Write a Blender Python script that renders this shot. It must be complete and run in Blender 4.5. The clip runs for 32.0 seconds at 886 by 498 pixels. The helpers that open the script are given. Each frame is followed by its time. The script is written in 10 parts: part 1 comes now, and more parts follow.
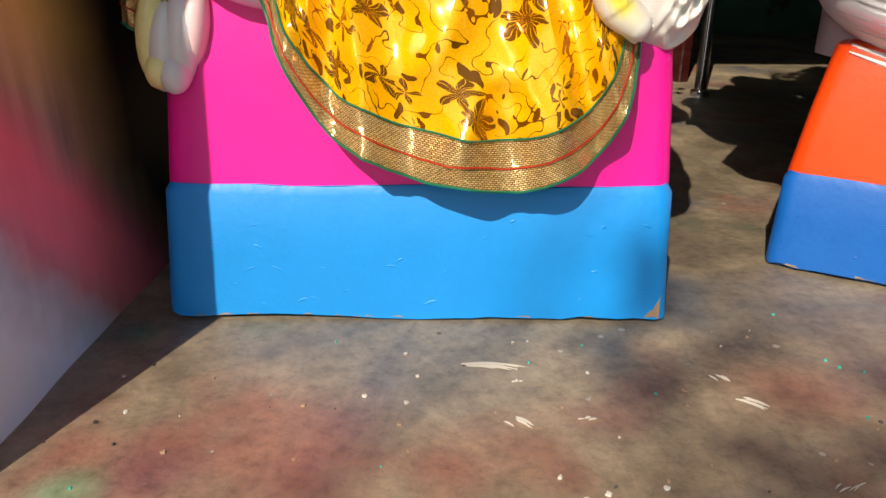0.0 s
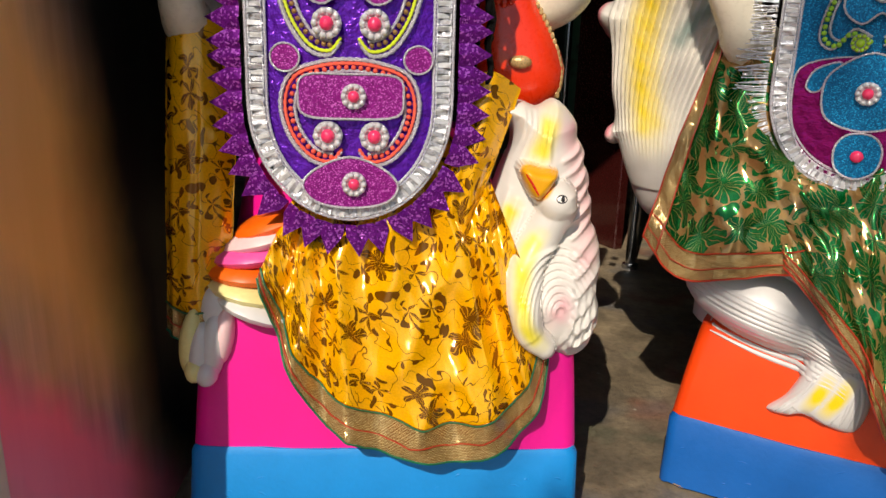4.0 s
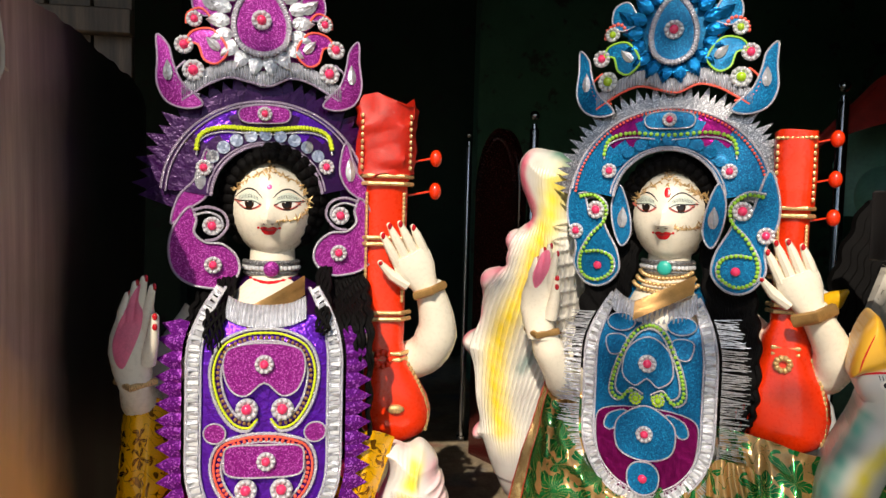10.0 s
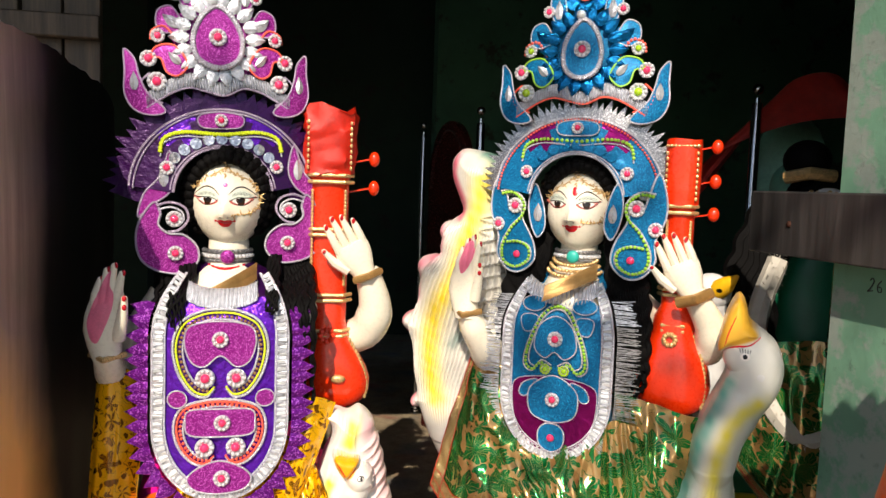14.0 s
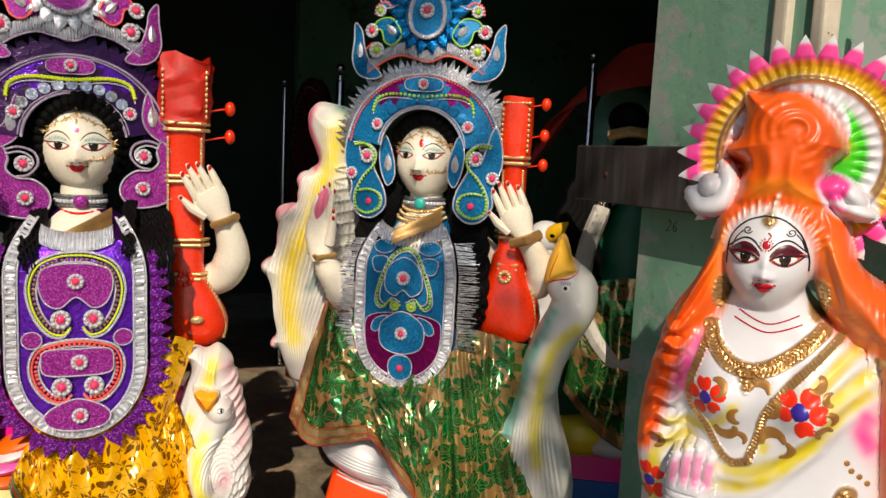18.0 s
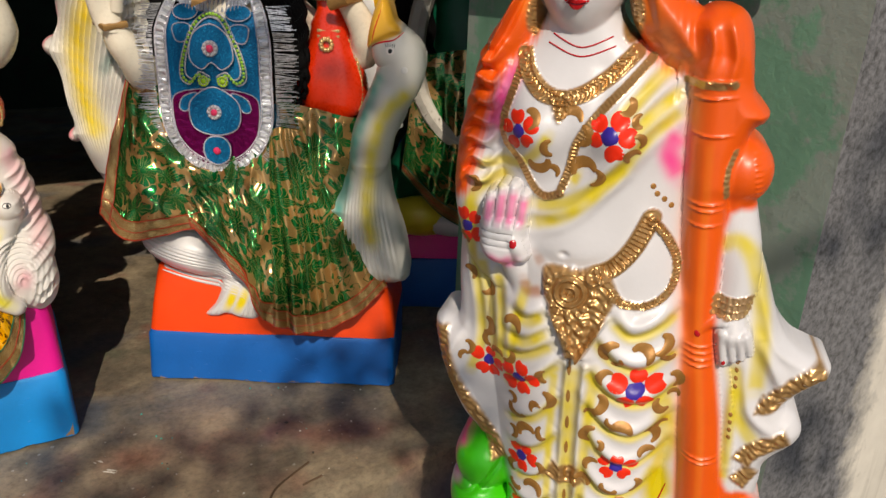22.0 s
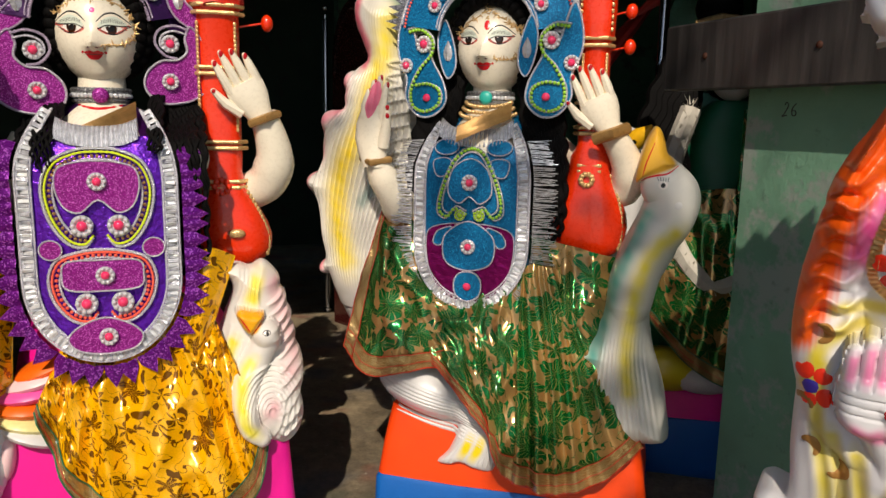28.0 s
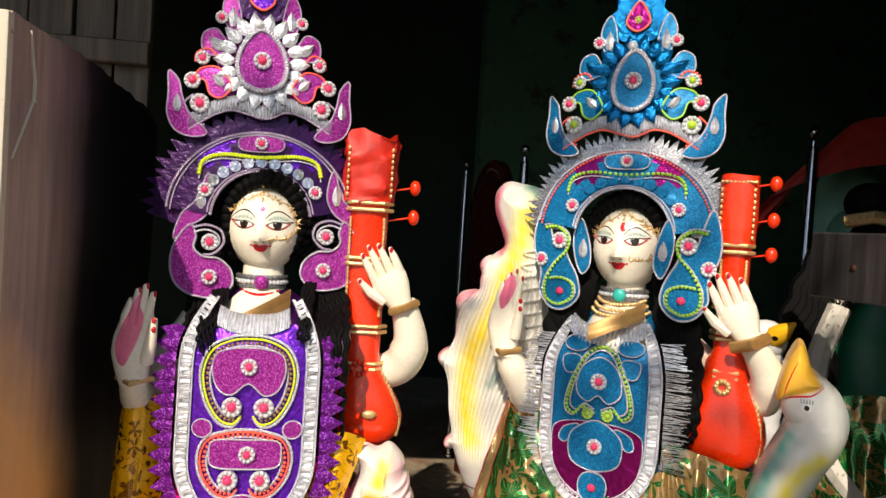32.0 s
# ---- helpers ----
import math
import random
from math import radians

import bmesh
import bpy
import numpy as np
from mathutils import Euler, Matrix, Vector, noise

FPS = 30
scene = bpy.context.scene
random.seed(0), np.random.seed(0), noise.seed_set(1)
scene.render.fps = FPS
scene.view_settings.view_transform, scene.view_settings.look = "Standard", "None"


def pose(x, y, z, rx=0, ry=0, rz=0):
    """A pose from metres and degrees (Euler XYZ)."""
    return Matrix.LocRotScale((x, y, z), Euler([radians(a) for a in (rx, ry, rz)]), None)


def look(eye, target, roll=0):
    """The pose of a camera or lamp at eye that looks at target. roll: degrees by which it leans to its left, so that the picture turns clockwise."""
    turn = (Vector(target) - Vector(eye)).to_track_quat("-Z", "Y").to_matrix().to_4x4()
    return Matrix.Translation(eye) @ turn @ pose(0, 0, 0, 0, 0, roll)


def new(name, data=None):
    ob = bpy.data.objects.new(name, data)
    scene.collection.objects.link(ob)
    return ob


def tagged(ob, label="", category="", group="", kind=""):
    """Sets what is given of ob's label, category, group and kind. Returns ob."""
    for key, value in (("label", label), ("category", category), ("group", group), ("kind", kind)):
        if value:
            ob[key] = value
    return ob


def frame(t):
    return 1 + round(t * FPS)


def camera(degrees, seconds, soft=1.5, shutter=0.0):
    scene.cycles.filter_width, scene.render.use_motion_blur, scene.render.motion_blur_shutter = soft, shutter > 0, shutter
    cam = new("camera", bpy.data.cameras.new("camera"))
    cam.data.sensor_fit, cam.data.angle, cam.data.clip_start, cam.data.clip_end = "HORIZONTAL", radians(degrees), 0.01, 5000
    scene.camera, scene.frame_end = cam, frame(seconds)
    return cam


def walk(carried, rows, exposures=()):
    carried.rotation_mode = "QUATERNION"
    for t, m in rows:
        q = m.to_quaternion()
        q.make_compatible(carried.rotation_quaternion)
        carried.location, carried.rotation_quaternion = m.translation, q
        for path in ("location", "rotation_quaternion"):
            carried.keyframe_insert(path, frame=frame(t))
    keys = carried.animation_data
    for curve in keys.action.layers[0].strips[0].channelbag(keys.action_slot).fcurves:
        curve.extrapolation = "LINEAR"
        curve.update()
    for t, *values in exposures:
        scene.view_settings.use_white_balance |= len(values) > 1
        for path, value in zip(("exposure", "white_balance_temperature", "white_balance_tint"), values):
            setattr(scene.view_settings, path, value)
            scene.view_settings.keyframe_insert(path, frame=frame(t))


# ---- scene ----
cam = camera(62.3, 32.0)
PATH = [
    (0, (0.032, -0.628, 0.328), (0.004, 1.223, -0.43), 0.2),
    (0.5, (0.028, -0.639, 0.349), (-0.011, 1.225, -0.374), 0.6),
    (1, (0.015, -0.665, 0.376), (-0.045, 1.217, -0.298), 1.4),
    (1.5, (0.024, -0.676, 0.413), (0.017, 1.211, -0.25), 1.6),
    (2, (0.029, -0.69, 0.455), (0.041, 1.209, -0.172), 1.7),
    (2.5, (0.027, -0.704, 0.495), (0.042, 1.201, -0.113), 1.7),
    (3, (0.03, -0.725, 0.533), (0.067, 1.18, -0.075), 1.7),
    (3.5, (0.031, -0.749, 0.571), (0.078, 1.162, -0.015), 1.2),
    (4, (0.033, -0.773, 0.601), (0.101, 1.149, 0.052), 1.6),
    (4.5, (0.041, -0.793, 0.634), (0.146, 1.139, 0.128), 1.8),
    (6.5, (0.05, -0.904, 0.786), (0.163, 1.044, 0.347), 2.6),
    (7, (0.046, -0.928, 0.8), (0.172, 1.032, 0.426), 2.7),
    (7.5, (0.048, -0.943, 0.817), (0.208, 1.021, 0.474), 3.0),
    (8, (0.047, -0.96, 0.831), (0.24, 1.008, 0.532), 3.2),
    (8.5, (0.054, -0.974, 0.848), (0.288, 0.995, 0.587), 3.6),
    (9, (0.058, -0.99, 0.866), (0.309, 0.982, 0.648), 2.9),
    (9.5, (0.059, -1.007, 0.886), (0.306, 0.971, 0.732), 2.1),
    (10, (0.071, -1.019, 0.9), (0.328, 0.961, 0.782), 1.5),
    (10.5, (0.08, -1.03, 0.915), (0.341, 0.951, 0.827), 1.6),
    (11, (0.085, -1.039, 0.926), (0.352, 0.942, 0.868), 2.0),
    (11.5, (0.083, -1.055, 0.939), (0.346, 0.927, 0.927), 2.4),
    (12, (0.086, -1.081, 0.952), (0.348, 0.901, 0.957), 2.3),
    (12.5, (0.097, -1.114, 0.946), (0.385, 0.865, 0.904), 1.9),
    (13, (0.105, -1.14, 0.936), (0.418, 0.832, 0.821), 1.8),
    (13.5, (0.11, -1.165, 0.933), (0.444, 0.801, 0.783), 1.8),
    (15.5, (0.111, -1.262, 0.927), (0.446, 0.7, 0.725), 2.2),
    (16, (0.112, -1.274, 0.925), (0.457, 0.685, 0.718), 2.3),
    (16.5, (0.121, -1.291, 0.919), (0.525, 0.653, 0.68), 2.1),
    (17, (0.125, -1.302, 0.918), (0.623, 0.621, 0.686), 2.4),
    (17.5, (0.12, -1.308, 0.916), (0.711, 0.589, 0.69), 2.6),
    (18, (0.118, -1.308, 0.909), (0.796, 0.556, 0.654), 2.7),
    (18.5, (0.127, -1.312, 0.903), (0.882, 0.517, 0.61), 2.5),
    (19, (0.139, -1.313, 0.894), (0.969, 0.478, 0.571), 2.5),
    (19.5, (0.15, -1.312, 0.889), (1.016, 0.455, 0.529), 2.3),
    (20, (0.164, -1.305, 0.876), (1.065, 0.43, 0.453), 2.3),
    (20.5, (0.167, -1.3, 0.864), (1.078, 0.41, 0.368), 1.8),
    (21, (0.179, -1.292, 0.85), (1.117, 0.383, 0.288), 2.2),
    (21.5, (0.194, -1.288, 0.833), (1.164, 0.34, 0.193), 2.4),
    (22, (0.203, -1.282, 0.816), (1.181, 0.306, 0.093), 2.3),
    (22.5, (0.21, -1.278, 0.791), (1.21, 0.26, -0.004), 2.8),
    (23, (0.214, -1.276, 0.768), (1.23, 0.22, -0.087), 3.3),
    (23.5, (0.217, -1.275, 0.748), (1.245, 0.169, -0.179), 2.9),
    (24, (0.213, -1.267, 0.704), (1.279, 0.117, -0.27), 3.9),
    (24.5, (0.212, -1.253, 0.665), (1.341, 0.073, -0.319), 4.5),
    (25, (0.207, -1.231, 0.642), (1.336, 0.12, -0.308), 2.8),
    (25.5, (0.193, -1.205, 0.649), (1.238, 0.271, -0.204), 1.6),
    (26, (0.179, -1.18, 0.672), (1.132, 0.415, -0.067), 1.3),
    (26.5, (0.165, -1.165, 0.703), (1.014, 0.54, 0.09), 1.0),
    (28.5, (0.128, -1.128, 0.8), (0.624, 0.786, 0.502), 1.2),
    (29, (0.13, -1.13, 0.83), (0.556, 0.806, 0.567), 1.5),
    (29.5, (0.136, -1.129, 0.856), (0.483, 0.821, 0.581), 1.7),
    (30, (0.132, -1.129, 0.87), (0.448, 0.832, 0.637), 1.7),
    (30.5, (0.131, -1.13, 0.883), (0.415, 0.842, 0.713), 2.4),
    (31, (0.127, -1.137, 0.894), (0.392, 0.842, 0.784), 2.8),
    (31.5, (0.123, -1.143, 0.9), (0.364, 0.841, 0.821), 3.1),
    (32, (0.117, -1.146, 0.905), (0.343, 0.841, 0.853), 3.6),
]
EXPOSURES = [(0.0, 0.35), (2.0, 0.04), (4.0, -0.1), (7.0, -0.08), (9.0, 0.06), (12.0, 0.42), (13.5, 0.46), (16.0, 0.33), (19.0, -0.22), (22.0, -0.32), (24.0, -0.38), (26.5, -0.3), (29.0, 0.0), (32.0, 0.36)]
walk(cam, [(t, look(e, g, r)) for t, e, g, r in PATH], EXPOSURES)

# ---- light ----
SUN_AZ, SUN_EL = 200.0, 40.0      # degrees: where the sun stands, clockwise from +y
sky = bpy.data.worlds.new("sky")
scene.world = sky
sky.use_nodes = True
_n = sky.node_tree.nodes
_bg = _n["Background"]
_sky = _n.new("ShaderNodeTexSky")
_sky.sky_type, _sky.sun_disc = "NISHITA", False
_sky.sun_elevation, _sky.sun_rotation = radians(SUN_EL), radians(SUN_AZ)
sky.node_tree.links.new(_sky.outputs[0], _bg.inputs[0])
_bg.inputs[1].default_value = 0.08
sun = new("sun", bpy.data.lights.new("sun", "SUN"))
sun.data.energy, sun.data.angle, sun.data.color = 4.3, radians(0.53), (1.0, 0.87, 0.725)
_d = Vector((math.sin(radians(SUN_AZ)) * math.cos(radians(SUN_EL)), math.cos(radians(SUN_AZ)) * math.cos(radians(SUN_EL)), math.sin(radians(SUN_EL))))
SUN_DIR = _d
sun.matrix_world = look(_d * 10, (0, 0, 0))


# ---- materials ----
def lin(h):
    c = [int(h[i:i + 2], 16) / 255 for i in (0, 2, 4)]
    return [x / 12.92 if x <= 0.04045 else ((x + 0.055) / 1.055) ** 2.4 for x in c]


def nodes(name):
    m = bpy.data.materials.new(name)
    m.use_nodes = True
    nt = m.node_tree
    return m, nt, nt.nodes["Principled BSDF"]


def add(nt, kind, **props):
    n = nt.nodes.new(kind)
    for k, v in props.items():
        if k in n.inputs:
            n.inputs[k].default_value = v
    return n


def coords(nt, uv=False):
    n = nt.nodes.new("ShaderNodeTexCoord")
    return n.outputs["UV" if uv else "Object"]


def ramp(nt, fac, stops):
    r = nt.nodes.new("ShaderNodeValToRGB")
    nt.links.new(fac, r.inputs[0])
    el = r.color_ramp.elements
    while len(el) < len(stops):
        el.new(0.5)
    for e, (p, c) in zip(el, stops):
        e.position, e.color = p, (*c, 1) if len(c) == 3 else c
    return r.outputs[0]


def mix(nt, fac, a, b, blend="MIX"):
    n = nt.nodes.new("ShaderNodeMix")
    n.data_type, n.blend_type = "RGBA", blend
    for s, v in ((0, fac), (6, a), (7, b)):
        if isinstance(v, (int, float)):
            n.inputs[s].default_value = v
        elif isinstance(v, (list, tuple)):
            n.inputs[s].default_value = (*v[:3], 1)
        else:
            nt.links.new(v, n.inputs[s])
    return n.outputs[2]


def math_node(nt, op, a, b=0.0):
    n = nt.nodes.new("ShaderNodeMath")
    n.operation = op
    for i, v in enumerate((a, b)):
        if isinstance(v, (int, float)):
            n.inputs[i].default_value = v
        else:
            nt.links.new(v, n.inputs[i])
    return n.outputs[0]


def bump(nt, bsdf, height, strength=0.3, dist=0.002):
    b = nt.nodes.new("ShaderNodeBump")
    b.inputs["Strength"].default_value, b.inputs["Distance"].default_value = strength, dist
    nt.links.new(height, b.inputs["Height"])
    nt.links.new(b.outputs[0], bsdf.inputs["Normal"])


def noise_tex(nt, co, scale, detail=4.0, rough=0.55):
    n = add(nt, "ShaderNodeTexNoise", Scale=scale, Detail=detail, Roughness=rough)
    nt.links.new(co, n.inputs["Vector"])
    return n.outputs["Fac"]


def paint(name, base, rough=0.45, metal=0.0, var=0.12, scale=18.0, relief=0.15, coat=0.0, wear=None):
    """Paint, plaster, metal or wood stain with two scales of variation and fine relief."""
    m, nt, b = nodes(name)
    co = coords(nt)
    c = lin(base)
    f1, f2 = noise_tex(nt, co, scale), noise_tex(nt, co, scale * 9)
    lo, hi = [x * (1 - var) for x in c], [min(1, x * (1 + var)) for x in c]
    col = ramp(nt, f1, [(0.3, lo), (0.7, hi)])
    col = mix(nt, 0.35, col, ramp(nt, f2, [(0.3, [x * (1 - var) for x in c]), (0.72, hi)]))
    if wear:
        spots = ramp(nt, noise_tex(nt, co, scale * 2.3, 6, 0.7), [(0.64, (0, 0, 0)), (0.70, (1, 1, 1))])
        col = mix(nt, spots, col, lin(wear))
    nt.links.new(col, b.inputs["Base Color"])
    b.inputs["Roughness"].default_value = rough
    nt.links.new(ramp(nt, f2, [(0.2, (rough * 0.8,) * 3), (0.8, (min(1, rough * 1.25),) * 3)]), b.inputs["Roughness"])
    b.inputs["Metallic"].default_value = metal
    b.inputs["Coat Weight"].default_value = coat
    bump(nt, b, f2, relief, 0.0015)
    return m


def spray(name, under, over, rough=0.35):
    """Airbrushed colour that thins out over the paint below, by the mesh's own spray layer."""
    m, nt, b = nodes(name)
    a = nt.nodes.new("ShaderNodeAttribute")
    a.attribute_name = "spray"
    co = coords(nt)
    j = math_node(nt, "MULTIPLY", a.outputs["Fac"], math_node(nt, "ADD", 0.75, math_node(nt, "MULTIPLY", noise_tex(nt, co, 60), 0.5)))
    f = ramp(nt, j, [(0.04, (0, 0, 0)), (0.85, (1, 1, 1))])
    nt.links.new(mix(nt, f, lin(under), lin(over)), b.inputs["Base Color"])
    b.inputs["Roughness"].default_value, b.inputs["Coat Weight"].default_value = rough, 0.15
    bump(nt, b, noise_tex(nt, co, 160), 0.1, 0.001)
    return m


def glitter(name, base, sparkle, size=900.0, metal=0.25, rough=0.4):
    """Sequin sheet: small flakes that each tilt their own way."""
    m, nt, b = nodes(name)
    co = coords(nt)
    v = add(nt, "ShaderNodeTexVoronoi", Scale=size)
    nt.links.new(co, v.inputs["Vector"])
    c = lin(base)
    rnd = nt.nodes.new("ShaderNodeSeparateColor")
    nt.links.new(v.outputs["Color"], rnd.inputs[0])
    col = ramp(nt, rnd.outputs[0], [(0.0, [x * 0.55 for x in c]), (0.75, c), (0.93, lin(sparkle))])
    nt.links.new(col, b.inputs["Base Color"])
    b.inputs["Metallic"].default_value, b.inputs["Roughness"].default_value = metal, rough
    b.inputs["Specular IOR Level"].default_value = 0.3
    n = nt.nodes.new("ShaderNodeBump")
    n.inputs["Strength"].default_value, n.inputs["Distance"].default_value = 0.5, 0.001
    nt.links.new(rnd.outputs[1], n.inputs["Height"])
    nt.links.new(n.outputs[0], b.inputs["Normal"])
    return m


def foil(name, base, rough=0.16, crinkle=60.0, strength=0.5, metal=0.85):
    """Crinkled metal foil."""
    m, nt, b = nodes(name)
    co = coords(nt)
    nt.links.new(ramp(nt, noise_tex(nt, co, crinkle), [(0.3, [x * 0.7 for x in lin(base)]), (0.7, lin(base))]), b.inputs["Base Color"])
    b.inputs["Metallic"].default_value, b.inputs["Roughness"].default_value = metal, rough
    bump(nt, b, noise_tex(nt, co, crinkle * 1.6, 3), strength, 0.004)
    return m


def two_tone(name, a, b_, rough=0.3, axis=2, lo=0.0, hi=1.0, coat=0.3):
    m, nt, b = nodes(name)
    co = coords(nt)
    s = nt.nodes.new("ShaderNodeSeparateXYZ")
    nt.links.new(co, s.inputs[0])
    f = nt.nodes.new("ShaderNodeMapRange")
    nt.links.new(s.outputs[axis], f.inputs[0])
    f.inputs[1].default_value, f.inputs[2].default_value = lo, hi
    j = math_node(nt, "ADD", f.outputs[0], math_node(nt, "MULTIPLY", math_node(nt, "SUBTRACT", noise_tex(nt, co, 25), 0.5), 0.5))
    nt.links.new(ramp(nt, j, [(0.15, lin(a)), (0.85, lin(b_))]), b.inputs["Base Color"])
    b.inputs["Roughness"].default_value, b.inputs["Coat Weight"].default_value = rough, coat
    bump(nt, b, noise_tex(nt, co, 160), 0.1, 0.001)
    return m


def brocade(name, ground, motif, metal_ground, metal_motif, size=26.0, rough=0.3, alpha=1.0, cover=0.5, coat=0.3):
    """Shiny cloth with printed leaf and flower motifs in its own weave coordinates (metres)."""
    m, nt, b = nodes(name)
    co = coords(nt, True)
    wob = add(nt, "ShaderNodeTexNoise", Scale=size * 1.2, Detail=2.0)
    nt.links.new(co, wob.inputs["Vector"])
    sc = nt.nodes.new("ShaderNodeVectorMath")
    sc.operation = "MULTIPLY_ADD"
    nt.links.new(wob.outputs["Color"], sc.inputs[0])
    sc.inputs[1].default_value = (0.036, 0.036, 0.0)
    nt.links.new(co, sc.inputs[2])
    v = add(nt, "ShaderNodeTexVoronoi", Scale=size, Randomness=0.75)
    nt.links.new(sc.outputs[0], v.inputs["Vector"])
    p = nt.nodes.new("ShaderNodeVectorMath")
    p.operation = "SUBTRACT"
    s2 = nt.nodes.new("ShaderNodeVectorMath")
    s2.operation = "SCALE"
    s2.inputs[3].default_value = 1.0
    nt.links.new(sc.outputs[0], s2.inputs[0])
    nt.links.new(s2.outputs[0], p.inputs[0])
    nt.links.new(v.outputs["Position"], p.inputs[1])
    sx = nt.nodes.new("ShaderNodeSeparateXYZ")
    nt.links.new(p.outputs[0], sx.inputs[0])
    ang = math_node(nt, "ARCTAN2", sx.outputs[1], sx.outputs[0])
    petals = math_node(nt, "COSINE", math_node(nt, "MULTIPLY", ang, 5.0))
    rad = math_node(nt, "ADD", cover * 0.42, math_node(nt, "MULTIPLY", petals, 0.10))
    flower = math_node(nt, "LESS_THAN", v.outputs["Distance"], rad)
    split = math_node(nt, "LESS_THAN", math_node(nt, "ABSOLUTE", math_node(nt, "COSINE", math_node(nt, "MULTIPLY", ang, 2.5))), 0.10)
    vein = math_node(nt, "GREATER_THAN", math_node(nt, "COSINE", math_node(nt, "MULTIPLY", ang, 20.0)), 0.93)
    core = math_node(nt, "MULTIPLY", math_node(nt, "MAXIMUM", split, vein), math_node(nt, "GREATER_THAN", v.outputs["Distance"], cover * 0.12))
    flower = math_node(nt, "MULTIPLY", flower, math_node(nt, "SUBTRACT", 1.0, core))
    w = add(nt, "ShaderNodeTexVoronoi", Scale=size * 3.1, Randomness=1.0)
    w.inputs["Scale"].default_value = size * 3.1
    mp = nt.nodes.new("ShaderNodeMapping")
    mp.inputs["Scale"].default_value = (1.0, 0.5, 1.0)
    mp.inputs["Rotation"].default_value = (0, 0, 0.6)
    nt.links.new(sc.outputs[0], mp.inputs[0])
    nt.links.new(mp.outputs[0], w.inputs["Vector"])
    leaf = math_node(nt, "LESS_THAN", w.outputs["Distance"], 0.19 + 0.14 * cover)
    far = math_node(nt, "GREATER_THAN", v.outputs["Distance"], cover * 0.42 + 0.09)
    leaf = math_node(nt, "MULTIPLY", leaf, far)
    vine = math_node(nt, "LESS_THAN", math_node(nt, "ABSOLUTE", math_node(nt, "SUBTRACT", noise_tex(nt, co, size * 1.7, 1.0), 0.5)), 0.006)
    mask = math_node(nt, "MAXIMUM", math_node(nt, "MAXIMUM", flower, leaf), math_node(nt, "MULTIPLY", vine, far))
    grain = noise_tex(nt, co, 500, 2)
    g = lin(ground)
    gc = ramp(nt, grain, [(0.3, [x * 0.8 for x in g]), (0.7, g)])
    nt.links.new(mix(nt, mask, gc, lin(motif)), b.inputs["Base Color"])
    nt.links.new(ramp(nt, mask, [(0, (metal_ground,) * 3), (1, (metal_motif,) * 3)]), b.inputs["Metallic"])
    b.inputs["Roughness"].default_value = rough
    b.inputs["Alpha"].default_value = alpha
    b.inputs["Coat Weight"].default_value, b.inputs["Coat Roughness"].default_value = coat, 0.1
    h = math_node(nt, "ADD", math_node(nt, "MULTIPLY", mask, 0.04), math_node(nt, "ADD", noise_tex(nt, co, 13, 2, 0.5), math_node(nt, "MULTIPLY", noise_tex(nt, co, 38, 1), 0.14)))
    bump(nt, b, h, 0.6, 0.012)
    return m


def trim_mat(name, base, dark, size=150.0):
    """Woven metallic ribbon in small staggered blocks."""
    m, nt, b = nodes(name)
    co = coords(nt, True)
    br = add(nt, "ShaderNodeTexBrick", Scale=size)
    br.inputs["Mortar Size"].default_value = 0.05
    br.inputs["Color1"].default_value = (*lin(base), 1)
    br.inputs["Color2"].default_value = (*[x * 0.6 for x in lin(base)], 1)
    br.inputs["Mortar"].default_value = (*lin(dark), 1)
    nt.links.new(co, br.inputs["Vector"])
    nt.links.new(br.outputs["Color"], b.inputs["Base Color"])
    b.inputs["Metallic"].default_value, b.inputs["Roughness"].default_value = 0.5, 0.2
    inv = math_node(nt, "ADD", math_node(nt, "SUBTRACT", 1.0, br.outputs["Fac"]), math_node(nt, "MULTIPLY", noise_tex(nt, co, 60, 3), 1.5))
    bump(nt, b, inv, 0.8, 0.003)
    return m


def moulded_plaster(name):
    """Painted plaster: colour and gilding come from the figure's own airbrushed layer."""
    m, nt, b = nodes(name)
    a = nt.nodes.new("ShaderNodeAttribute")
    a.attribute_name = "paint"
    co = coords(nt)
    grain = noise_tex(nt, co, 170, 4)
    shade = ramp(nt, noise_tex(nt, co, 22, 5), [(0.3, (0.93,) * 3), (0.7, (1.0,) * 3)])
    nt.links.new(mix(nt, 1.0, a.outputs["Color"], shade, "MULTIPLY"), b.inputs["Base Color"])
    nt.links.new(math_node(nt, "MULTIPLY", a.outputs["Alpha"], 0.62), b.inputs["Metallic"])
    nt.links.new(ramp(nt, a.outputs["Alpha"], [(0.0, (0.36,) * 3), (1.0, (0.30,) * 3)]), b.inputs["Roughness"])
    b.inputs["Coat Weight"].default_value = 0.12
    bump(nt, b, grain, 0.12, 0.0012)
    return m


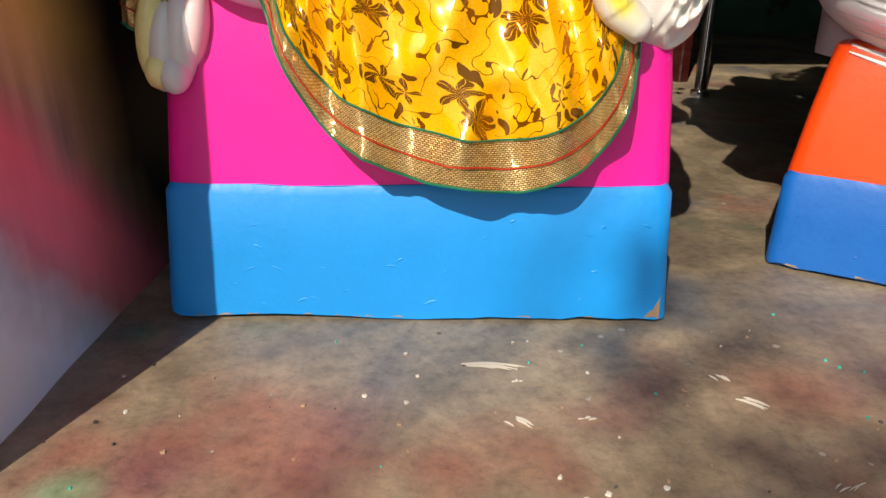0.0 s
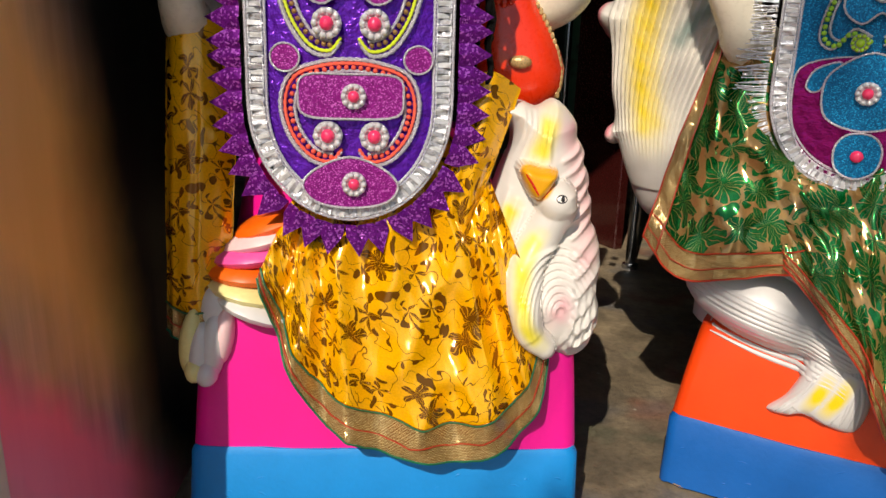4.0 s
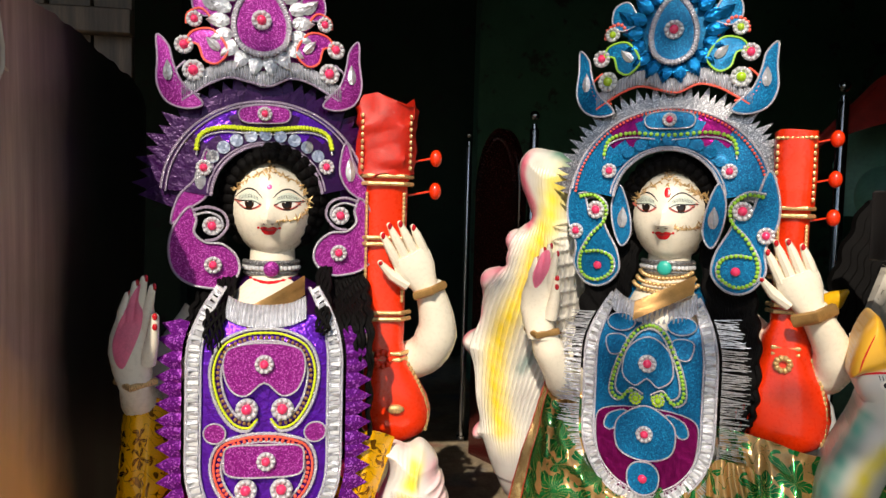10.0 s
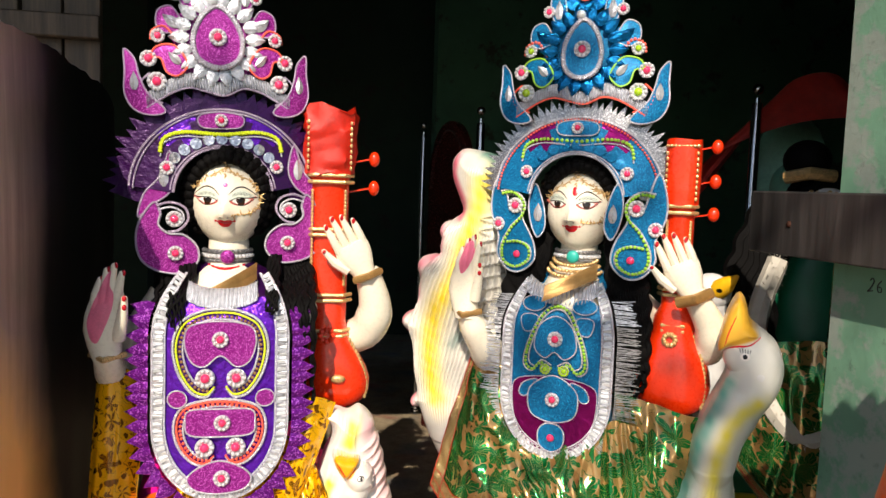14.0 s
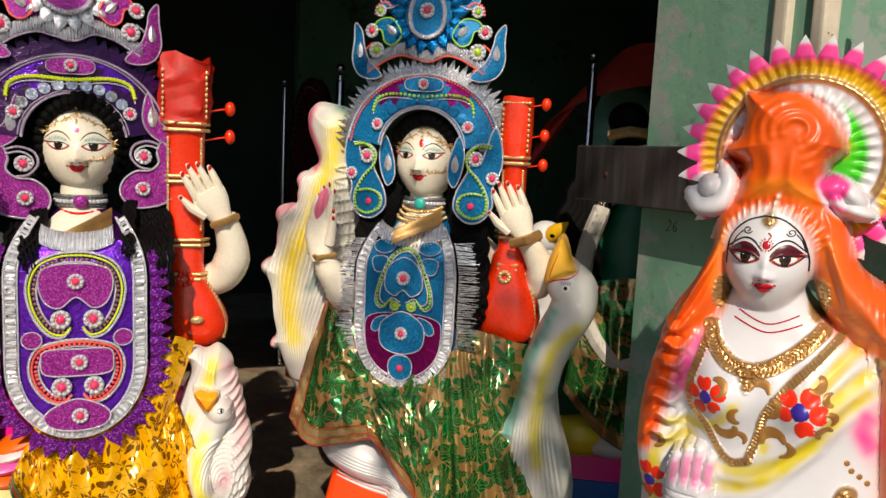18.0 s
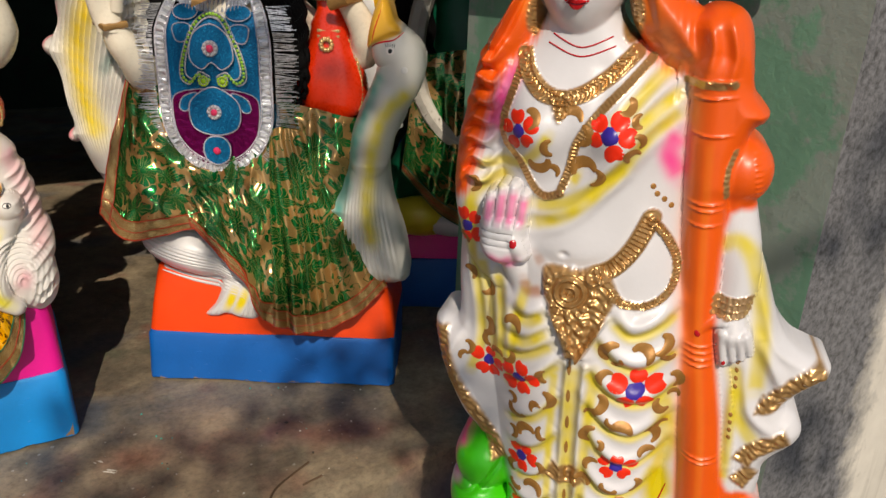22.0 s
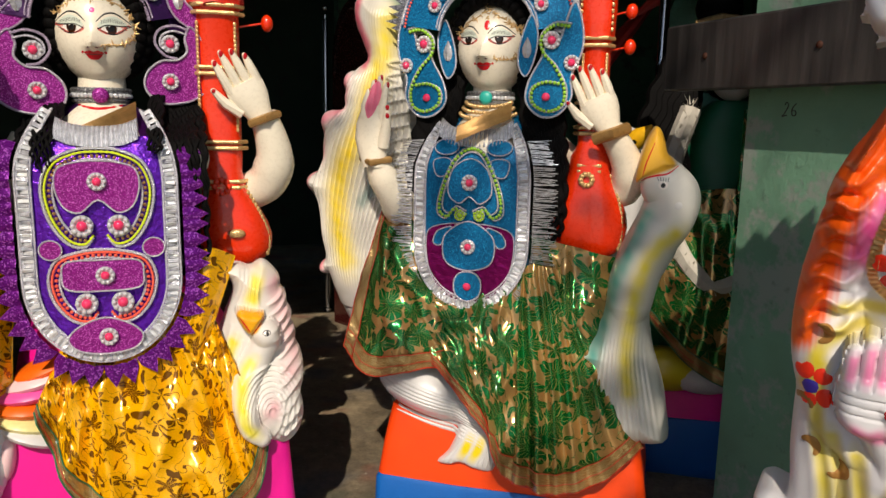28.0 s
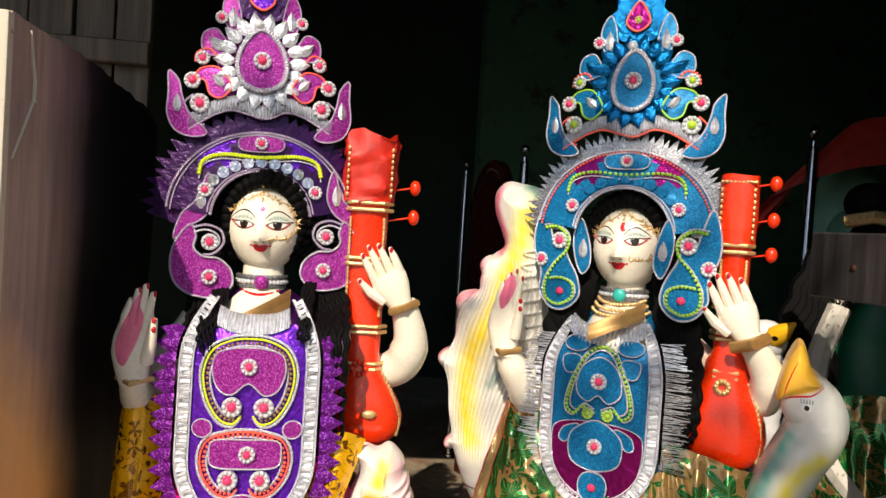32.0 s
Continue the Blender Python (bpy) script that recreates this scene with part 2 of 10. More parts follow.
def concrete(name, base, dust, stains=True, spots=()):
    """Worn cement with dust, damp patches, sprayed paint haze and specks."""
    m, nt, b = nodes(name)
    co = coords(nt)
    c, d = lin(base), lin(dust)
    col = ramp(nt, noise_tex(nt, co, 3.2, 6, 0.6), [(0.30, [x * 0.55 for x in c]), (0.48, c), (0.68, d)])
    col = mix(nt, 0.4, col, ramp(nt, noise_tex(nt, co, 24, 6, 0.65), [(0.3, [x * 0.5 for x in c]), (0.7, d)]))
    if stains:
        for sc, off, shade, lo in ((5.5, (3, 1, 0), "8a3028", 0.56), (4.5, (9, 4, 0), "2a4a66", 0.54), (6.5, (1, 8, 0), "4a6a50", 0.62)):
            mp = nt.nodes.new("ShaderNodeMapping")
            mp.inputs["Location"].default_value = off
            nt.links.new(co, mp.inputs[0])
            f = ramp(nt, noise_tex(nt, mp.outputs[0], sc, 2), [(lo, (0, 0, 0)), (lo + 0.16, (0.55,) * 3)])
            col = mix(nt, f, col, lin(shade))
        for x, y, r, shade, most in spots:     # mist of spray paint, and dark grey and brown spots, at set places
            dv = nt.nodes.new("ShaderNodeVectorMath")
            dv.operation = "DISTANCE"
            nt.links.new(co, dv.inputs[0])
            dv.inputs[1].default_value = (x, y, 0.0)
            f = math_node(nt, "ADD", math_node(nt, "DIVIDE", dv.outputs["Value"], r), math_node(nt, "MULTIPLY", math_node(nt, "SUBTRACT", noise_tex(nt, co, 9, 4), 0.5), 1.3))
            col = mix(nt, ramp(nt, f, [(0.25, (most * 0.7,) * 3), (1.0, (0, 0, 0))]), col, lin(shade))
        v = add(nt, "ShaderNodeTexVoronoi", Scale=34.0)
        nt.links.new(co, v.inputs["Vector"])
        spk = math_node(nt, "LESS_THAN", v.outputs["Distance"], math_node(nt, "MULTIPLY", math_node(nt, "SUBTRACT", noise_tex(nt, co, 9, 3), 0.47), 0.6))
        col = mix(nt, math_node(nt, "MULTIPLY", spk, 0.7), col, lin("b9b4a6"))
    col = mix(nt, 0.55, col, ramp(nt, noise_tex(nt, co, 75, 5, 0.75), [(0.32, (0.35,) * 3), (0.5, (0.9,) * 3), (0.68, (1.25,) * 3)]), "MULTIPLY")
    nt.links.new(col, b.inputs["Base Color"])
    f2 = noise_tex(nt, co, 120, 5, 0.6)
    nt.links.new(ramp(nt, noise_tex(nt, co, 5, 4), [(0.3, (0.32,) * 3), (0.7, (0.7,) * 3)]), b.inputs["Roughness"])
    h = math_node(nt, "ADD", f2, math_node(nt, "MULTIPLY", noise_tex(nt, co, 14, 5), 1.6))
    bump(nt, b, h, 0.35, 0.003)
    return m


def wall_paint(name, base, bare, dirt, rough_shaded_end=None, cover=0.56):
    m, nt, b = nodes(name)
    co = coords(nt)
    c = lin(base)
    col = ramp(nt, noise_tex(nt, co, 5, 6, 0.6), [(0.25, [x * 0.72 for x in c]), (0.6, c), (0.8, [min(1, x * 1.15) for x in c])])
    f = ramp(nt, noise_tex(nt, co, 7, 8, 0.7), [(cover, (0, 0, 0)), (cover + 0.06, (0.8,) * 3)])
    col = mix(nt, f, col, lin(bare))
    f = ramp(nt, noise_tex(nt, co, 30, 6, 0.7), [(0.60, (0, 0, 0)), (0.75, (0.7,) * 3)])
    col = mix(nt, f, col, lin(dirt))
    if rough_shaded_end:          # coarse dark cement beside the corner, shadow painted in with it, and run marks below it
        sx = nt.nodes.new("ShaderNodeSeparateXYZ")
        nt.links.new(co, sx.inputs[0])
        mp = nt.nodes.new("ShaderNodeMapping")
        mp.inputs["Scale"].default_value = (22, 22, 1.5)
        nt.links.new(co, mp.inputs[0])
        runs = noise_tex(nt, mp.outputs[0], 1.6, 4)
        col = mix(nt, ramp(nt, runs, [(0.55, (0, 0, 0)), (0.72, (0.5,) * 3)]), col, lin("a39c8e"))
        low = math_node(nt, "MULTIPLY", sx.outputs[2], 0.10)
        e = math_node(nt, "ADD", math_node(nt, "SUBTRACT", sx.outputs[0], rough_shaded_end), math_node(nt, "ADD", low, math_node(nt, "MULTIPLY", math_node(nt, "SUBTRACT", noise_tex(nt, co, 14, 6, 0.7), 0.5), 0.16)))
        pit = ramp(nt, noise_tex(nt, co, 90, 6, 0.75), [(0.35, lin("2c2d30")), (0.6, lin("75767a"))])
        col = mix(nt, ramp(nt, math_node(nt, "MULTIPLY", e, 8.0), [(0.0, (0.95,) * 3), (0.5, (0, 0, 0))]), col, pit)
    nt.links.new(col, b.inputs["Base Color"])
    b.inputs["Roughness"].default_value = 0.8
    bump(nt, b, math_node(nt, "ADD", noise_tex(nt, co, 60, 6, 0.65), math_node(nt, "MULTIPLY", noise_tex(nt, co, 9, 3), 2.0)), 0.4, 0.004)
    return m


def board_mat(name, base, light, dark, tints=False):
    """Weathered timber, grain along z; tints: oversprayed with paint low down in drifting clouds, shade painted in
    black.
    """
    m, nt, b = nodes(name)
    co = coords(nt)
    mp = nt.nodes.new("ShaderNodeMapping")
    mp.inputs["Scale"].default_value = (18, 18, 1.2)
    nt.links.new(co, mp.inputs[0])
    g = noise_tex(nt, mp.outputs[0], 3.0, 7, 0.65)
    col = ramp(nt, g, [(0.25, lin(dark)), (0.5, lin(base)), (0.75, lin(light))])
    if tints:
        # the golden tint also puts the lower board's brighter light into the colour
        for off, shade, zc, zw in ((1.0, "fac46a", 0.46, 0.22), (2.0, "fc7484", 0.18, 0.085), (5.0, "e4eaf4", -0.02, 0.13)):
            s = nt.nodes.new("ShaderNodeSeparateXYZ")
            nt.links.new(co, s.inputs[0])
            level = math_node(nt, "ADD", s.outputs[2], math_node(nt, "MULTIPLY", math_node(nt, "ADD", s.outputs[1], 0.125), 0.9))
            dz = math_node(nt, "DIVIDE", math_node(nt, "ABSOLUTE", math_node(nt, "SUBTRACT", level, zc)), zw)
            q = math_node(nt, "SUBTRACT", math_node(nt, "ADD", 0.6, noise_tex(nt, co, 6 + off, 3)), dz)
            col = mix(nt, ramp(nt, q, [(0.0, (0, 0, 0)), (0.7, (0.85,) * 3)]), col, lin(shade))
        # shade painted in black from the far edge, thinner near the foot, drifting
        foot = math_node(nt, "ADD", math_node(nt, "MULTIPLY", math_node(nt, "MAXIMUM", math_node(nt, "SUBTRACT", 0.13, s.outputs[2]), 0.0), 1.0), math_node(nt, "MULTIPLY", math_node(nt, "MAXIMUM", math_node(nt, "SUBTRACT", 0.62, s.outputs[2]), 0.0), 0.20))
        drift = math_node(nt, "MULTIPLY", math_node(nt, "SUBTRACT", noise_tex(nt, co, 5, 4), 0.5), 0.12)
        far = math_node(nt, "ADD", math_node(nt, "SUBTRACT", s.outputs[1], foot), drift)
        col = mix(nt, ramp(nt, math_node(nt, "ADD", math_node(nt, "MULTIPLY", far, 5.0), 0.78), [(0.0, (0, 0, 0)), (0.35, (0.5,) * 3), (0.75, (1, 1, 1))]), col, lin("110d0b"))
    nt.links.new(col, b.inputs["Base Color"])
    b.inputs["Roughness"].default_value = 0.4 if tints else 0.55
    bump(nt, b, g, 0.1 if tints else 0.4, 0.003)
    return m


M = dict(
    moulded=moulded_plaster("moulded_plaster"),
    floor=concrete("cement_floor", "7c705e", "b8a686", True, ((-0.096, -0.20, 0.10, "8a2a22", 0.6), (0.305, -0.12, 0.065, "8a2a20", 0.55), (0.0, -0.075, 0.13, "3a5468", 0.6), (0.36, 0.0, 0.13, "2c4656", 0.65), (0.56, -0.06, 0.17, "3a464e", 0.6), (0.72, -0.22, 0.12, "46464a", 0.6), (0.93, -0.22, 0.08, "7a3026", 0.5), (-0.255, -0.04, 0.025, "3f8a68", 0.6), (-0.22, -0.25, 0.03, "46946c", 0.6), (0.34, 0.22, 0.14, "24282c", 0.7), (0.10, -0.30, 0.16, "5c4a38", 0.5))), step=concrete("cement_step", "75716b", "9f988a"),
    earth=concrete("earth", "3b352c", "6a6050", False),
    green=wall_paint("green_limewash", "6f9a80", "8f958f", "465249", None, 0.50), bare=wall_paint("bare_plaster", "dcd6c8", "c6c0b2", "9a9488", 1.28),
    # dark and dimgreen: green wash darkened, the interior's shade put into the colour
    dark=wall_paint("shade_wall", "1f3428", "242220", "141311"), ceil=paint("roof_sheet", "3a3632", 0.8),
    # partition timber: old timber a little darker, its shade put into the colour
    panel=board_mat("stained_shaded_board", "a08a7c", "bca492", "7e6858", True), soot=board_mat("dim_timber", "4a3e32", "6a5a48", "241d17"), dimgreen=wall_paint("shaded_green_wash", "41705a", "2c302c", "1a1e1b"), timber=board_mat("old_timber", "4c3f32", "6c5c4a", "2a221a"),
    plank=board_mat("grey_plank", "363433", "4a4745", "201f1e"), cream=paint("cream_paint", "cfc4ae", 0.5, wear="6a4a30"),
    rust=paint("rusty_iron", "4a2a1c", 0.7, 0.4),
    blue=paint("sky_blue_enamel", "0c8cdc", 0.48, wear=None, var=0.07, relief=0.2), navy=paint("deep_blue_enamel", "0a60b4", 0.5, var=0.08, relief=0.2),
    pink=paint("hot_pink_enamel", "f01898", 0.38, var=0.06), orange=paint("orange_enamel", "fa4a0e", 0.36, var=0.10),
    clay=paint("bare_clay", "a08468", 0.9), skin=paint("ivory_enamel", "f1e8d2", 0.28, var=0.03, coat=0.3, relief=0.05),
    white=paint("white_enamel", "dddcda", 0.34, var=0.03, coat=0.2, relief=0.08),
    red=paint("vermilion_enamel", "ea3408", 0.28, var=0.06, coat=0.4), lip=paint("lip_red", "d41a24", 0.25), nail=paint("nail_red", "b81420", 0.2),
    hair=paint("black_wool", "060505", 0.65, var=0.4, scale=120, relief=0.6), black=paint("black_line", "0d0b0b", 0.4), eyewhite=paint("eye_white", "f2ece4", 0.2, var=0.02),
    iris=paint("eye_brown", "3a2010", 0.2), blush=paint("eye_rose", "d0685c", 0.4), lid=paint("lid_green", "d4dccc", 0.35), maroon=paint("maroon_lid", "5a0c1c", 0.35),
    gold=paint("gold_paint", "d8b47a", 0.28, 0.5, var=0.25, scale=60, relief=0.4), oldgold=paint("bronze_gold", "ae8750", 0.34, 0.5, var=0.3, scale=50, relief=0.5),
    goldpaint=paint("gold_leaf_paint", "a5773a", 0.42, 0.3, var=0.2, scale=70),
    yellow=two_tone("yellow_spray", "f0dc1e", "f7ea60", 0.35), yfade=paint("soft_yellow", "ece39a", 0.35), peach=paint("rose_white", "f4cfd0", 0.35), teal=paint("teal_spray", "2fb0a0", 0.35),
    beak=paint("beak_yellow", "f0b81c", 0.35), rose=paint("rose_spray", "f25aa8", 0.36),
    # s_gleam: lighter orange meant as a painted highlight on the lute pole
    amber=paint("amber_orange", "f4690a", 0.4, var=0.12), carved=paint("carved_red", "c42410", 0.35, var=0.25, scale=60, relief=0.6), s_yel=spray("sprayed_yellow", "dddcda", "efd816"), s_pink=spray("sprayed_pale_rose", "dddcda", "f3b4c0"), s_amber=spray("sprayed_orange", "dddcda", "f4690a"), s_gleam=spray("orange_highlight", "f4690a", "f88428"), rosypalm=paint("rosy_palm", "ee7896", 0.36, var=0.2, scale=40), violetdot=paint("violet_dot", "3a2a9a", 0.35), flower=paint("flower_red", "f23010", 0.35),
    silver=foil("silver_foil", "eef0f6", 0.2, 150, 0.7, 0.6), silverflat=paint("silver_cord", "dedce6", 0.26, 0.4, var=0.2, scale=300, relief=0.8),
    purple=glitter("purple_sequin", "98188c", "dc70d4", 900, 0.3, 0.42), violet=foil("violet_foil", "6c22c0", 0.2, 70, 0.8, 0.6), plum=foil("plum_foil", "3a0c4e", 0.3, 50, 0.6, 0.4), petal=glitter("violet_petal", "7c2098", "c468e0", 500, 0.5, 0.22),
    blueseq=glitter("blue_sequin", "006ca4", "1ea4dc", 900, 0.3, 0.45), bluefoil=foil("blue_foil", "066aa6", 0.2, 90, 0.8), magenta=foil("magenta_foil", "9a1470", 0.2, 60, 0.5), graphite=glitter("silver_glitter", "a8aaae", "ffffff", 800, 0.8, 0.3),
    cordyel=paint("yellow_cord", "cfe01e", 0.55), cordcoral=paint("coral_bead", "f0604a", 0.4), cordlime=paint("lime_bead", "9ad03a", 0.4), cordgrey=paint("grey_cord", "b4a4bc", 0.3, 0.45, scale=300, relief=0.6), gem=paint("pink_gem", "f0386a", 0.12, coat=0.8), limegem=paint("lime_gem", "a8d020", 0.12, coat=0.8), spangle=glitter("clear_spangle", "c8ccd8", "ffffff", 260, 0.7, 0.15), crystal=foil("crystal", "f8fafc", 0.1, 220, 0.4, 0.4),
    sari_y=brocade("yellow_brocade", "ffbc00", "8a5804", 0.12, 0.55, 24, 0.17, 1.0, 0.86, 0.5), sari_g=brocade("green_brocade", "c89e60", "037a32", 0.6, 0.66, 20, 0.17, 1.0, 1.35, 0.5), trim=trim_mat("gold_ribbon", "ffe6a0", "8e5a20"), pipe_g=paint("green_piping", "0f6a4a", 0.4), pipe_r=paint("red_piping", "b03018", 0.4),
    steel=paint("steel", "b9bcc0", 0.18, 1.0, var=0.05), lacquer=paint("dark_lacquer", "3a1210", 0.25, coat=0.5),
    straw=paint("straw", "a08d68", 0.75, var=0.3), stone=concrete("stone", "6d6962", "8e8a82", False), rag=paint("grey_rag", "8c8e94", 0.85, var=0.25, relief=0.6), leafm=paint("leaf", "4a7a1c", 0.5), bark=paint("bark", "5a4632", 0.9, relief=0.8), redcloth=paint("red_cloth", "b83228", 0.6, var=0.3, scale=25), palegreen=paint("pale_green_enamel", "86c4a8", 0.4, var=0.25, scale=12), sediment=paint("white_chalk", "c9c4b8", 0.8),
)
M["hair"].node_tree.nodes["Principled BSDF"].inputs["Specular IOR Level"].default_value = 0.12


# ---- mesh kit ----
class Kit:
    """Collects pieces of one mesh; each face takes a material by name."""

    def __init__(self):
        self.bm = bmesh.new()
        self.uv = self.bm.loops.layers.uv.new("UVMap")
        self.used = []
        self.spray = self.bm.verts.layers.float.new("spray")

    def mat(self, name):
        if name not in self.used:
            self.used.append(name)
        return self.used.index(name)

    def face(self, vs, m, uvs=None):
        try:
            f = self.bm.faces.new(vs)
        except ValueError:
            return None
        f.material_index, f.smooth = m, True
        if uvs:
            for l, w in zip(f.loops, uvs):
                l[self.uv].uv = w
        return f

    def grid(self, rows, m, wrap=False, uvs=None, fade=None):
        vs = [[self.bm.verts.new(p) for p in r] for r in rows]
        if fade:
            for r, f in zip(vs, fade):
                for v, x in zip(r, f):
                    v[self.spray] = x
        mi, n = self.mat(m), len(rows[0])
        for i in range(len(rows) - 1):
            for j in range(n if wrap else n - 1):
                k = (j + 1) % n
                self.face((vs[i][j], vs[i][k], vs[i + 1][k], vs[i + 1][j]), mi, uvs and (uvs[i][j], uvs[i][k], uvs[i + 1][k], uvs[i + 1][j]))
        return vs

    def loft(self, rings, m, caps=True):
        vs = self.grid(rings, m, True)
        if caps:
            self.face(vs[0][::-1], self.mat(m))
            self.face(vs[-1], self.mat(m))
        return vs

    def rings(self, secs, m, seg=28, power=2.0, wob=0.0):
        """Loft through level sections (x, y, z, rx, ry)."""
        out = []
        for x, y, z, rx, ry in secs:
            r = []
            for k in range(seg):
                a = 2 * math.pi * k / seg
                c, s = math.cos(a), math.sin(a)
                e = 2.0 / power
                p = Vector((x + rx * math.copysign(abs(c) ** e, c), y + ry * math.copysign(abs(s) ** e, s), z))
                if wob:
                    p += (noise.noise_vector(p * 14)) * wob
                r.append(p)
            out.append(r)
        return self.loft(out, m)

    def tube(self, pts, radii, m, seg=10, flat=1.0, caps=True):
        pts = [Vector(p) for p in pts]
        if isinstance(radii, (int, float)):
            radii = [radii] * len(pts)
        up, out = Vector((0, -1, 0)), []
        for i, p in enumerate(pts):
            d = (pts[min(i + 1, len(pts) - 1)] - pts[max(i - 1, 0)])
            d = d.normalized() if d.length > 1e-9 else Vector((0, 0, 1))
            s = d.cross(up)
            s = s.normalized() if s.length > 1e-6 else Vector((1, 0, 0))
            n = s.cross(d)
            out.append([p + (s * math.cos(a) + n * math.sin(a) * flat) * radii[i] for a in (2 * math.pi * k / seg for k in range(seg))])
        return self.loft(out, m, caps)

    def ball(self, c, r, m, rot=None, seg=16, rows=10):
        c = Vector(c)
        r = (r, r, r) if isinstance(r, (int, float)) else r
        R = rot or Matrix.Identity(3)
        out = []
        for i in range(1, rows):
            t = math.pi * i / rows
            out.append([c + R @ Vector((r[0] * math.sin(t) * math.cos(a), r[1] * math.sin(t) * math.sin(a), -r[2] * math.cos(t))) for a in (2 * math.pi * k / seg for k in range(seg))])
        vs = self.grid(out, m, True)
        lo, hi = self.bm.verts.new(c + R @ Vector((0, 0, -r[2]))), self.bm.verts.new(c + R @ Vector((0, 0, r[2])))
        mi = self.mat(m)
        for k in range(seg):
            self.face((vs[0][(k + 1) % seg], vs[0][k], lo), mi)
            self.face((vs[-1][k], vs[-1][(k + 1) % seg], hi), mi)

    def block(self, x0, x1, y0, y1, secs, m, r=0.012, rough=0.0, seg=5, cols=10):
        """A rounded box; secs: (z, grow) from below; rough: uneven surface."""
        out = []
        for z, g in secs:
            ring = []
            X0, X1, Y0, Y1 = x0 - g, x1 + g, y0 - g, y1 + g
            corners = ((X1 - r, Y0 + r, -90), (X1 - r, Y1 - r, 0), (X0 + r, Y1 - r, 90), (X0 + r, Y0 + r, 180))
            for q, (cx, cy, a0) in enumerate(corners):
                arc = [Vector((cx + r * math.cos(radians(a0 + 90 * k / seg)), cy + r * math.sin(radians(a0 + 90 * k / seg)), z)) for k in range(seg + 1)]
                nx, ny, na = corners[(q + 1) % 4]
                nxt = Vector((nx + r * math.cos(radians(na)), ny + r * math.sin(radians(na)), z))
                ring += arc + [arc[-1].lerp(nxt, k / cols) for k in range(1, cols)]
            if rough:
                if z < secs[0][0] + 0.006:
                    ring = [p + Vector((0, 0, max(0.0, noise.noise(Vector((p.x * 40, p.y * 40, 3.3))) - 0.1) * rough * 3.0)) for p in ring]
                ring = [p + noise.noise_vector(Vector((p.x * 9, p.y * 9, p.z * 12))) * rough + noise.noise_vector(p * 55) * rough * 0.35 for p in ring]
            out.append(ring)
        return self.loft(out, m)

    def plate(self, outline, at, h0, h1, m, bev=0.0015):
        """A solid cut from sheet: outline in (u, v), laid on a surface by at(u, v, height)."""
        n = len(outline)
        cu, cv = sum(p[0] for p in outline) / n, sum(p[1] for p in outline) / n
        ins = []
        for i, (u, v) in enumerate(outline):
            a, b = Vector(outline[i - 1]), Vector(outline[(i + 1) % n])
            t = (b - a).normalized() if (b - a).length > 1e-9 else Vector((1, 0))
            ins.append((u, v, t))
        area = sum(outline[i - 1][0] * outline[i][1] - outline[i][0] * outline[i - 1][1] for i in range(n))
        sgn = 1 if area > 0 else -1
        inner = [(u - sgn * t.y * bev, v + sgn * t.x * bev) for u, v, t in ins]
        rows = [[at(u, v, h0) for u, v in outline], [at(u, v, h1 - bev) for u, v in outline], [at(u, v, h1) for u, v in inner]]
        vs = self.grid(rows, m, True)
        self.face(vs[0][::-1], self.mat(m))
        f = self.face(vs[-1], self.mat(m))
        if f:
            f.smooth = False

    def cord(self, path, at, h, r, m, seg=8, closed=False):
        pts = [Vector(at(u, v, h)) for u, v in path]
        if closed:
            pts.append(pts[0])
        fine = [pts[0]]
        for a, b in zip(pts, pts[1:]):
            q = max(1, int((b - a).length / 0.0020))
            fine += [a.lerp(b, i / q) for i in range(1, q + 1)]
        self.tube(fine, [r * (0.66 + 0.34 * (i % 2)) for i in range(len(fine))], m, 6, caps=not closed)

    def done(self, name, parent=None, label="", m=None, sharp=42):
        bmesh.ops.recalc_face_normals(self.bm, faces=self.bm.faces[:])
        me = bpy.data.meshes.new(name)
        self.bm.to_mesh(me)
        self.bm.free()
        for s in self.used:
            me.materials.append(M[s])
        me.set_sharp_from_angle(angle=radians(sharp))
        ob = new(name, me)
        if parent:
            ob.parent = parent
        if label:
            tagged(ob, label)
        return ob


def curve(pts, n=8, closed=False):
    """A smooth line through the points."""
    k, out = len(pts), []
    P = [Vector(p) for p in pts]
    for i in range(k if closed else k - 1):
        g = lambda j: P[j % k] if closed else P[max(0, min(k - 1, j))]
        a, b, c, d = g(i - 1), g(i), g(i + 1), g(i + 2)
        for s in range(n):
            t = s / n
            out.append(0.5 * ((2 * b) + (c - a) * t + (2 * a - 5 * b + 4 * c - d) * t * t + (3 * b - a - 3 * c + d) * t ** 3))
    if not closed:
        out.append(P[-1])
    return out


def part(name, kit, parent, label=""):
    return kit.done(name, parent, label)


def thing(name, m, label, category, group="", kind=""):
    ob = new(name)
    ob.matrix_world = m
    return tagged(ob, label, category, group, kind)


def box(name, x0, x1, y0, y1, z0, z1, m, parent=None, bev=0.004, label="", rough=0.0):
    k = Kit()
    r = max(bev, 0.001)
    zs = [(z0, -r), (z0 + r, 0)] + [(z0 + r + (z1 - z0 - 2 * r) * i / 4, 0) for i in range(1, 4)] + [(z1 - r, 0), (z1, -r)]
    k.block(x0, x1, y0, y1, zs, m, r * 1.5, rough, 2, 6)
    return k.done(name, parent, label)


def structure(ob, label, category):
    return tagged(ob, label, category, "", "structure")


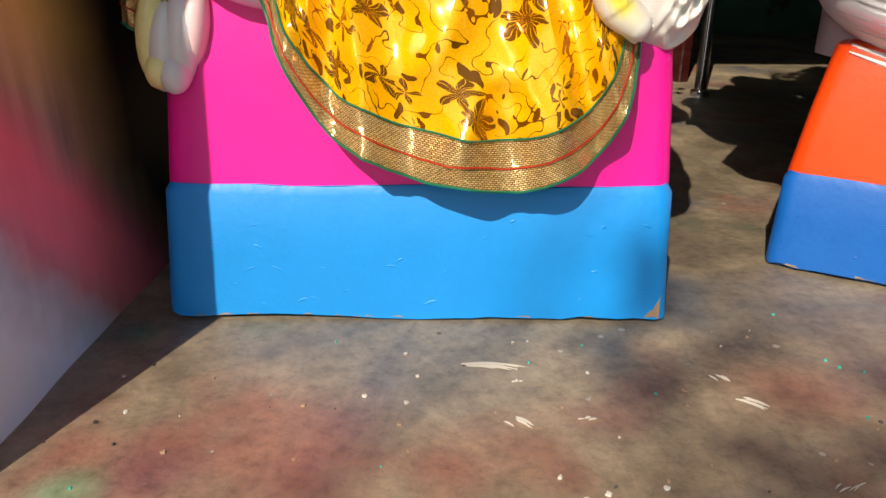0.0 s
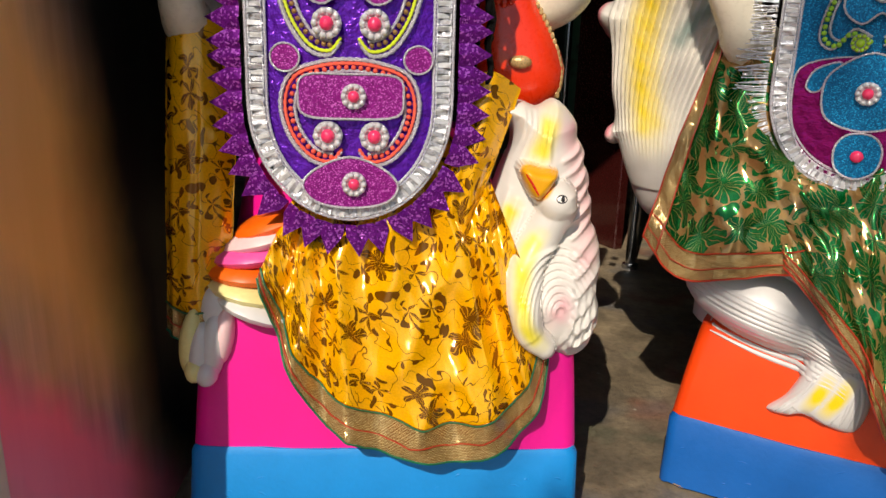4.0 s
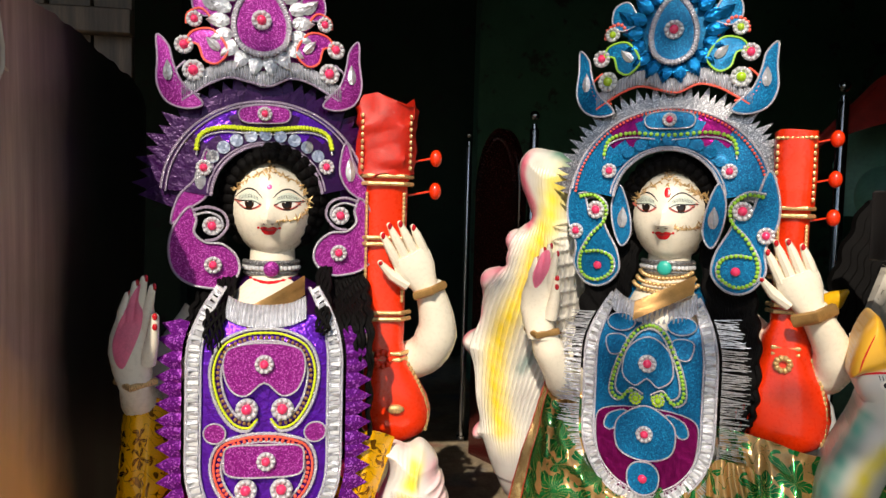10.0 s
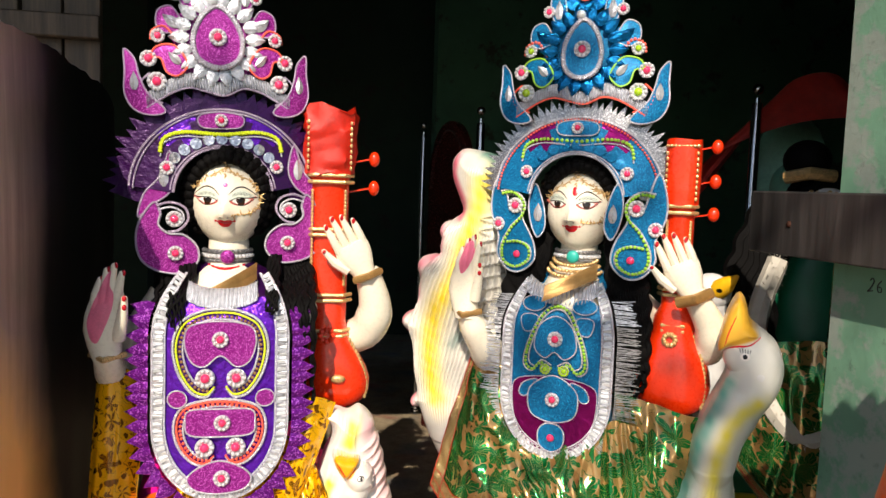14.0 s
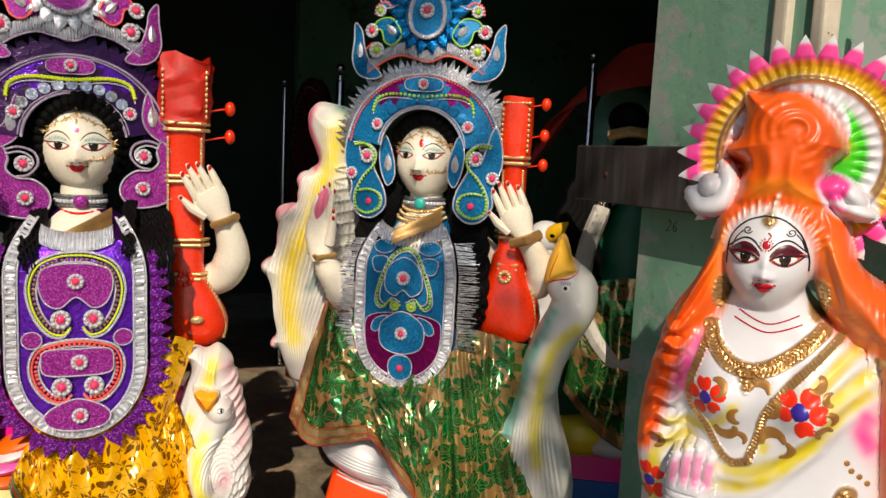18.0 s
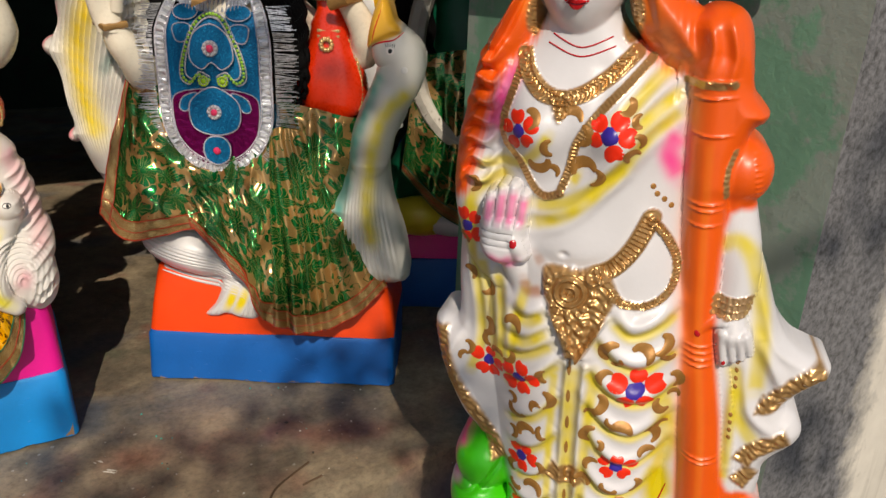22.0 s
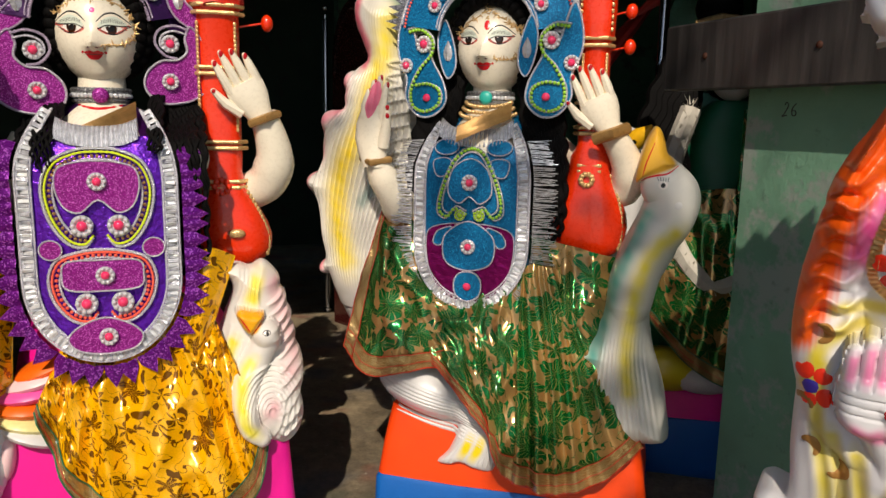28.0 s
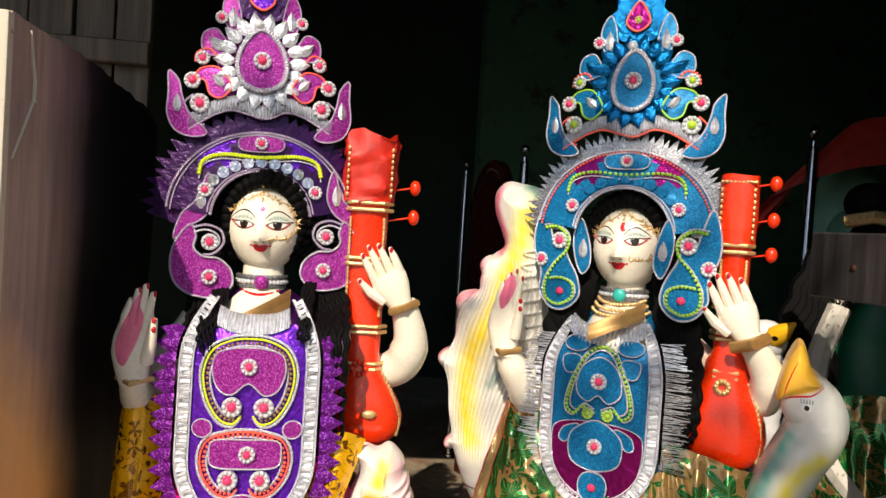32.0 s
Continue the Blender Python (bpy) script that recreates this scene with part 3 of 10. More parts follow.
# ---- the large structure ----
def prism(name, plan, z0, z1, mats, top, parent=None, cut=6):
    """Walls over a plan polygon; one material a side."""
    k = Kit()
    n = len(plan)
    for i in range(n):
        a, b = Vector((*plan[i], 0)), Vector((*plan[(i + 1) % n], 0))
        m = max(2, int((b - a).length / 0.12))
        rows = [[Vector((*a.lerp(b, j / m).xy, z0 + (z1 - z0) * i2 / cut)) for j in range(m + 1)] for i2 in range(cut + 1)]
        k.grid(rows, mats[i])
    for z in (z0, z1):
        k.face([k.bm.verts.new((*p, z)) for p in plan], k.mat(top))
    bmesh.ops.remove_doubles(k.bm, verts=k.bm.verts[:], dist=0.0004)
    return k.done(name, parent, sharp=30)


def edge_y(x):
    return -0.387 + 0.0685 * (x - 0.195)


def build_floor():
    k = Kit()
    xs = [-2.6 + 0.06 * i for i in range(97)]
    prof = [(3.4, 0.0), (1.0, 0.0), (0.3, 0.0), (0.0, 0.0), (-0.15, 0.0)]
    rows = []
    for y, z in prof:
        rows.append([Vector((x, y, z)) for x in xs])
    for dy, z, w in ((0.03, 0.0, 0.002), (0.006, -0.001, 0.003), (-0.004, -0.005, 0.003), (-0.005, -0.014, 0.003), (0.006, -0.018, 0.002), (0.004, -0.03, 0.003), (-0.014, -0.10, 0.006), (-0.03, -0.19, 0.008), (-0.03, -0.40, 0.0)):
        rows.append([Vector((x, edge_y(x) + dy + noise.noise(Vector((x * 7, z * 9, 1))) * w, z + (noise.noise(Vector((x * 13, 4, 2))) * w * 0.5 if z < 0 else 0))) for x in xs])
    k.grid(rows, "floor")
    return structure(k.done("floor", sharp=60), "worn cement floor stained with sprayed paint", "floor")


build_floor()


def build_step():
    k = Kit()
    xs = [-2.6 + 0.08 * i for i in range(48)]
    xs = [x for x in xs if x < 1.1] + [1.10]
    rows = []
    for f, z, w in ((0.0, -0.18, 0.0), (0.2, -0.181, 0.002), (0.5, -0.182, 0.003), (0.8, -0.182, 0.003), (0.97, -0.183, 0.004), (1.0, -0.192, 0.006), (1.02, -0.30, 0.01), (1.03, -0.47, 0.0)):
        rows.append([Vector((x, (edge_y(x) - 0.02) * (1 - f) + f * -1.02 + noise.noise(Vector((x * 9, f * 7, 5))) * w, z + noise.noise(Vector((x * 6, f * 9, 8))) * w)) for x in xs])
    k.grid(rows, "step")
    end = [[Vector((1.10, (edge_y(1.1) - 0.02) * (1 - f) + f * -1.02, z)) for f in (0, 0.5, 1.0)] for z in (-0.183, -0.47)]
    k.grid(end, "step")
    return structure(k.done("step", sharp=50), "lower cement step strewn with straw", "step")


build_step()
_k = Kit()
_r = [0.0, 0.4, 0.8, 1.2, 1.6, 2.0, 2.6, 3.5, 5, 9, 20, 60, 300, 2000]
_a = [2 * math.pi * i / 40 for i in range(40)]
_k.grid([[Vector((1.4 + (r + 0.001) * math.cos(a), -1.0 + (r + 0.001) * math.sin(a), -0.45 + (noise.noise(Vector((r * 3 * math.cos(a), r * 3 * math.sin(a), 0))) * 0.03 if r < 6 else 0))) for a in _a] for r in _r], "earth", True)
structure(_k.done("ground"), "bare trodden earth yard", "ground")

structure(prism("wall_east", [(0.985, -0.07), (1.06, -0.79), (3.2, -0.74), (3.2, -0.07)], -0.092, 0.945, ["green", "bare", "bare", "green"], "bare"), "green limewashed wall ending in rough grey plaster", "wall")
structure(prism("wall_east_pier", [(0.985, -0.07), (1.0195, -0.40), (3.2, -0.40), (3.2, -0.07)], 0.945, 2.3, ["green", "green", "green", "green"], "bare"), "green limewashed pier beside a window opening", "wall")
structure(prism("wall_east_head", [(1.0195, -0.40), (1.06, -0.79), (3.2, -0.74), (3.2, -0.40)], 1.75, 2.3, ["green", "bare", "bare", "green"], "bare"), "plastered wall above the window opening", "wall")
structure(prism("wall_east_jamb", [(1.30, -0.42), (1.30, -0.765), (3.2, -0.73), (3.2, -0.42)], 0.945, 1.75, ["dark", "bare", "bare", "dark"], "bare"), "reveal of the window opening, coloured dark for its shaded inside", "wall")
structure(prism("wall_footing", [(1.10, -0.05), (1.13, -0.70), (3.2, -0.66), (3.2, -0.05)], -0.46, -0.090, ["stone"] * 4, "stone"), "dark footing below the wall", "wall")
structure(prism("wall_north_left", [(-2.6, 2.6), (-0.72, 2.6), (-0.72, 2.75), (-2.6, 2.75)], 0.0, 2.3, ["dark"] * 4, "dark"), "green back wall with shade put into its colour", "wall")
structure(prism("wall_north_right", [(0.70, 2.6), (3.2, 2.6), (3.2, 2.75), (0.70, 2.75)], 0.0, 2.3, ["dimgreen"] * 4, "dimgreen"), "green back wall beside a doorway, shade put into its colour", "wall")
structure(prism("wall_passage", [(-1.2, 3.3), (1.2, 3.3), (1.2, 3.4), (-1.2, 3.4)], 0.0, 2.3, ["dark"] * 4, "dark"), "wall behind the doorway, coloured dark for shade", "wall")
structure(prism("wall_west", [(-2.6, -0.3), (-2.5, -0.3), (-2.5, 2.75), (-2.6, 2.75)], 0.0, 2.3, ["dark"] * 4, "dark"), "side wall of the workshop, coloured dark for shade", "wall")
structure(prism("wall_far_east", [(3.1, -0.07), (3.2, -0.07), (3.2, 2.75), (3.1, 2.75)], 0.0, 2.3, ["dark"] * 4, "dark"), "inner wall of the workshop, coloured dark for shade", "wall")
# ceiling and lintel: out of view, added to keep sun and sky off the interior
structure(prism("ceiling", [(-2.6, -0.10), (3.2, -0.10), (3.2, 3.4), (-2.6, 3.4)], 2.3, 2.36, ["ceil"] * 4, "ceil"), "unseen dark roof sheeting that keeps light off the interior", "ceiling")
structure(prism("lintel", [(-2.6, -0.22), (1.0, -0.22), (1.0, -0.10), (-2.6, -0.10)], 1.72, 2.32, ["timber"] * 4, "timber"), "unseen timber beam over the open front, cuts off the sun", "beam")


def build_plank():
    ob = thing("plank", pose(0.968, -0.30, 0.885, 0, 0, 6), "dark grey timber plank fixed along the green wall", "plank")
    box("board", -0.012, 0.012, -0.42, 0.385, -0.057, 0.058, "plank", ob, 0.003, rough=0.001)
    for y in (-0.3, 0.05, 0.28):
        k = Kit()
        k.ball((-0.013, y, 0.0), (0.003, 0.006, 0.006), "rust", seg=8, rows=5)
        part("nail_head", k, ob)


build_plank()


def build_scribble():
    """Pencil strokes on the limewash."""
    k = Kit()
    for pts in ([(-0.012, 0.010), (-0.008, 0.014), (-0.005, 0.008), (-0.012, -0.004), (-0.016, -0.008), (-0.006, -0.006)], [(0.010, 0.012), (0.003, 0.004), (0.004, -0.006), (0.010, -0.006), (0.010, 0.0), (0.004, 0.001)]):
        k.tube([(0, -p[0], p[1]) for p in curve(pts, 5)], 0.0009, "black", 5)
    ob = k.done("pencil_mark")
    ob.matrix_world = pose(0.9935, -0.159, 0.793, 0, 0, 6)
    tagged(ob, "small black pencil strokes on the green wall", "pencil mark")


build_scribble()


def build_door():
    """A tall board leaning open at the side, clouded by overspray; shade painted in darkens its far edge."""
    ob = thing("door_leaf", pose(-0.29, 0, 0), "brown wooden door leaf clouded with pink and grey overspray, shade painted in", "door")
    k = Kit()
    ys = [-0.255 + 0.60 * i / 40 for i in range(41)]
    top = lambda y: 1.122 - 0.10 * max(0.0, y - 0.02) - 1.4 * max(0.0, y - 0.27) ** 1.5 + 0.006 * noise.noise(Vector((y * 30, 2, 7)))
    rows0, rows1 = [], []
    for i in range(49):
        r0, r1 = [], []
        for y in ys:
            z = i / 48 * top(y)
            off = noise.noise(Vector((y * 5, z * 3, 3))) * 0.006 + noise.noise(Vector((y * 14, z * 2, 8))) * 0.002
            r0.append(Vector((off, y, z)))
            r1.append(Vector((-0.03 + off, y, z)))
        rows0.append(r0), rows1.append(r1)
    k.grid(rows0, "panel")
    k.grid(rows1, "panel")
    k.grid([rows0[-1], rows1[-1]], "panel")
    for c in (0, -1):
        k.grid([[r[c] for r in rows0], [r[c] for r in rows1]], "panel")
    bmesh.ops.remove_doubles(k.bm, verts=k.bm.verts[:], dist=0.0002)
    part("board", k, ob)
    box("edge_strip", -0.034, 0.004, -0.272, -0.257, 0.0, 1.12, "cream", ob, 0.002, "chipped cream edge strip", 0.001)
    k = Kit()
    k.tube([(0.004, -0.262, 0.52), (0.012, -0.262, 0.53), (0.014, -0.262, 0.55), (0.004, -0.262, 0.56)], 0.004, "rust")
    k.ball((0.004, -0.262, 0.54), (0.004, 0.012, 0.03), "rust", seg=10, rows=6)
    part("hasp", k, ob, "rusty iron hasp")
    # light showing at the split is put into cream-coloured strokes
    k = Kit()
    for pts in ([(-0.222, 1.110), (-0.216, 1.086), (-0.206, 1.052), (-0.207, 1.030), (-0.226, 1.002), (-0.236, 0.985), (-0.256, 0.955)], [(-0.207, 1.032), (-0.196, 1.028)]):
        n = len(pts)
        k.tube([(0.0065, y, z) for y, z in pts], [0.0008 + 0.0016 * math.sin(math.pi * (i + 0.5) / n) for i in range(n)], "cream", 6, 0.4)
    part("split", k, ob, "split in the wood, its light painted as a cream stroke")


build_door()


def build_fence():
    ob = thing("board_partition", pose(-0.36, 0.55, 0), "partition of old upright timber boards", "partition")
    x = 0.0
    rnd = random.Random(3)
    for i in range(12):
        w = rnd.uniform(0.07, 0.11)
        box("board", x - w, x - 0.006, -0.01 + rnd.uniform(-0.006, 0.006), 0.015, 0.0, 2.2, "soot", ob, 0.002, rough=0.002)
        x -= w
    box("rail", x, 0.0, -0.045, -0.012, 1.22, 1.27, "soot", ob, 0.003, rough=0.002)


build_fence()

# ---- statues ----
from mathutils.bvhtree import BVHTree


class Statue(Kit):
    jump, tree = 0.05, None

    def settle(self):
        self.tree = BVHTree.FromBMesh(self.bm)
        self.bm.faces.ensure_lookup_table()
        self.kinds = [f.material_index for f in self.bm.faces]

    def on(self, u, v, lift=0.001, deep=0.3):
        h = self.tree.ray_cast(Vector((u, -1, v)), Vector((0, 1, 0)))
        if h[0] is None or h[0].y > deep:
            return None
        n = h[1] if h[1].y < 0 else -h[1]
        self.seen = self.used[self.kinds[h[2]]]
        return h[0] + (n * 0.7 + Vector((0, -0.3, 0))) * lift

    def decal(self, outline, m, lift=0.0010, steps=4, soft=False):
        n = len(outline)
        cu, cv = sum(p[0] for p in outline) / n, sum(p[1] for p in outline) / n
        rows = []
        for s in range(steps + 1):
            f = max(0.02, 1 - s / steps)
            r = [self.on(cu + (u - cu) * f, cv + (v - cv) * f, lift if s else lift * 0.3) for u, v in [tuple(p[:2]) for p in outline]]
            if any(p is None for p in r):
                return
            rows.append(r)
        if max(p.y for r in rows for p in r) - min(p.y for r in rows for p in r) > 0.05:
            return
        vs = self.grid(rows, m, True, None, [[s / max(1, steps - 1) if soft else 1.0] * n for s in range(steps + 1)])
        self.face(vs[-1], self.mat(m))

    def mist(self, path, w, m, n=6, lift=0.0007, ends=0.25, slack=0.0):
        """A soft airbrushed stroke along a path of (u, v)."""
        pts = curve(path, n)
        k = len(pts)
        offs, fade = (-1, -0.75, -0.5, -0.25, 0, 0.25, 0.5, 0.75, 1), (0, 0.3, 0.7, 0.95, 1, 0.95, 0.7, 0.3, 0)
        run, last = [], None

        def lay():
            n = len(run)
            if n > 3:
                soft = [min(1.0, (i + 0.0) / (2 + ends * n), (n - 1 - i) / (2 + ends * n)) for i in range(n)]
                self.grid([[q[c] for q in run] for c in range(len(offs))], m, fade=[[f * e for e in soft] for f in fade])

        for i, p in enumerate(pts):
            d = Vector((pts[min(i + 1, k - 1)] - pts[max(0, i - 1)])[:2])
            d = d.normalized() if d.length > 1e-9 else Vector((1, 0))
            q, ok = [], ("amber",) if m == "s_gleam" else ("white", "skin", m)
            for o in offs:
                x = self.on(p[0] - d.y * o * w, p[1] + d.x * o * w, lift)
                q.append(x if x is not None and (self.seen in ok or self.seen[:2] == "s_") else None)
            if any(x is None for x in q) or max(x.y for x in q) - min(x.y for x in q) > (w * 1.8 + 0.008 if self.jump < 0.03 else w * 2.6 + 0.014) + slack or (last and (q[4] - last).length > min(0.03, self.jump) + slack):
                lay()
                run, last = [], None
                continue
            last = q[4]
            run.append(q)
        lay()

    def filigree(self, path, gap, spike, m="gold", r=0.0015, seed=1):
        """Cut gilt paper: a fine line with short leaves on both sides."""
        rnd = random.Random(seed)
        pts, run, last = curve(path, 14), 0.0, None
        for i, p in enumerate(pts):
            if last is not None:
                run += (Vector(p[:2]) - Vector(last[:2])).length
            last = p
            if run >= gap:
                run = 0.0
                a = self.on(p[0], p[1], 0.0014)
                if not a:
                    continue
                self.ball(a, r, m, seg=6, rows=4)
                for _ in range(2):
                    g, l = rnd.uniform(0, 6.28), spike * rnd.uniform(0.4, 1.2)
                    b = self.on(p[0] + l * math.cos(g), p[1] + l * math.sin(g), 0.002)
                    if b and (b - a).length < 3 * spike:
                        self.tube([a, a.lerp(b, 0.5), b], [r * 0.7, r * 0.8, r * 0.2], m, 5)

    def oval(self, u, v, ru, rv, m, lift=0.001, turn=0.0, n=14):
        c, s = math.cos(radians(turn)), math.sin(radians(turn))
        self.decal([(u + ru * math.cos(a) * c - rv * math.sin(a) * s, v + ru * math.cos(a) * s + rv * math.sin(a) * c) for a in (2 * math.pi * i / n for i in range(n))], m, lift, 3)

    def stripe(self, path, w, m, lift=0.002, n=6, taper=True, tint=0.0):
        """A raised painted line along a path of (u, v)."""
        pts = curve(path, n)
        k = len(pts)
        rows = [[], [], [], [], []]
        last = None
        for i, p in enumerate(pts):
            d = pts[min(i + 1, k - 1)] - pts[max(0, i - 1)]
            d = Vector((d[0], d[1])).normalized() if Vector((d[0], d[1])).length > 1e-9 else Vector((1, 0))
            ww = w * (0.25 + 0.75 * math.sin(math.pi * min(1, max(0, (i + 0.4) / k)))) if taper else w
            q = []
            for r, o, l in zip(rows, (-1, -0.6, 0, 0.6, 1), (0.0002, 0.7, 1, 0.7, 0.0002)):
                q.append(self.on(p[0] - d.y * o * ww, p[1] + d.x * o * ww, lift * l + 0.0004))
            if any(x is None for x in q) or max(x.y for x in q) - min(x.y for x in q) > 0.06 or (last and (q[2] - last).length > self.jump):
                if len(rows[0]) > 1:
                    self.grid(rows, m, fade=[[tint] * len(r) for r in rows])
                rows, last = [[], [], [], [], []], None
                continue
            last = q[2]
            for r, x in zip(rows, q):
                r.append(x)
        if len(rows[0]) > 1:
            self.grid(rows, m, fade=[[tint] * len(r) for r in rows])

    def hand(self, wrist, tip, side, back, size=1.0, m="skin", inner=None, spread=0.12, thumb=1):
        """Palm, four fingers and a thumb. side: towards the thumb; back: out of the back of the palm."""
        W, T = Vector(wrist), Vector(tip)
        d = (T - W).normalized()
        L = (T - W).length
        s = (Vector(side) - d * Vector(side).dot(d)).normalized()
        b = d.cross(s)
        if b.dot(Vector(back)) < 0:
            b = -b
        w = L * 0.25 * size
        rows = []
        for f, a, t in ((0.0, 0.62, 0.55), (0.12, 0.75, 0.5), (0.3, 1.0, 0.5), (0.45, 1.05, 0.42), (0.55, 1.0, 0.34)):
            rows.append([W + d * L * f + s * w * a * math.cos(q) + b * w * t * math.sin(q) for q in (2 * math.pi * i / 14 for i in range(14))])
        self.loft(rows, m)
        for i, (o, l) in enumerate(((-0.76, 0.84), (-0.26, 0.96), (0.26, 1.0), (0.76, 0.93))):
            base = W + d * L * 0.50 + s * w * o
            end = W + d * L * l + s * w * o * (1 + spread)
            self.tube([base, base.lerp(end, 0.35) + b * w * 0.06, base.lerp(end, 0.7) + b * w * 0.03, end], [w * 0.26, w * 0.25, w * 0.22, w * 0.13] if thumb else [w * 0.27, w * 0.27, w * 0.27, w * 0.22], m, 8)
            self.ball(end, w * (0.14 if thumb else 0.22), m, seg=8, rows=5)
            if thumb:
                self.ball(end + b * w * 0.10 - d * w * 0.06, (w * 0.12, w * 0.12, w * 0.18), "nail", seg=7, rows=5)
        if not thumb:
            return
        t0, t1 = W + d * L * 0.2 + s * w * 0.8, W + d * L * 0.62 + s * w * 1.55
        self.tube([t0, t0.lerp(t1, 0.5) + s * w * 0.15, t1], [w * 0.34, w * 0.28, w * 0.15], m, 8)
        self.ball(t1, w * 0.16, m, seg=8, rows=5)
        self.ball(t1 + b * w * 0.1, w * 0.12, "nail", seg=7, rows=5)
        if inner:
            rows = []
            for f, a in ((0.04, 0.6), (0.2, 0.85), (0.36, 0.92), (0.5, 0.9), (0.56, 0.7)):
                rows.append([W + d * L * f + s * w * a * x - b * w * (0.56 - 0.18 * abs(x)) * (1.02 if f < 0.4 else 0.85) for x in (-1, -0.6, 0, 0.6, 1)])
            self.grid(rows, inner)

    def head(self, c, rx, ry, rz, m="skin", ev=0.12, mv=-0.44, u0=0.0):
        """An oval head with nose, lips, chin and eye hollows; ev, mv: heights of eyes and mouth."""
        rows = []
        x0, y0, z0 = c
        nv = ev + (mv - ev) * 0.66
        for i in range(1, 40):
            t = math.pi * i / 40
            zz = -math.cos(t)
            r = []
            for k in range(64):
                a = 2 * math.pi * k / 64
                sx = math.sin(t) ** 0.92 * (1.0 if zz > -0.1 else 1 - 0.13 * ((-0.1 - zz) / 0.9) ** 1.5)
                p = Vector((x0 + rx * sx * math.cos(a), y0 + ry * math.sin(t) ** 0.8 * math.sin(a), z0 + rz * zz))
                if math.sin(a) < 0:
                    u = (p.x - x0) / rx - u0
                    nose = 1.3 * math.exp(-(u / 0.15) ** 2) * math.exp(-((zz - nv) / 0.10) ** 2) + 0.5 * math.exp(-(u / 0.12) ** 2) * math.exp(-((zz - (ev + nv) / 2 + 0.02) / 0.17) ** 2)
                    wing = 0.25 * (math.exp(-((abs(u) - 0.15) / 0.06) ** 2)) * math.exp(-((zz - nv + 0.03) / 0.05) ** 2)
                    chin = 0.35 * math.exp(-(u / 0.28) ** 2 - ((zz + 0.84) / 0.13) ** 2)
                    eye = -0.30 * math.exp(-((abs(u) - 0.43) / 0.22) ** 2) * math.exp(-((zz - ev) / 0.13) ** 2)
                    lips = 0.34 * math.exp(-(u / 0.2) ** 2) * (math.exp(-((zz - mv - 0.035) / 0.04) ** 2) + math.exp(-((zz - mv + 0.05) / 0.05) ** 2))
                    cheek = 0.12 * math.exp(-((abs(u) - 0.5) / 0.22) ** 2 - ((zz - mv - 0.1) / 0.18) ** 2)
                    p.y -= ry * 0.20 * (1.3 * nose + 1.4 * wing + chin * 0.5 + eye * 0.6 + lips * 0.5 + cheek)
                r.append(p)
            rows.append(r)
        vs = self.grid(rows, m, True)
        self.face(vs[0][::-1], self.mat(m))
        self.face(vs[-1], self.mat(m))

    def features(self, c, rx, rz, lid="lid", ev=0.12, mv=-0.44, u0=0.0, lashes=True, es=1.0):
        x0, _, z0 = c
        P = lambda u, v: (x0 + (u + u0) * rx, z0 + v * rz)
        for s in (-1, 1):
            e = lambda pts: [P(s * (0.405 + u * 1.08 * es) - 0.03, ev + v * 1.1 * es) for u, v in pts]
            self.decal(e(curve([(-0.30, 0.02), (-0.16, 0.20), (0.06, 0.27), (0.26, 0.20), (0.42, 0.07), (0.1, 0.04)], 4, True)), lid, 0.0008)
            self.decal(e(curve([(-0.31, -0.01), (-0.11, 0.125), (0.12, 0.135), (0.44, 0.10), (0.20, -0.085), (-0.08, -0.12)], 4, True)), "blush", 0.0012)
            self.decal(e(curve([(-0.27, 0.0), (-0.10, 0.10), (0.10, 0.10), (0.30, 0.02), (0.11, -0.085), (-0.10, -0.09)], 4, True)), "eyewhite", 0.0016)
            u, v = P(s * 0.415 - 0.03, ev + 0.008)
            self.oval(u, v, rx * 0.175 * es, rz * 0.140 * es, "iris", 0.0020)
            self.oval(u, v, rx * 0.095, rx * 0.095, "black", 0.0024, n=10)
            self.oval(u - rx * 0.04, v + rx * 0.05, rx * 0.022, rx * 0.022, "eyewhite", 0.0028, n=7)
            self.decal(e(curve([(-0.29, 0.0), (-0.11, 0.125), (0.12, 0.130), (0.40, 0.09), (0.12, 0.062), (-0.10, 0.055)], 4, True)), lid, 0.0027)
            self.stripe(e([(-0.30, -0.018), (-0.11, 0.066), (0.12, 0.074), (0.46, 0.09)]), rx * 0.026, "black", 0.0031)
            self.stripe(e([(-0.24, -0.035), (-0.05, -0.105), (0.14, -0.09), (0.38, 0.06)]), rx * 0.015, "black", 0.0020)
            self.stripe(e([(-0.33, 0.13), (-0.13, 0.30), (0.12, 0.325), (0.46, 0.13)]), rx * 0.019, "black", 0.0010)
            if lashes:
                for q in range(13):
                    f = q / 12
                    a, h = -0.20 + 0.46 * f, 0.115 + 0.055 * math.sin(math.pi * f)
                    self.stripe(e([(a, 0.09 + 0.03 * math.sin(math.pi * f)), (a * 1.08 + 0.01, h + 0.05)]), rx * 0.007, "black", 0.0012, 3)
        self.decal([P(u, mv + v) for u, v in curve([(-0.21, 0.030), (-0.09, 0.068), (0, 0.045), (0.09, 0.068), (0.21, 0.030), (0.10, 0.005), (0, 0.0), (-0.10, 0.005)], 3, True)], "lip", 0.0020)
        self.decal([P(u, mv + v) for u, v in curve([(-0.17, 0.004), (0, -0.010), (0.17, 0.004), (0.09, -0.085), (0, -0.095), (-0.09, -0.085)], 3, True)], "lip", 0.0024)
        for sg in (-1, 1):
            self.oval(*P(sg * 0.235, mv + 0.04), rx * 0.03, rx * 0.03, "lip", 0.0012, n=8)
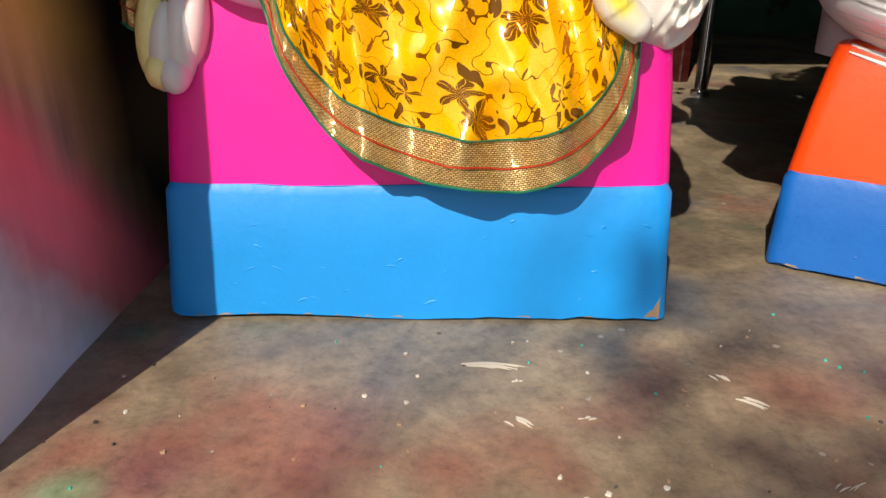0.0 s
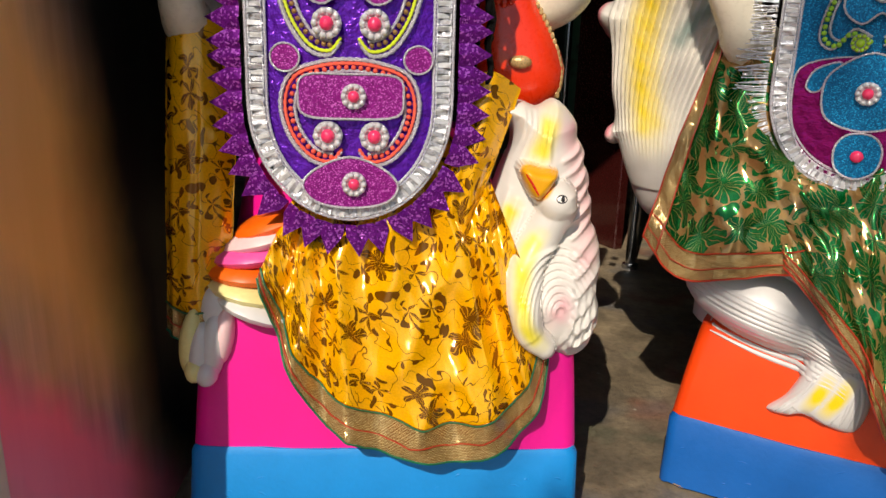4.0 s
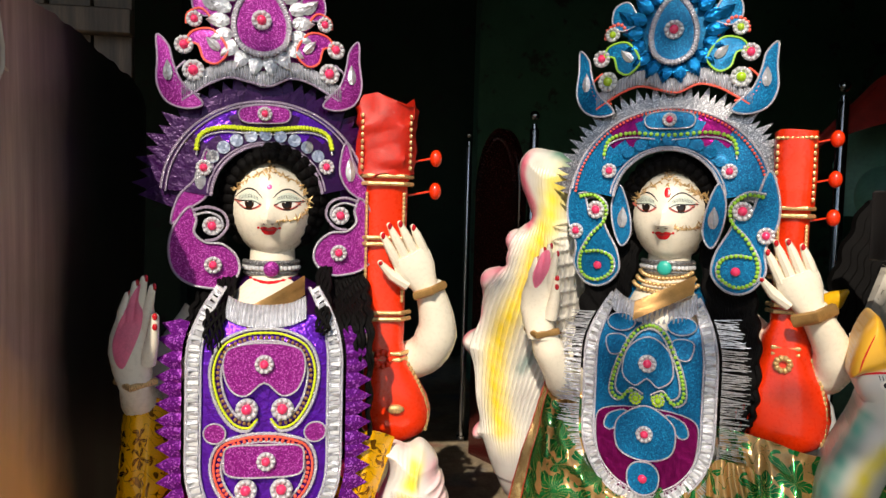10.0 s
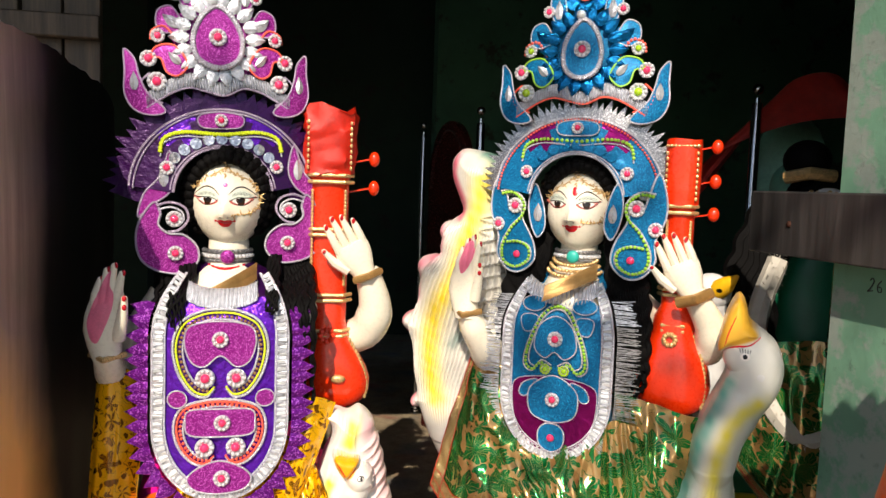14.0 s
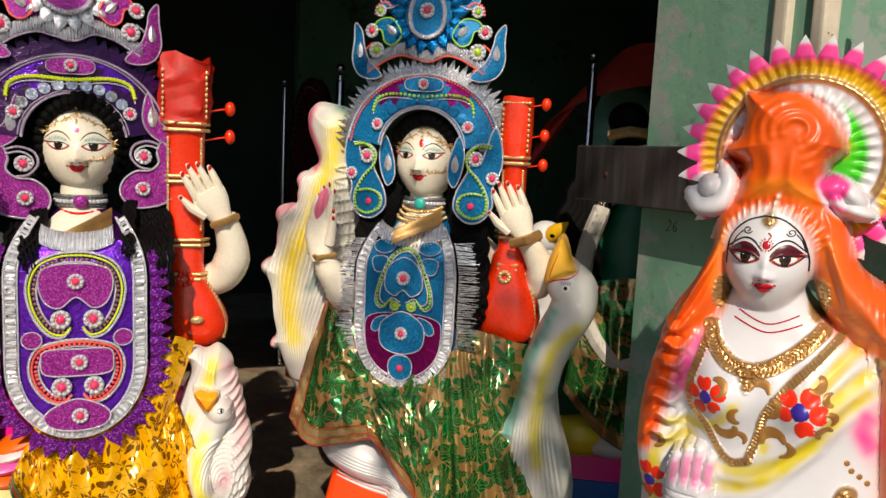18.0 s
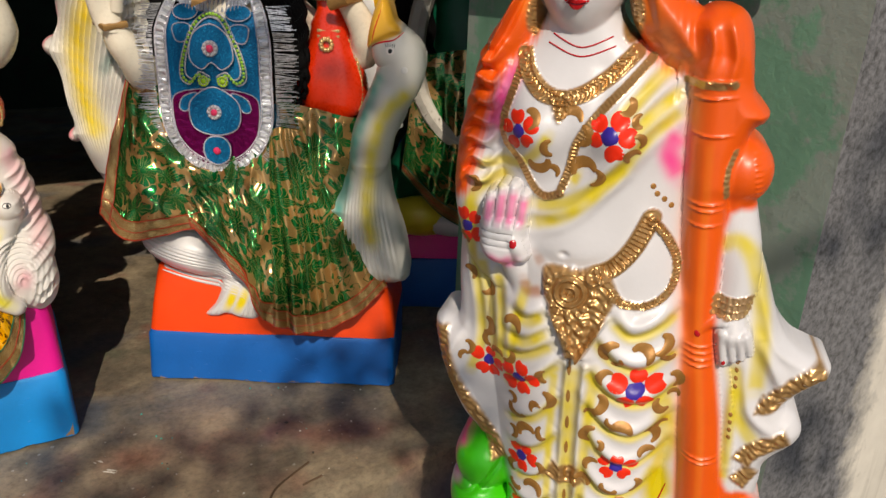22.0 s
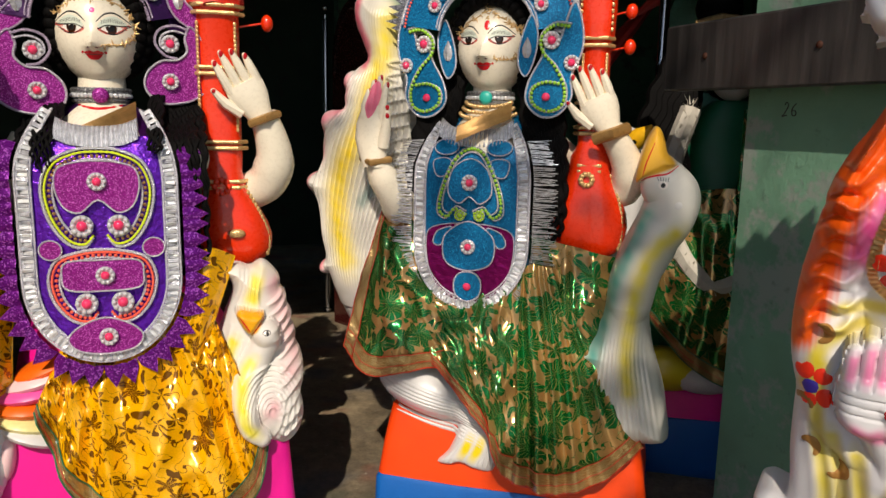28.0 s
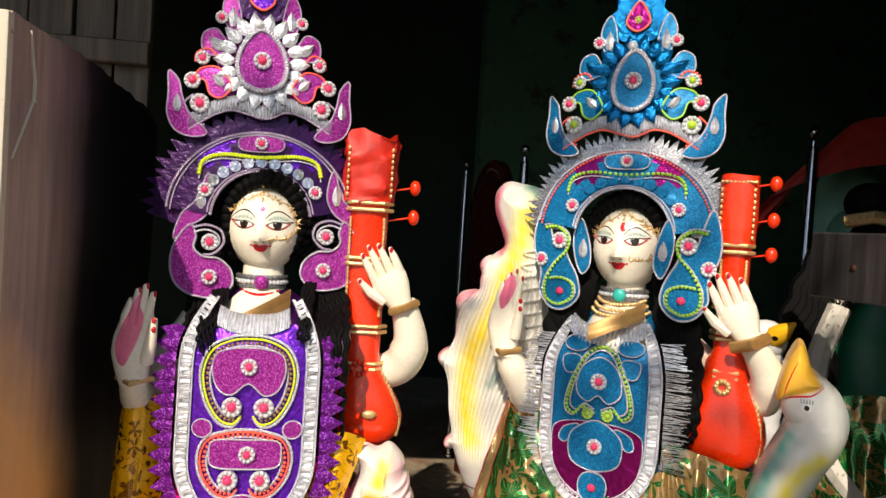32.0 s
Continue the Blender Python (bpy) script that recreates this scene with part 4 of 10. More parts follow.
            self.oval(*P(sg * 0.09, ev + (mv - ev) * 0.76), rx * 0.03, rx * 0.016, "maroon", 0.0006, n=8)
        self.stripe([P(-0.20, mv + 0.012), P(0.0, mv - 0.004), P(0.20, mv + 0.012)], rx * 0.010, "maroon", 0.0026)


class Relief(Statue):
    """A moulded figure: one swelling front over a plan of (u, v), airbrushed, closed by sides."""

    def plan(self, u0, u1, v0, v1, step, ground):
        self.step, self.u0, self.v0 = step, u0, v0
        self.U, self.V = np.meshgrid(np.arange(u0, u1, step), np.arange(v0, v1, step))
        self.H, self.sd = np.full(self.U.shape, -1.0), np.full(self.U.shape, 1.0)
        self.C, self.G = np.tile(np.array(lin(ground)), (*self.U.shape, 1)), np.zeros(self.U.shape)
        self.tint = self.bm.verts.layers.float_color.get("paint") or self.bm.verts.layers.float_color.new("paint")

    def window(self, pts, pad):
        a = np.array([p[:2] for p in pts])
        (x0, y0), (x1, y1) = a.min(0) - pad, a.max(0) + pad
        i = [max(0, int((q - o) / self.step)) for q, o in ((y0, self.v0), (x0, self.u0))]
        j = [int((q - o) / self.step) + 2 for q, o in ((y1, self.v0), (x1, self.u0))]
        return slice(i[0], max(i[0] + 1, j[0])), slice(i[1], max(i[1] + 1, j[1]))

    def along(self, path, pad, n=7):
        """Window, distance to a smooth line, run along it, and further values carried by its points."""
        deep = [list(p) + [0.0] * (4 - len(p)) for p in path]
        k, pts = len(deep), []
        P = [np.array(p) for p in deep]
        for i in range(k - 1):
            a, b, c, d = P[max(0, i - 1)], P[i], P[i + 1], P[min(k - 1, i + 2)]
            for s in range(n):
                t = s / n
                pts.append(0.5 * (2 * b + (c - a) * t + (2 * a - 5 * b + 4 * c - d) * t * t + (3 * b - a - 3 * c + d) * t ** 3))
        pts.append(P[-1])
        w = self.window(pts, pad)
        U, V = self.U[w], self.V[w]
        best, run, ex = np.full(U.shape, 9.0), np.zeros(U.shape), np.zeros((2, *U.shape))
        s0 = 0.0
        for a, b in zip(pts, pts[1:]):
            e = b - a
            l2 = max(1e-12, e[0] ** 2 + e[1] ** 2)
            t = np.clip(((U - a[0]) * e[0] + (V - a[1]) * e[1]) / l2, 0, 1)
            d = np.hypot(U - a[0] - t * e[0], V - a[1] - t * e[1])
            m = d < best
            best = np.where(m, d, best)
            run = np.where(m, s0 + t * math.sqrt(l2), run)
            for q in (0, 1):
                ex[q] = np.where(m, a[2 + q] + t * e[2 + q], ex[q])
            s0 += math.sqrt(l2)
        return w, best, run, ex

    def inside(self, outline, pad=0.02, n=4):
        """Window and signed distance to a smooth closed outline (negative within)."""
        o = [tuple(p[:2]) for p in curve(outline, n, True)] if n else outline
        w = self.window(o, pad)
        U, V = self.U[w], self.V[w]
        best, odd = np.full(U.shape, 9.0), np.zeros(U.shape, bool)
        for (ax, ay), (bx, by) in zip(o, o[1:] + o[:1]):
            ex, ey = bx - ax, by - ay
            t = np.clip(((U - ax) * ex + (V - ay) * ey) / max(1e-12, ex * ex + ey * ey), 0, 1)
            best = np.minimum(best, np.hypot(U - ax - t * ex, V - ay - t * ey))
            if abs(ey) > 1e-12:
                odd ^= ((ay > V) != (by > V)) & (U < ax + (V - ay) / ey * ex)
        return w, np.where(odd, -best, best)

    def press(self, w, sd, h, blend=0.004):
        ok = sd < 1.6 * self.step
        old = self.H[w]
        top = np.maximum(old, h)
        if blend:
            q = np.clip(1 - np.abs(old - h) / (4 * blend), 0, 1)
            top = top + np.where(old > -0.5, q * q * blend, 0)
        self.H[w] = np.where(ok, np.where(old < -0.5, h, top), old)
        self.sd[w] = np.minimum(self.sd[w], sd)

    def sheet(self, outline, edge, top, r, blend=0.004, n=4):
        w, sd = self.inside(outline, 0.01, n)
        t = np.clip(-sd / r, 0, 1)
        self.press(w, sd, edge + (top - edge) * np.sqrt(1 - (1 - t) ** 2), blend)

    def limb(self, path, bulge=1.0, blend=0.004):
        """A rounded limb through (u, v, half width, height of its edge)."""
        w, d, _, (r, e) = self.along(path, max(p[2] for p in path) + 0.006)
        self.press(w, d - r, e + bulge * r * np.sqrt(np.clip(1 - (d / np.maximum(r, 1e-4)) ** 2, 0, 1)), blend)

    def dome(self, u, v, ru, rv, edge, dep, turn=0.0, blend=0.004):
        w = self.window([(u - ru - rv, v - rv - ru), (u + ru + rv, v + rv + ru)], 0.01)
        c, s = math.cos(radians(turn)), math.sin(radians(turn))
        x, y = self.U[w] - u, self.V[w] - v
        q = np.hypot((x * c + y * s) / ru, (y * c - x * s) / rv)
        self.press(w, (q - 1) * min(ru, rv), edge + dep * np.sqrt(np.clip(1 - q * q, 0, 1)), blend)

    def swell(self, u, v, ru, rv, amount, turn=0.0):
        w = self.window([(u, v)], 3 * max(ru, rv))
        c, s = math.cos(radians(turn)), math.sin(radians(turn))
        x, y = self.U[w] - u, self.V[w] - v
        self.H[w] += amount * np.exp(-((x * c + y * s) / ru) ** 2 - ((y * c - x * s) / rv) ** 2)

    def ridge(self, path, w_, amount, taper=True):
        w, d, run, _ = self.along(path, 3 * w_)
        f = np.sin(np.pi * np.clip(run / max(1e-6, run.max()), 0.04, 0.96)) ** 0.5 if taper else 1.0
        self.H[w] += amount * f * np.exp(-(d / w_) ** 2)

    def band(self, path, half, amount, pitch, slant=0.0, gold=1.0, edge=0.0008):
        """A gilt strip of raised teeth between fine rims."""
        w, d, run, _ = self.along(path, half + 0.006, 10)
        f = np.clip((half - d) / edge + 0.5, 0, 1)
        tooth = 0.5 + 0.5 * np.sin(2 * np.pi * (run + slant * d) / pitch)
        rim = np.exp(-((d - half * 0.86) / (half * 0.16)) ** 2)
        self.H[w] += f * amount * np.maximum(rim, 0.25 + 0.75 * tooth * (1 - (d / half) ** 4).clip(0, 1))
        self.gild(w, f * gold)

    def gild(self, w, f, shade="c39a62"):
        self.G[w] = np.maximum(self.G[w], f)
        self.blend_in(w, f, lin(shade))

    def blend_in(self, w, f, c):
        self.C[w] = self.C[w] * (1 - f[..., None]) + np.array(c) * f[..., None]

    def air(self, path, half, shade, strength=0.95, hard=1.6, vary=0.12):
        """An airbrushed stroke."""
        w, d, run, _ = self.along(path, 2.2 * half)
        ends = np.clip(np.minimum(run, run.max() - run) / (half * 1.2) + 0.35, 0, 1)
        f = strength * np.exp(-(d / half) ** (2 * hard)) * ends
        f = f * (1 - vary + vary * np.sin(self.U[w] * 190 + self.V[w] * 130) * np.sin(self.V[w] * 90 - self.U[w] * 60))
        self.blend_in(w, np.clip(f, 0, 1), lin(shade))

    def fill(self, outline, shade, soft=0.004, strength=1.0, n=4, streak=0.0):
        """Colour sprayed over an area, thin at its rim."""
        w, sd = self.inside(outline, 3 * soft, n)
        if streak:
            sd = sd + streak * np.sin(self.U[w] * 900 + 40 * self.V[w]) * np.sin(self.U[w] * 370 + 3)
        t = np.clip(0.5 - sd / (2 * soft), 0, 1)
        self.blend_in(w, strength * t * t * (3 - 2 * t), lin(shade))

    def beaten(self, outline, amount, size, soft=0.002):
        """Cast gilt ornament: knots and scrolls in relief."""
        w, sd = self.inside(outline, 0.01)
        f = np.clip(0.5 - sd / (2 * soft), 0, 1)
        a, b = 2 * np.pi / size * self.U[w], 2 * np.pi / size * self.V[w]
        a, b = a + 1.3 * np.sin(b * 0.37 + 1), b + 1.3 * np.sin(a * 0.41)
        h = np.abs(np.sin(a * 0.5) * np.sin(b * 0.5)) ** 0.6 + 0.35 * np.sin(a * 0.9 + 1.6 * b)
        self.H[w] += amount * f * h
        self.gild(w, f)

    def on(self, u, v, lift=0.001, deep=0.3):
        if self.tree:
            return Statue.on(self, u, v, lift, deep)
        x, y = (u - self.u0) / self.step, (v - self.v0) / self.step
        i, j = int(x), int(y)
        if not (1 <= i < self.U.shape[1] - 2 and 1 <= j < self.U.shape[0] - 2) or self.sd[j, i] > 0:
            return None
        fx, fy = x - i, y - j
        q = self.H[j:j + 2, i:i + 2]
        h = (q[0, 0] * (1 - fx) + q[0, 1] * fx) * (1 - fy) + (q[1, 0] * (1 - fx) + q[1, 1] * fx) * fy
        gx, gy = (q[:, 1] - q[:, 0]).mean() / self.step, (q[1] - q[0]).mean() / self.step
        n = Vector((-max(-1.5, min(1.5, gx)), -1, -max(-1.5, min(1.5, gy)))).normalized()
        return Vector((u, -h, v)) + n * lift

    def cast(self, back, m):
        """Turns the plan into the mesh."""
        st, (nv, nu) = self.step, self.U.shape
        gy, gx = np.gradient(self.sd, st)
        g = np.maximum(1e-6, np.hypot(gx, gy))
        out = np.clip(self.sd, 0, 1.5 * st)
        X, Z = self.U - gx / g * out, self.V - gy / g * out
        keep = self.sd < st * 1.0
        cell = keep[:-1, :-1] & keep[1:, :-1] & keep[:-1, 1:] & keep[1:, 1:]
        ids, mi = {}, self.mat(m)

        def vert(j, i, y=None):
            key = (j, i, y is None)
            if key not in ids:
                v = self.bm.verts.new((X[j, i], -self.H[j, i] if y is None else y, Z[j, i]))
                v[self.tint] = (*self.C[j, i], self.G[j, i])
                ids[key] = v
            return ids[key]

        for j, i in zip(*np.nonzero(cell)):
            j, i = int(j), int(i)
            self.face((vert(j, i), vert(j, i + 1), vert(j + 1, i + 1), vert(j + 1, i)), mi)
            for dj, di, p, q in ((-1, 0, (j, i), (j, i + 1)), (1, 0, (j + 1, i + 1), (j + 1, i)), (0, 1, (j, i + 1), (j + 1, i + 1)), (0, -1, (j + 1, i), (j, i))):
                a, b = j + dj, i + di
                if not (0 <= a < nv - 1 and 0 <= b < nu - 1 and cell[a, b]):
                    self.face((vert(*q), vert(*p), vert(*p, back), vert(*q, back)), mi)
        s = 8
        for j in range(0, nv - 1 - s, s):
            for i in range(0, nu - 1 - s, s):
                if cell[j:j + s, i:i + s].all():
                    self.face([self.bm.verts.new((self.U[a, b], back, self.V[a, b])) for a, b in ((j, i), (j + s, i), (j + s, i + s), (j, i + s))], mi)


def feather_pad(k, outline, at, depth, m):
    """A swelling relief pad with rounded edges."""
    n = len(outline)
    cu, cv = sum(p[0] for p in outline) / n, sum(p[1] for p in outline) / n
    rows = []
    for f, h in ((1.0, -depth * 2.2), (1.0, 0), (0.97, 0.25), (0.9, 0.5), (0.78, 0.75), (0.6, 0.9), (0.35, 0.98), (0.05, 1.0)):
        hh = h if h <= 0 else h * depth
        rows.append([at(cu + (p[0] - cu) * f, cv + (p[1] - cv) * f, hh) for p in outline])
    vs = k.grid(rows, m, True)
    k.face(vs[-1], k.mat(m))
    k.face(vs[0][::-1], k.mat(m))


def plinth(k, x0, x1, y1, zb, zt, low, high, foot=0.008, slope=0.02):
    k.block(x0, x1, 0.0, y1, [(0.0, -0.004), (0.004, foot), (0.02, foot * 0.9), (zb * 0.5, foot * 0.6), (zb - 0.008, 0.002), (zb, -0.002)], low, 0.016, 0.0035, 5, 26)
    k.block(x0, x1, 0.004, y1, [(zb - 0.003, 0.0005), (zb + 0.004, 0.0), (zb + (zt - zb) * 0.5, -slope * 0.3), (zt - 0.015, -slope * 0.6), (zt - 0.004, -slope * 0.7), (zt, -slope)], high, 0.018, 0.003, 5, 22)


def veena(k, x, y, z0, z1, w, gourd, lumpy=1.0):
    """Painted lute: carved head block, flat neck with gilt bands and studded edges, pear-shaped bowl."""
    gx, gz, gr = gourd
    nz = gz + gr * 1.9
    low = []
    for t, f in ((-1.0, 0.25), (-0.94, 0.52), (-0.78, 0.78), (-0.5, 0.95), (-0.15, 1.0), (0.2, 0.95), (0.55, 0.82), (0.9, 0.66), (1.3, 0.54), (1.6, 0.5)):
        r = max(gr * f, w * 0.80 if t > 0.5 else 0)
        low.append((gx + (x - gx) * min(1, max(0, (t + 0.3) / 1.9)), y, gz + gr * t, r, 0.018 + r * 0.42))
    neck = [(x, y, nz, w * 0.82, 0.028), (x, y, nz + 0.10, w * 0.82, 0.026), (x, y, z1 - 0.125, w * 0.84, 0.026), (x, y, z1 - 0.115, w * 0.98, 0.03)]
    k.rings(low + neck, "red", 28, 2.7)
    rows = []
    for i in range(17):    # lumpy carved head
        f = i / 16
        z = z1 - 0.118 + 0.118 * f
        rows.append([Vector((x + w * (1.06 - 0.10 * abs(f - 0.6)) * math.copysign(abs(math.cos(a)) ** 0.7, math.cos(a)), y + 0.033 * math.copysign(abs(math.sin(a)) ** 0.7, math.sin(a)), z + (0.010 * lumpy * math.sin(a * 3 + 1) if i == 16 else 0))) + noise.noise_vector(Vector((math.cos(a) * 2, f * 5, math.sin(a) * 2 + x))) * 0.0085 * lumpy + noise.noise_vector(Vector((math.cos(a) * 6, f * 13, math.sin(a) * 6 + x))) * 0.0035 * lumpy for a in (2 * math.pi * q / 28 for q in range(28))])
    k.loft(rows, "carved" if lumpy > 0.5 else "red")
    for z in (z1 - 0.118, z1 - 0.130, z1 - 0.215, z1 - 0.225, nz + 0.03, nz + 0.02, nz - 0.035, nz - 0.045):
        k.tube([(x - w * 0.98, y - 0.010, z), (x - w * 0.62, y - 0.030, z), (x + w * 0.62, y - 0.030, z), (x + w * 0.98, y - 0.010, z)], 0.0036, "gold", 8)
    n = int((z1 - 0.13 - nz) / 0.009)
    for i in range(n):     # studs down both edges
        z = nz + 0.05 + (z1 - 0.14 - nz - 0.05) * i / n
        for sg in (-1, 1):
            k.ball((x + sg * w * 0.66, y - 0.026, z), (0.0030, 0.0030, 0.0040), "gold", seg=6, rows=4)
    for i in range(9):
        for sg in (-1, 1):
            k.ball((x + sg * w * 0.86, y - 0.028, z1 - 0.105 + 0.010 * i), (0.003, 0.004, 0.0042), "gold", seg=6, rows=4)
        if lumpy < 0.5:
            k.ball((x + w * (-0.86 + 1.72 * i / 8), y - 0.030, z1 - 0.012), (0.0042, 0.004, 0.003), "gold", seg=6, rows=4)
    for i in range(18):    # gilt beading down the rim of the bowl
        t = 1.25 - 1.9 * i / 17
        f = max(0.5, math.cos(min(1.5, abs(t + 0.15) * 0.72)))
        k.ball((gx + (x - gx) * min(1, max(0, (t + 0.3) / 1.9)) + gr * f * 0.86, y - (0.018 + gr * f * 0.42) * 0.55, gz + gr * t), (0.0036, 0.004, 0.005), "gold", seg=6, rows=4)


def chips(k, x0, x1, y, n, seed):
    """Knocks that bare the clay along the foot, and dents in the paint."""
    rnd = random.Random(seed)
    for i in range(n):
        u, r = rnd.uniform(x0, x1), rnd.uniform(0.003, 0.010)
        k.decal([(u + r * rnd.uniform(0.7, 1.4) * math.cos(a), 0.004 + abs(r * 0.5 * rnd.uniform(0.3, 1.0) * math.sin(a))) for a in (2 * math.pi * q / 9 for q in range(9))], "clay", 0.0008, 2)
    for i in range(n * 2):
        u, v, l, t = rnd.uniform(x0, x1), rnd.uniform(0.012, 0.10), rnd.uniform(0.003, 0.012), rnd.uniform(-0.6, 0.6)
        k.stripe([(u, v), (u + l * 0.5 * math.cos(t), v + l * 0.5 * math.sin(t) + 0.0006), (u + l * math.cos(t), v + l * math.sin(t))], rnd.uniform(0.0006, 0.0014), "blue" if y == 0.0 else "navy", 0.0016, 3)


# -- the statue in yellow --
A0 = pose(0, 0, 0)


def bird_relief(k):
    """A goose with curled plumage, moulded flat against the plinth."""
    k.plan(0.078, 0.270, 0.230, 0.550, 0.0014, "e6e2da")
    k.sheet([(0.113, 0.526), (0.128, 0.534), (0.149, 0.536), (0.168, 0.530), (0.186, 0.539), (0.200, 0.531), (0.214, 0.513), (0.216, 0.496), (0.224, 0.484), (0.226, 0.466), (0.233, 0.452), (0.233, 0.436), (0.239, 0.420), (0.239, 0.400), (0.246, 0.386), (0.250, 0.366), (0.248, 0.342), (0.242, 0.326), (0.246, 0.300), (0.242, 0.276), (0.230, 0.256), (0.212, 0.246), (0.19, 0.250), (0.165, 0.266), (0.139, 0.302), (0.110, 0.356), (0.091, 0.392), (0.114, 0.422), (0.128, 0.460), (0.139, 0.488), (0.135, 0.510)], -0.085, -0.036, 0.050)
    k.limb([(0.176, 0.272, 0.012, -0.030), (0.158, 0.290, 0.016, -0.034), (0.151, 0.330, 0.018, -0.036), (0.158, 0.366, 0.019, -0.036), (0.176, 0.394, 0.020, -0.034), (0.190, 0.420, 0.021, -0.032)], 1.1, 0.005)
    k.dome(0.187, 0.432, 0.023, 0.021, -0.030, 0.030)
    k.sheet([(0.144, 0.465), (0.150, 0.471), (0.166, 0.467), (0.184, 0.464), (0.180, 0.450), (0.165, 0.433), (0.153, 0.444)], -0.022, -0.002, 0.010, 0.002, 2)
    for q in range(6):
        k.ridge([(0.150 + 0.007 * q, 0.528), (0.148 + 0.006 * q, 0.498), (0.138 + 0.008 * q, 0.474)], 0.0026, 0.0038)
    for q in range(13):    # waves of feathers fanning from the nape to the rim
        v = 0.520 - 0.0195 * q
        k.ridge([(0.196 + 0.010 * math.sin(q * 0.2), v - 0.046 + 0.002 * q), (0.212, v - 0.036), (0.224 + 0.010 * min(1, q / 6), v - 0.020), (0.236 + 0.012 * min(1, q / 6), v - 0.012)], 0.0034, 0.0062)
    for q in range(9):     # curl on the breast
        r = 0.007 + 0.0068 * q
        k.ridge([(0.192 + r * 0.80 * math.cos(g), 0.312 + r * 1.08 * math.sin(g)) for g in (radians(210 - 24 * t) for t in range(9))], 0.0026, 0.0052)
    for q in range(4):
        k.ridge([(0.222 - 0.010 * q, 0.262), (0.232 - 0.009 * q, 0.292), (0.240 - 0.008 * q, 0.330)], 0.0028, 0.0045)
        k.ridge([(0.128 + 0.008 * q, 0.452 - 0.012 * q), (0.118 + 0.008 * q, 0.410 - 0.010 * q), (0.122 + 0.008 * q, 0.360)], 0.0028, 0.0036)
    k.air([(0.182, 0.524), (0.172, 0.494), (0.164, 0.472)], 0.0120, "eee01a")
    k.air([(0.143, 0.422), (0.130, 0.398), (0.122, 0.352)], 0.0100, "eee01a")
    k.air([(0.170, 0.394), (0.154, 0.372), (0.147, 0.334), (0.152, 0.302), (0.170, 0.280)], 0.0100, "eee01a")
    k.air([(0.198, 0.515), (0.210, 0.486), (0.222, 0.445), (0.232, 0.395), (0.226, 0.350)], 0.0160, "f2b8bc", 0.75, 1.1)
    k.air([(0.186, 0.300), (0.194, 0.316), (0.190, 0.328)], 0.0120, "f0a8b0", 0.8, 1.1)
    k.air([(0.200, 0.510), (0.212, 0.508)], 0.0080, "f49ab0", 0.7, 1.1)
    k.fill([(0.143, 0.465), (0.150, 0.473), (0.166, 0.469), (0.186, 0.466), (0.181, 0.449), (0.165, 0.431), (0.152, 0.444)], "f0ac10", 0.0016, 1.0, 2)
    t = np.clip((0.40 - k.V) / 0.10, 0, 1)
    k.H = np.where(k.H > -0.5, k.H + 0.048 * t * t * (3 - 2 * t), k.H)
    k.cast(0.10, "moulded")


def blessing_hand(k, dx, y, dz):
    """Raised hand, fingers together, palm turned aside."""
    k.rings([(-0.229 + dx, y, 0.638 + dz, 0.021, 0.019), (-0.233 + dx, y, 0.662 + dz, 0.026, 0.019), (-0.236 + dx, y, 0.688 + dz, 0.029, 0.018), (-0.234 + dx, y, 0.712 + dz, 0.029, 0.016), (-0.229 + dx, y, 0.735 + dz, 0.026, 0.013), (-0.226 + dx, y, 0.752 + dz, 0.021, 0.010)], "skin", 20, 2.2)
    for x0, x1, z1 in ((-0.247, -0.238, 0.768), (-0.236, -0.228, 0.783), (-0.226, -0.217, 0.790), (-0.216, -0.206, 0.778)):
        k.tube([(x0 + dx, y - 0.004, 0.715 + dz), (x0 * 0.6 + x1 * 0.4 + dx, y - 0.007, 0.745 + dz), (x1 + dx, y - 0.005, z1 + dz)], [0.0085, 0.0080, 0.0048], "skin", 10)
        k.ball((x1 + dx, y - 0.005, z1 + dz), 0.0050, "skin", seg=8, rows=5)
        k.ball((x1 + 0.0030 + dx, y - 0.006, z1 + 0.001 + dz), (0.0030, 0.0036, 0.0056), "nail", seg=7, rows=5)
    k.tube([(-0.212 + dx, y - 0.006, 0.675 + dz), (-0.204 + dx, y - 0.014, 0.705 + dz), (-0.200 + dx, y - 0.016, 0.738 + dz)], [0.0120, 0.0095, 0.0060], "skin", 10)
    k.ball((-0.200 + dx, y - 0.016, 0.739 + dz), 0.0062, "skin", seg=8, rows=5)
    for z in (0.741, 0.727):
        k.ball((-0.1985 + dx, y - 0.0215, z + dz), (0.0036, 0.0026, 0.0050), "nail", seg=7, rows=5)


def rosy_palm(k, dx, dz, m, full):
    """Rosy paint on the palm and fingers; full: the whole palm, else the fingers."""
    spots = [[(-0.220, 0.784), (-0.222, 0.762), (-0.216, 0.745), (-0.220, 0.718), (-0.230, 0.690), (-0.240, 0.670), (-0.250, 0.676), (-0.256, 0.700), (-0.250, 0.724), (-0.240, 0.746), (-0.230, 0.770)]] if full else [[(-0.228, 0.780), (-0.216, 0.784), (-0.214, 0.760), (-0.222, 0.738), (-0.236, 0.722), (-0.242, 0.740), (-0.236, 0.762)]]
    for ring in spots:
        k.decal([(u + dx, v + dz) for u, v in curve(ring, 4, True)], m, 0.0022, 10)


